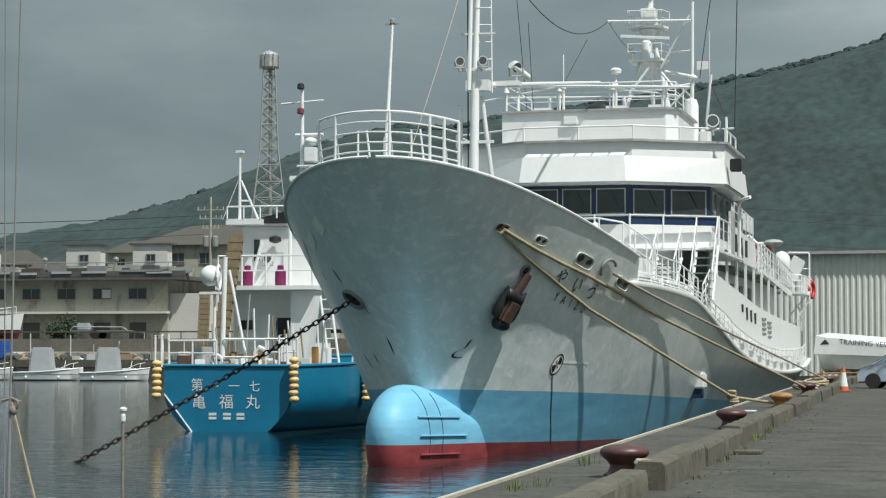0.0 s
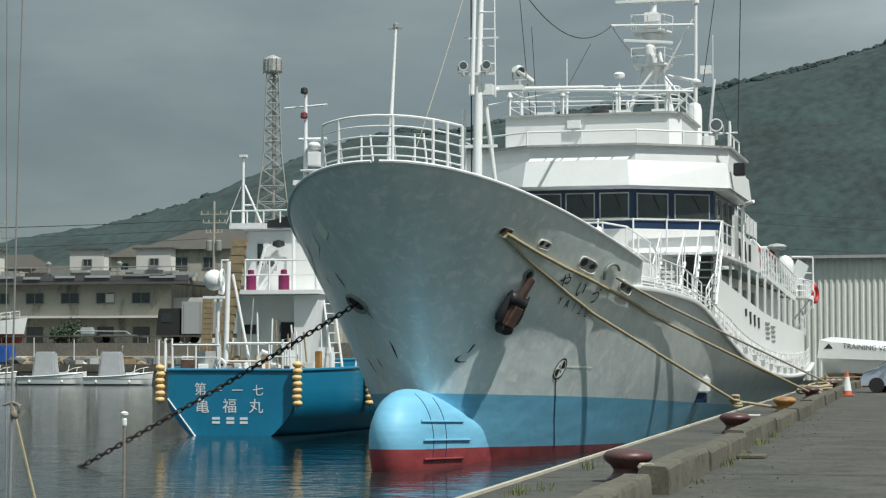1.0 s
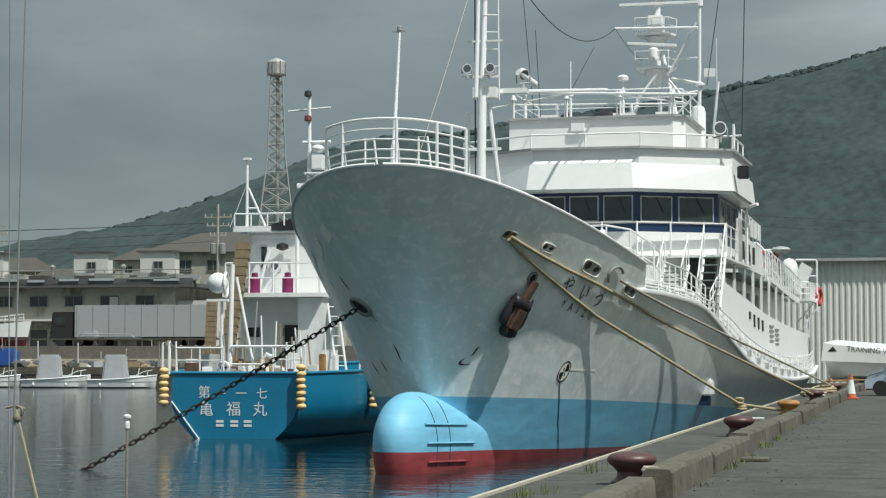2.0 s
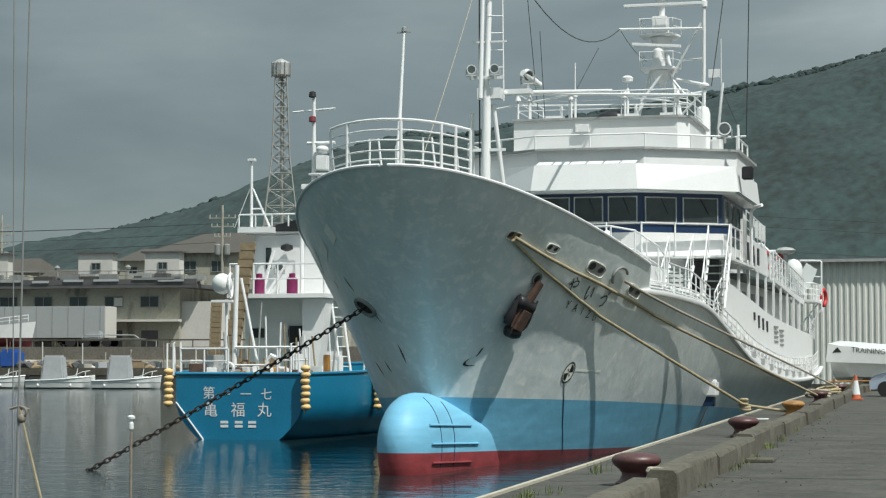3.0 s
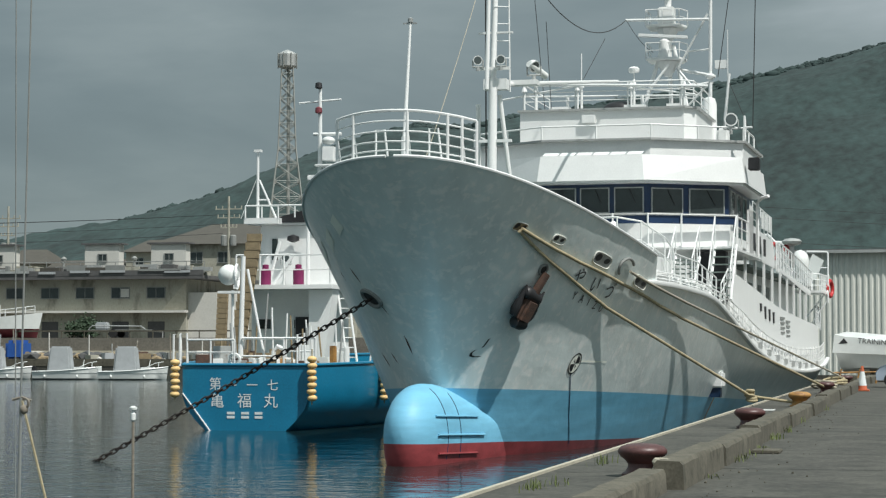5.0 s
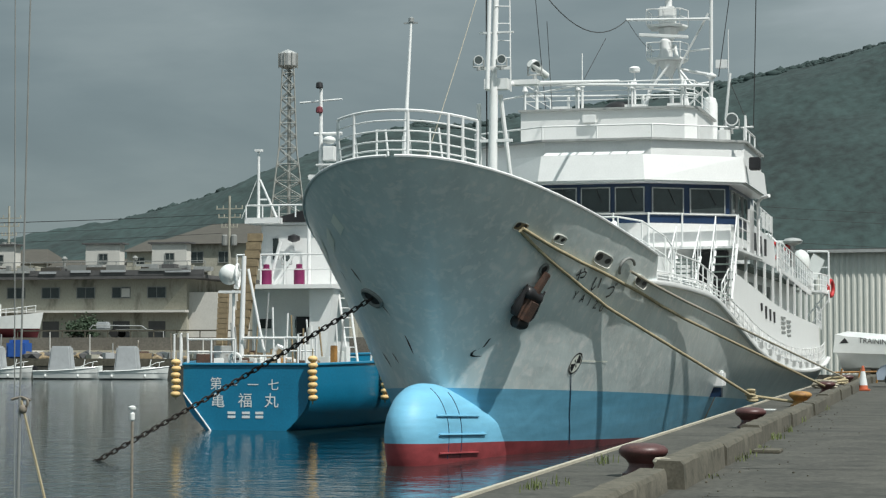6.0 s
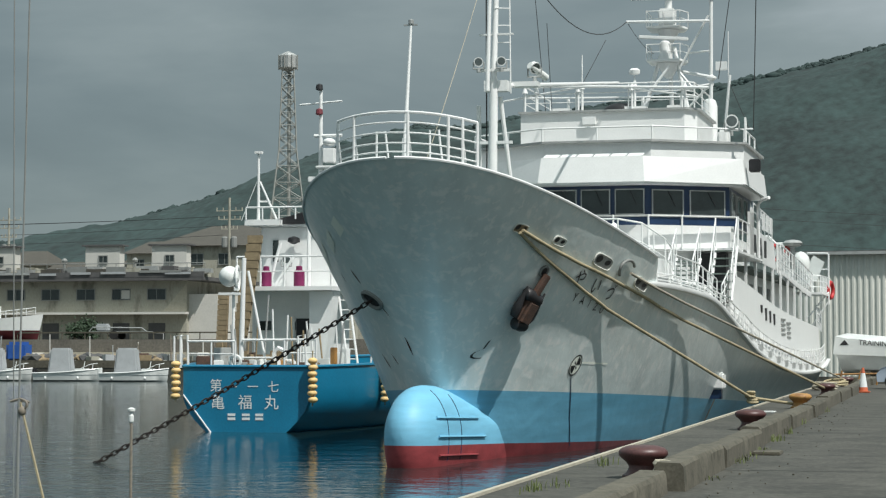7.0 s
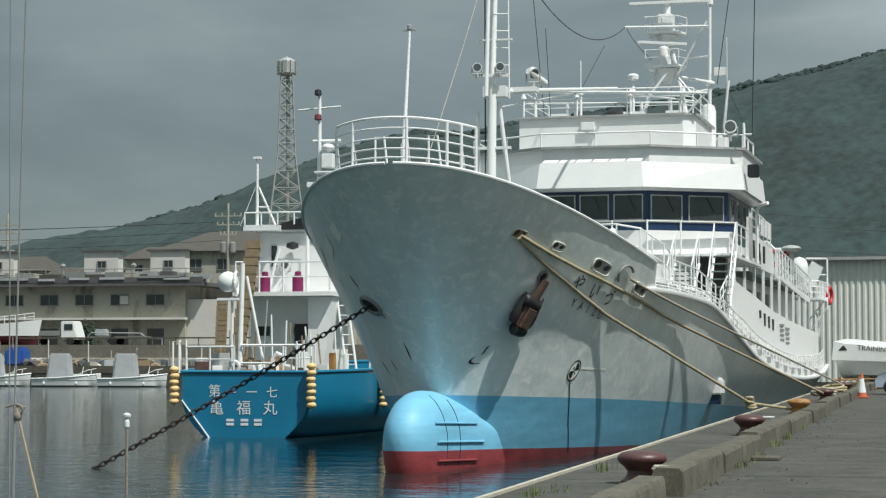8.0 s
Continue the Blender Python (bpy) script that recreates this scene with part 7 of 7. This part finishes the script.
def build_block():
    """Old two-storey harbour building with a flat roof, canopy ledge and stair heads."""
    h = thing("harbour_building", pose(-62.8, 165, 2.55), "old two-storey plastered harbour building with flat dark roof", "building")
    bm = bmesh.new()
    box(bm, -42, 0, 0, 14, 0, 5.75)
    part("wall", bm, WALL, h)
    bm = bmesh.new()
    box(bm, -42.2, 0.2, -0.9, 0.0, 2.85, 3.05)
    part("canopy_ledge", bm, WALL_PALE, h)
    bm = bmesh.new()
    box(bm, -42.6, 1.9, -1.0, 14.6, 5.75, 6.05)
    part("roof_slab", bm, DARKROOF, h)
    bm = bmesh.new()
    box(bm, -42.6, 1.9, -1.02, -0.85, 6.05, 6.5)
    part("parapet", bm, DARKROOF, h)
    for i in range(11):
        x1 = -1.95 - 3.3 * i
        house_window(h, x1 - 1.6, x1, 0.0, 4.15, 5.02)
        bm = bmesh.new()
        d = 1 if i < 4 else 0
        box(bm, x1 - 1.55, x1, -0.03, 0.1, 0.0 if d else 1.1, 2.1)
        part("shutter_door" if d else "window", bm, DARKROOF if d else GLASS, h)
    bm = bmesh.new()
    box(bm, -6.0, -5.25, -0.06, -0.02, 4.2, 4.95)
    part("white_blind", bm, WALL_PALE, h)
    for x0 in (-3.4, -9.6, -19.5, -29.5):
        bm = bmesh.new()
        box(bm, x0 - 0.2, x0 + 3.0, 0.9, 2.0, 6.05, 8.85)
        st = part("stair_head", bm, WALL_PALE, h, "pale rooftop stair house")
        bm = bmesh.new()
        box(bm, x0 - 0.5, x0 + 3.35, 0.7, 2.2, 8.85, 8.98)
        part("stair_head_roof", bm, DARKROOF, st)
        house_window(st, x0 + 1.1, x0 + 1.85, 0.88, 7.45, 7.98)
    rnd = random.Random(4)
    for i in range(30):
        x = rnd.uniform(-26, 0.5)
        bm = bmesh.new()
        w, d, z = rnd.uniform(0.2, 1.2), rnd.uniform(0.2, 0.6), rnd.uniform(0.25, 1.0)
        box(bm, x, x + w, -0.2 + rnd.random() * 2, 0.4 + d + 2, 6.05, 6.05 + z)
        part("roof_clutter", bm, rnd.choice((WALL, GREYMETAL, DARKROOF, WALL_PALE)), h)
    for i in range(70):
        x = rnd.uniform(-27, 1.0)
        bm = bmesh.new()
        w, z = rnd.uniform(0.3, 2.4), rnd.uniform(0.08, 0.55)
        y = rnd.uniform(-0.8, 2.4)
        box(bm, x, x + w, y, y + rnd.uniform(0.2, 0.8), 6.4, 6.5 + z)
        part("roof_clutter", bm, rnd.choice((DARKROOF, SHUTTER, TILE, GREYMETAL, WALL)), h)
    rail_run("roof_rail", h, [(-26, 0.4, 6.3), (-10, 0.4, 6.3), (1.5, 0.4, 6.3)], 1.0, 2, 0.03, 1.6, material=SHUTTER)
    for x in (-5.8, -2.3, -12.5):
        bm = bmesh.new()
        tube(bm, (x, 2.5, 6.05), (x, 2.5, 7.4), 0.12)
        lathe(bm, [(0.22, 0), (0.28, 0.2), (0.1, 0.4)], (x, 2.5, 7.5), 10)
        part("roof_vent", bm, SHUTTER, h)
    # sunlit triangle under the eave, drawn as a cream face on the wall
    bm = bmesh.new()
    v = [bm.verts.new(q) for q in ((-2.2, -0.012, 3.1), (0.0, -0.012, 3.1), (0.0, -0.012, 5.6), (-0.3, -0.012, 5.2))]
    bm.faces.new(v)
    part("plaster_patch", bm, EDGE, h, "patch of sunlight drawn on the wall in cream")
    for i in range(9):
        bm = bmesh.new()
        x = -26 + 3.1 * i + rnd.uniform(-0.8, 0.8)
        box(bm, x, x + rnd.uniform(1.5, 4.0), -1.12, -1.04, 6.3, 6.5, Matrix.Translation((0, 0, rnd.uniform(-0.3, 0.2))))
        part("roof_sheet", bm, rnd.choice((GREYMETAL, COVER, SHUTTER, WALL_PALE)), h)
    # lean-to and stacked gear at the end of the block
    bm = bmesh.new()
    box(bm, 0.0, 2.6, 0.5, 9, 0, 4.6)
    part("annex", bm, WALL_PALE, h)


build_block()


def gable_house(x, y, w, d, wall_h, roof_h, wall_mat, label):
    wall_h += max(0, y - 190) * 0.055
    h = thing("town_house", pose(x, y, 3.2), label, "house", "houses behind the harbour")
    bm = bmesh.new()
    box(bm, 0, w, 0, d, 0, wall_h)
    part("wall", bm, wall_mat, h)
    bm = bmesh.new()
    e = 0.5
    a = [bm.verts.new(p) for p in ((-e, -e, wall_h - 0.1), (w + e, -e, wall_h - 0.1), (w + e, d + e, wall_h - 0.1), (-e, d + e, wall_h - 0.1))]
    r = [bm.verts.new((w * 0.22, d / 2, wall_h + roof_h)), bm.verts.new((w * 0.78, d / 2, wall_h + roof_h))]
    bm.faces.new((a[0], a[1], r[1], r[0])), bm.faces.new((a[2], a[3], r[0], r[1]))
    bm.faces.new((a[1], a[2], r[1])), bm.faces.new((a[3], a[0], r[0])), bm.faces.new(a[::-1])
    part("roof", bm, TILE, h)
    n = max(1, int(w / 2.6))
    for i in range(n):
        house_window(h, (i + 0.5) * w / n - 0.6, (i + 0.5) * w / n + 0.6, 0, wall_h - 1.9, wall_h - 0.9)


def build_town():
    rnd = random.Random(31)
    gable_house(-74.0, 186, 17, 12, 9.3, 2.2, WALL, "large old house with a broad grey-brown tiled roof")
    for i in range(22):
        x = -125 + 3.6 * i + rnd.uniform(-1, 1)
        y = 195 + rnd.uniform(0, 70)
        gable_house(x - 20 * (y - 195) / 70, y, rnd.uniform(5, 8.5), rnd.uniform(5, 8), rnd.uniform(6.0, 8.6), rnd.uniform(1.2, 2.0), rnd.choice((WALL, WALL_PALE, WALL)), rnd.choice(("grey tiled house in the harbour town", "plain plastered house in the harbour town")))


build_town()


def build_tower():
    """Lattice siren tower with an octagonal lookout drum."""
    t = thing("lattice_tower", pose(-74.9, 230, 2.55, 0, 0, 18), "tall grey steel lattice tower with a drum cage on top", "tower")
    half = lambda z: lerp_table([(0, 3.6), (17.5, 1.75), (23.4, 1.05), (34.5, 0.62)], z)
    levels = [0, 3.5, 6.8, 10, 13, 15.5, 17.6, 19.5, 21.5, 23.4, 24.9, 26.4, 27.9, 29.4, 30.9, 32.4, 33.4]
    cs = ((1, 1), (1, -1), (-1, -1), (-1, 1))
    for cx, cy in cs:
        bm = bmesh.new()
        pipe(bm, [(cx * half(z), cy * half(z), z) for z in levels], 0.09, 5)
        part("leg", bm, STEEL_TOWER, t)
    for (ax, ay), (bx, by) in zip(cs, cs[1:] + cs[:1]):
        for z0, z1 in zip(levels, levels[1:]):
            bm = bmesh.new()
            h0, h1 = half(z0), half(z1)
            tube(bm, (ax * h0, ay * h0, z0), (bx * h1, by * h1, z1), 0.05, seg=4)
            tube(bm, (bx * h0, by * h0, z0), (ax * h1, ay * h1, z1), 0.05, seg=4)
            tube(bm, (ax * h1, ay * h1, z1), (bx * h1, by * h1, z1), 0.05, seg=4)
            part("bracing", bm, STEEL_TOWER, t)
    bm = bmesh.new()
    tube(bm, (0.15, 0, 0), (0.15, 0, 33.4), 0.22, seg=8)
    part("cable_riser", bm, STEEL_TOWER, t)
    bm = bmesh.new()
    lathe(bm, [(0.7, 33.0), (1.12, 33.2), (1.18, 33.3), (1.18, 34.7), (1.05, 34.8), (0.9, 34.95), (0.3, 35.2), (0.05, 35.3)], seg=8)
    part("drum", bm, GREYMETAL, t, "weathered grey drum")
    bm = bmesh.new()
    for i in range(8):
        a = 2 * math.pi * (i + 0.5) / 8
        tube(bm, (1.2 * math.cos(a), 1.2 * math.sin(a), 33.1), (1.2 * math.cos(a), 1.2 * math.sin(a), 34.8), 0.06, seg=4)
    part("drum_ribs", bm, STEEL_TOWER, t)


build_tower()


def build_poles():
    p = thing("utility_pole", pose(-63.6, 178, 3.2), "concrete utility pole with crossarms and transformers", "utility pole")
    bm = bmesh.new()
    tube(bm, (0, 0, 0), (0, 0, 13.2), 0.17, 0.1, 10)
    part("shaft", bm, WALL, p)
    for z, w in ((12.0, 1.3), (11.2, 1.1), (10.3, 0.8)):
        bm = bmesh.new()
        box(bm, -w, w, -0.05, 0.05, z - 0.05, z + 0.05)
        for k in (-1, -0.5, 0.5, 1):
            tube(bm, (k * w * 0.95, 0, z), (k * w * 0.95, 0, z + 0.3), 0.06)
        part("crossarm", bm, WALL, p)
    for x in (-0.45, 0.45):
        bm = bmesh.new()
        lathe(bm, [(0.28, 0), (0.3, 0.1), (0.3, 0.9), (0.2, 1.0)], (x, 0, 8.6), 10)
        part("transformer", bm, SHUTTER, p)
    copy_thing(p, pose(-89.6, 186, 3.2))
    copy_thing(p, pose(41.5, 206, QUAY_Z))
    for z0, z1 in ((12.2, 12.8), (12.2, 12.9), (11.3, 11.6), (10.4, 10.6)):
        w = cable("power_line", (-63.6 + (z0 - 11), 178, z0 + 2.55), (-130, 190, z1 + 2.55), 0.5, 0.02, CABLE, None, 20)
        tagged(w, "black overhead power line across the town", "power line", "power lines")
    for z0, z1 in ((16, 15.2), (15, 14.1), (12.6, 11.9)):
        w = cable("power_line", (-40, 200, z0 + 2.0), (41.5, 206, z1 - 2.0), 0.5, 0.02, CABLE, None, 20)
        tagged(w, "black overhead power line across the hillside", "power line", "power lines")


build_poles()


def leafy(name, c, r, n, seed, label, cat):
    rnd = random.Random(seed)
    t = thing(name, pose(*c), label, cat)
    bm = bmesh.new()
    tube(bm, (0, 0, 0), (0.1, 0, r * 0.8), 0.12, 0.05)
    for k in range(4):
        a = k * 1.7
        tube(bm, (0.05, 0, r * 0.4), (r * 0.5 * math.cos(a), r * 0.5 * math.sin(a), r * 1.0), 0.06, 0.02)
    part("trunk", bm, BROWN_POLE, t)
    bm = bmesh.new()
    for i in range(n):
        d = Vector((rnd.gauss(0, 0.5), rnd.gauss(0, 0.45), rnd.gauss(0.9, 0.38))) * r
        a = Vector((rnd.uniform(-1, 1), rnd.uniform(-1, 1), rnd.uniform(-1, 1))).normalized() * 0.14
        b = a.orthogonal().normalized() * 0.08
        bm.faces.new([bm.verts.new(d + q) for q in (-a, b, a, -b)])
    part("crown", bm, LEAF, t)


leafy("shrub", (-70.9, 162.6, 3.2), 1.0, 900, 1, "dark green shrub beside the far road", "shrub")
leafy("shrub", (-72.2, 162.8, 3.2), 0.8, 400, 2, "small green shrub beside the far road", "shrub")


def build_far_trailer():
    c = thing("flat_trailer", pose(-65.3, 156.8, 3.2), "grey flat boat trailer parked along the far road", "trailer")
    bm = bmesh.new()
    box(bm, -2.6, 2.4, -0.8, 0.8, 0.5, 0.68)
    part("bed", bm, SHUTTER, c, bevel=0.03)
    bm = bmesh.new()
    pipe(bm, [(-2.6, -0.75, 0.68), (-2.3, -0.75, 1.0), (2.0, -0.75, 0.95), (2.4, -0.75, 0.68)], 0.05)
    part("side_rail", bm, GREYMETAL, c)
    bm = bmesh.new()
    pipe(bm, [(2.4, 0, 0.58), (3.6, 0, 0.5), (3.6, 0, 0.0)], 0.06)
    part("drawbar", bm, GREYMETAL, c)
    for y in (-0.85, 0.85):
        bm = bmesh.new()
        lathe(bm, [(0.18, -0.1), (0.36, -0.1), (0.36, 0.1), (0.18, 0.1)], seg=16, m=Matrix.Translation((-0.4, y, 0.36)) @ Matrix.Rotation(radians(90), 4, "X"))
        part("wheel", bm, RUBBER, c)
    bm = bmesh.new()
    box(bm, -2.2, -1.2, -0.4, 0.4, 0.68, 1.3)
    part("load", bm, COVER, c, bevel=0.1)


build_far_trailer()


def build_quay_clutter():
    """Posts, nets and boxes along the far quay."""
    rnd = random.Random(77)
    for i in range(46):
        x, y = rnd.uniform(-80, -52), rnd.uniform(150.3, 154.2)
        s = rnd.uniform(0.2, 0.55)
        bm = bmesh.new()
        box(bm, x - s * 1.4, x + s * 1.4, y - s, y + s, 1.4, 1.4 + s * rnd.uniform(0.8, 1.8))
        bmesh.ops.rotate(bm, verts=bm.verts, cent=(x, y, 1.4), matrix=Matrix.Rotation(rnd.uniform(0, 3), 3, "Z"))
        tagged(part("fish_crate", bm, rnd.choice((COVER, FRP, TAN, WALL, WALL_PALE, RUST, SHUTTER)), bevel=0.03), "stacked crates and gear on the far quay", "crate", "gear on the far quay")
    for i in range(16):
        x, y = rnd.uniform(-80, -52), rnd.uniform(149.8, 151.5)
        bm = bmesh.new()
        tube(bm, (x, y, 1.35), (x + rnd.uniform(-0.2, 0.2), y, 1.4 + rnd.uniform(1.0, 2.6)), 0.05)
        tagged(part("quay_post", bm, rnd.choice((WALL_PALE, BROWN_POLE, GREYMETAL))), "thin mooring post on the far quay", "post", "posts on the far quay")
    g = thing("guard_rail", pose(-80, 155.4, 3.2), "low steel guard rail along the far road", "guard rail")
    for i in range(15):
        bm = bmesh.new()
        tube(bm, (2.0 * i, 0, 0), (2.0 * i, 0, 0.62), 0.05)
        part("post", bm, KERB, g)
    bm = bmesh.new()
    box(bm, 0, 28, -0.05, 0.0, 0.5, 0.62)
    part("beam", bm, KERB, g)


build_quay_clutter()


def build_net_heaps():
    """Loose heaps of nets, ropes and stones along the foot of the far quay wall."""
    for seed, material, label, low, high in ((61, TAN, "tan fishing nets heaped along the far quay", 0.15, 0.5), (62, DARKROOF, "dark nets and tyres heaped along the far quay", 0.2, 0.6),
                                             (63, WALL_PALE, "pale floats and buckets along the far quay", 0.08, 0.25)):
        rnd = random.Random(seed)
        bm = bmesh.new()
        for i in range(110):
            x, y, r = rnd.uniform(-84, -50), rnd.uniform(150.2, 154.8), rnd.uniform(low, high)
            q = bmesh.ops.create_icosphere(bm, subdivisions=1, radius=r)
            for v in q["verts"]:
                v.co *= rnd.uniform(0.7, 1.2)
                v.co = Vector((x + v.co.x * 1.7, y + v.co.y, 1.4 + r * 0.5 + v.co.z * 0.75))
        tagged(part("net_heap", bm, material), label, "fishing nets", kind="stuff")
    bm = bmesh.new()
    box(bm, -90, -48, 154.6, 155.0, 1.4, 2.15)
    tagged(part("quay_ledge", bm, EDGE, bevel=0.05), "worn cream concrete ledge at the foot of the far wall", "ledge", kind="structure")
    bm = bmesh.new()
    box(bm, -90, -48, 149.46, 149.62, 0.9, 1.52)
    tagged(part("quay_coping", bm, KERB, bevel=0.04), "stained concrete coping of the far quay", "coping", kind="structure")


build_net_heaps()

# ---- traffic on the far road, and the poles of a boat moored close by ----
ROAD_Z = 3.2


def build_lorry():
    t = thing("box_lorry", pose(-55, 161.0, ROAD_Z), "long grey box lorry with dark cab", "lorry")
    bm = bmesh.new()
    box(bm, 2.3, 14.5, -1.22, 1.22, 0.75, 3.45)
    body = part("cargo_box", bm, TRUCK_BOX, t, bevel=0.04)
    for i in range(9):
        bm = bmesh.new()
        box(bm, 2.5 + 1.45 * i, 2.54 + 1.45 * i, -1.245, -1.22, 0.8, 3.4)
        part("panel_rib", bm, SHUTTER, body)
    bm = bmesh.new()
    box(bm, 14.5, 14.58, -1.2, 1.2, 0.8, 3.4)
    part("rear_door", bm, WALL_PALE, t)
    bm = bmesh.new()
    v = box(bm, 0.0, 2.1, -1.15, 1.15, 0.55, 2.9)
    for q in v:
        if q.co.x < 0.5 and q.co.z > 2:
            q.co.x += 0.25
    part("cab", bm, RUBBER, t, "dark cab", bevel=0.08)
    bm = bmesh.new()
    box(bm, 0.5, 1.4, -1.18, 1.18, 1.75, 2.5)
    part("cab_window", bm, GLASS, t)
    bm = bmesh.new()
    box(bm, 1.5, 14.4, -0.5, 0.5, 0.5, 0.78)
    box(bm, 3.6, 8.5, -1.15, -1.1, 0.45, 0.8)
    part("chassis", bm, RUBBER, t)
    for x in (1.0, 2.6, 11.4, 12.7):
        for y in (-1.0, 1.0):
            bm = bmesh.new()
            lathe(bm, [(0.3, -0.14), (0.48, -0.14), (0.48, 0.14), (0.3, 0.14)], seg=18, m=Matrix.Translation((x, y, 0.48)) @ Matrix.Rotation(radians(90), 4, "X"))
            part("wheel", bm, RUBBER, t)
    return t


def build_small_truck():
    t = thing("light_truck", pose(-85, 159.0, ROAD_Z), "small white cab truck with a dark load bed", "truck")
    bm = bmesh.new()
    v = box(bm, -1.6, 0.0, -0.85, 0.85, 0.45, 2.0)
    for q in v:
        if q.co.x > -0.5 and q.co.z > 1:
            q.co.x -= 0.45
    part("cab", bm, FRP, t, bevel=0.08)
    bm = bmesh.new()
    box(bm, -1.25, -0.5, -0.88, 0.88, 1.25, 1.75)
    part("cab_window", bm, GLASS, t)
    bm = bmesh.new()
    box(bm, -4.7, -1.7, -0.9, 0.9, 0.75, 1.2)
    part("load_box", bm, SHUTTER, t, "dark covered load bed", bevel=0.04)
    for x in (-0.75, -3.8):
        for y in (-0.75, 0.75):
            bm = bmesh.new()
            lathe(bm, [(0.2, -0.1), (0.33, -0.1), (0.33, 0.1), (0.2, 0.1)], seg=16, m=Matrix.Translation((x, y, 0.33)) @ Matrix.Rotation(radians(90), 4, "X"))
            part("wheel", bm, RUBBER, t)
    return t


lorry = build_lorry()
light_truck = build_small_truck()


def build_near_poles():
    p = thing("boat_pole", pose(-10.53, 26, 0), "slim pole with a white cap standing in the water", "pole")
    bm = bmesh.new()
    tube(bm, (0, 0, -1.0), (0, 0, 1.5), 0.022, 0.02, 8)
    part("shaft", bm, BROWN_POLE, p)
    bm = bmesh.new()
    lathe(bm, [(0.02, 1.48), (0.036, 1.5), (0.036, 1.58), (0.02, 1.6), (0.018, 1.63), (0.052, 1.64), (0.055, 1.67), (0.02, 1.69)], seg=14)
    part("cap", bm, FRP, p, "white plastic cap", smooth=0.6)
    m = thing("boat_mast", pose(-12.17, 26, 0), "weathered boat mast with stay and knotted rope", "mast")
    bm = bmesh.new()
    tube(bm, (-0.05, 0, -1.0), (-0.02, 0, 1.8), 0.03, 0.02, 8)
    tube(bm, (-0.02, 0, 1.8), (0.09, 0, 7.9), 0.016, 0.012, 6)
    part("spar", bm, SHUTTER, m)
    bm = bmesh.new()
    tube(bm, (0.0, 0, 1.75), (0.42, 0, 0.2), 0.018, 0.02, 6)
    tube(bm, (0.42, 0, 0.2), (0.6, 0, -0.8), 0.018, 0.02, 6)
    part("rope_stay", bm, ROPE, m)
    bm = bmesh.new()
    sphere(bm, (0.03, 0, 1.63), 0.06, 1.0, 0.8, 1.1)
    ring(bm, (0.05, 0, 1.72), (0.3, 1, 0), 0.06, 0.02, 14, 6)
    pipe(bm, [(-0.15, 0, 1.76), (0.0, 0, 1.8), (0.14, 0, 1.75)], 0.018)
    part("knot", bm, BROWN_POLE, m, smooth=1.0)
    bm = bmesh.new()
    tube(bm, (-0.22, 0.3, -1.0), (-0.3, 0.3, 8.2), 0.009, 0.009, 5)
    part("thin_stay", bm, SHUTTER, m)
    return p, m


boat_pole, boat_mast = build_near_poles()


def motions():
    """The lorry drives to the left, the small truck to the right, and the moored boat's poles drift."""
    walk(lorry, [(t, pose(-64.2 - 9.9 * (t - 1.2), 161.0, ROAD_Z)) for t in (0.0, 4.0, 8.0)])
    walk(light_truck, [(t, pose(-69.7 - 12.6 * (8.0 - t), 159.0, ROAD_Z)) for t in (0.0, 2.0, 4.0, 6.0, 8.0)])
    drift = [(0.0, 0.0), (0.5, -0.012), (1.0, -0.030), (1.5, -0.042), (3.0, -0.055), (3.5, -0.066), (4.0, -0.082), (4.5, -0.10),
             (6.0, -0.145), (6.5, -0.145), (7.0, -0.158), (7.5, -0.178), (8.0, -0.20)]
    walk(boat_pole, [(t, pose(-10.53 + d, 26, 0)) for t, d in drift])
    walk(boat_mast, [(t, pose(-12.17 + d, 26, 0)) for t, d in drift])


motions()
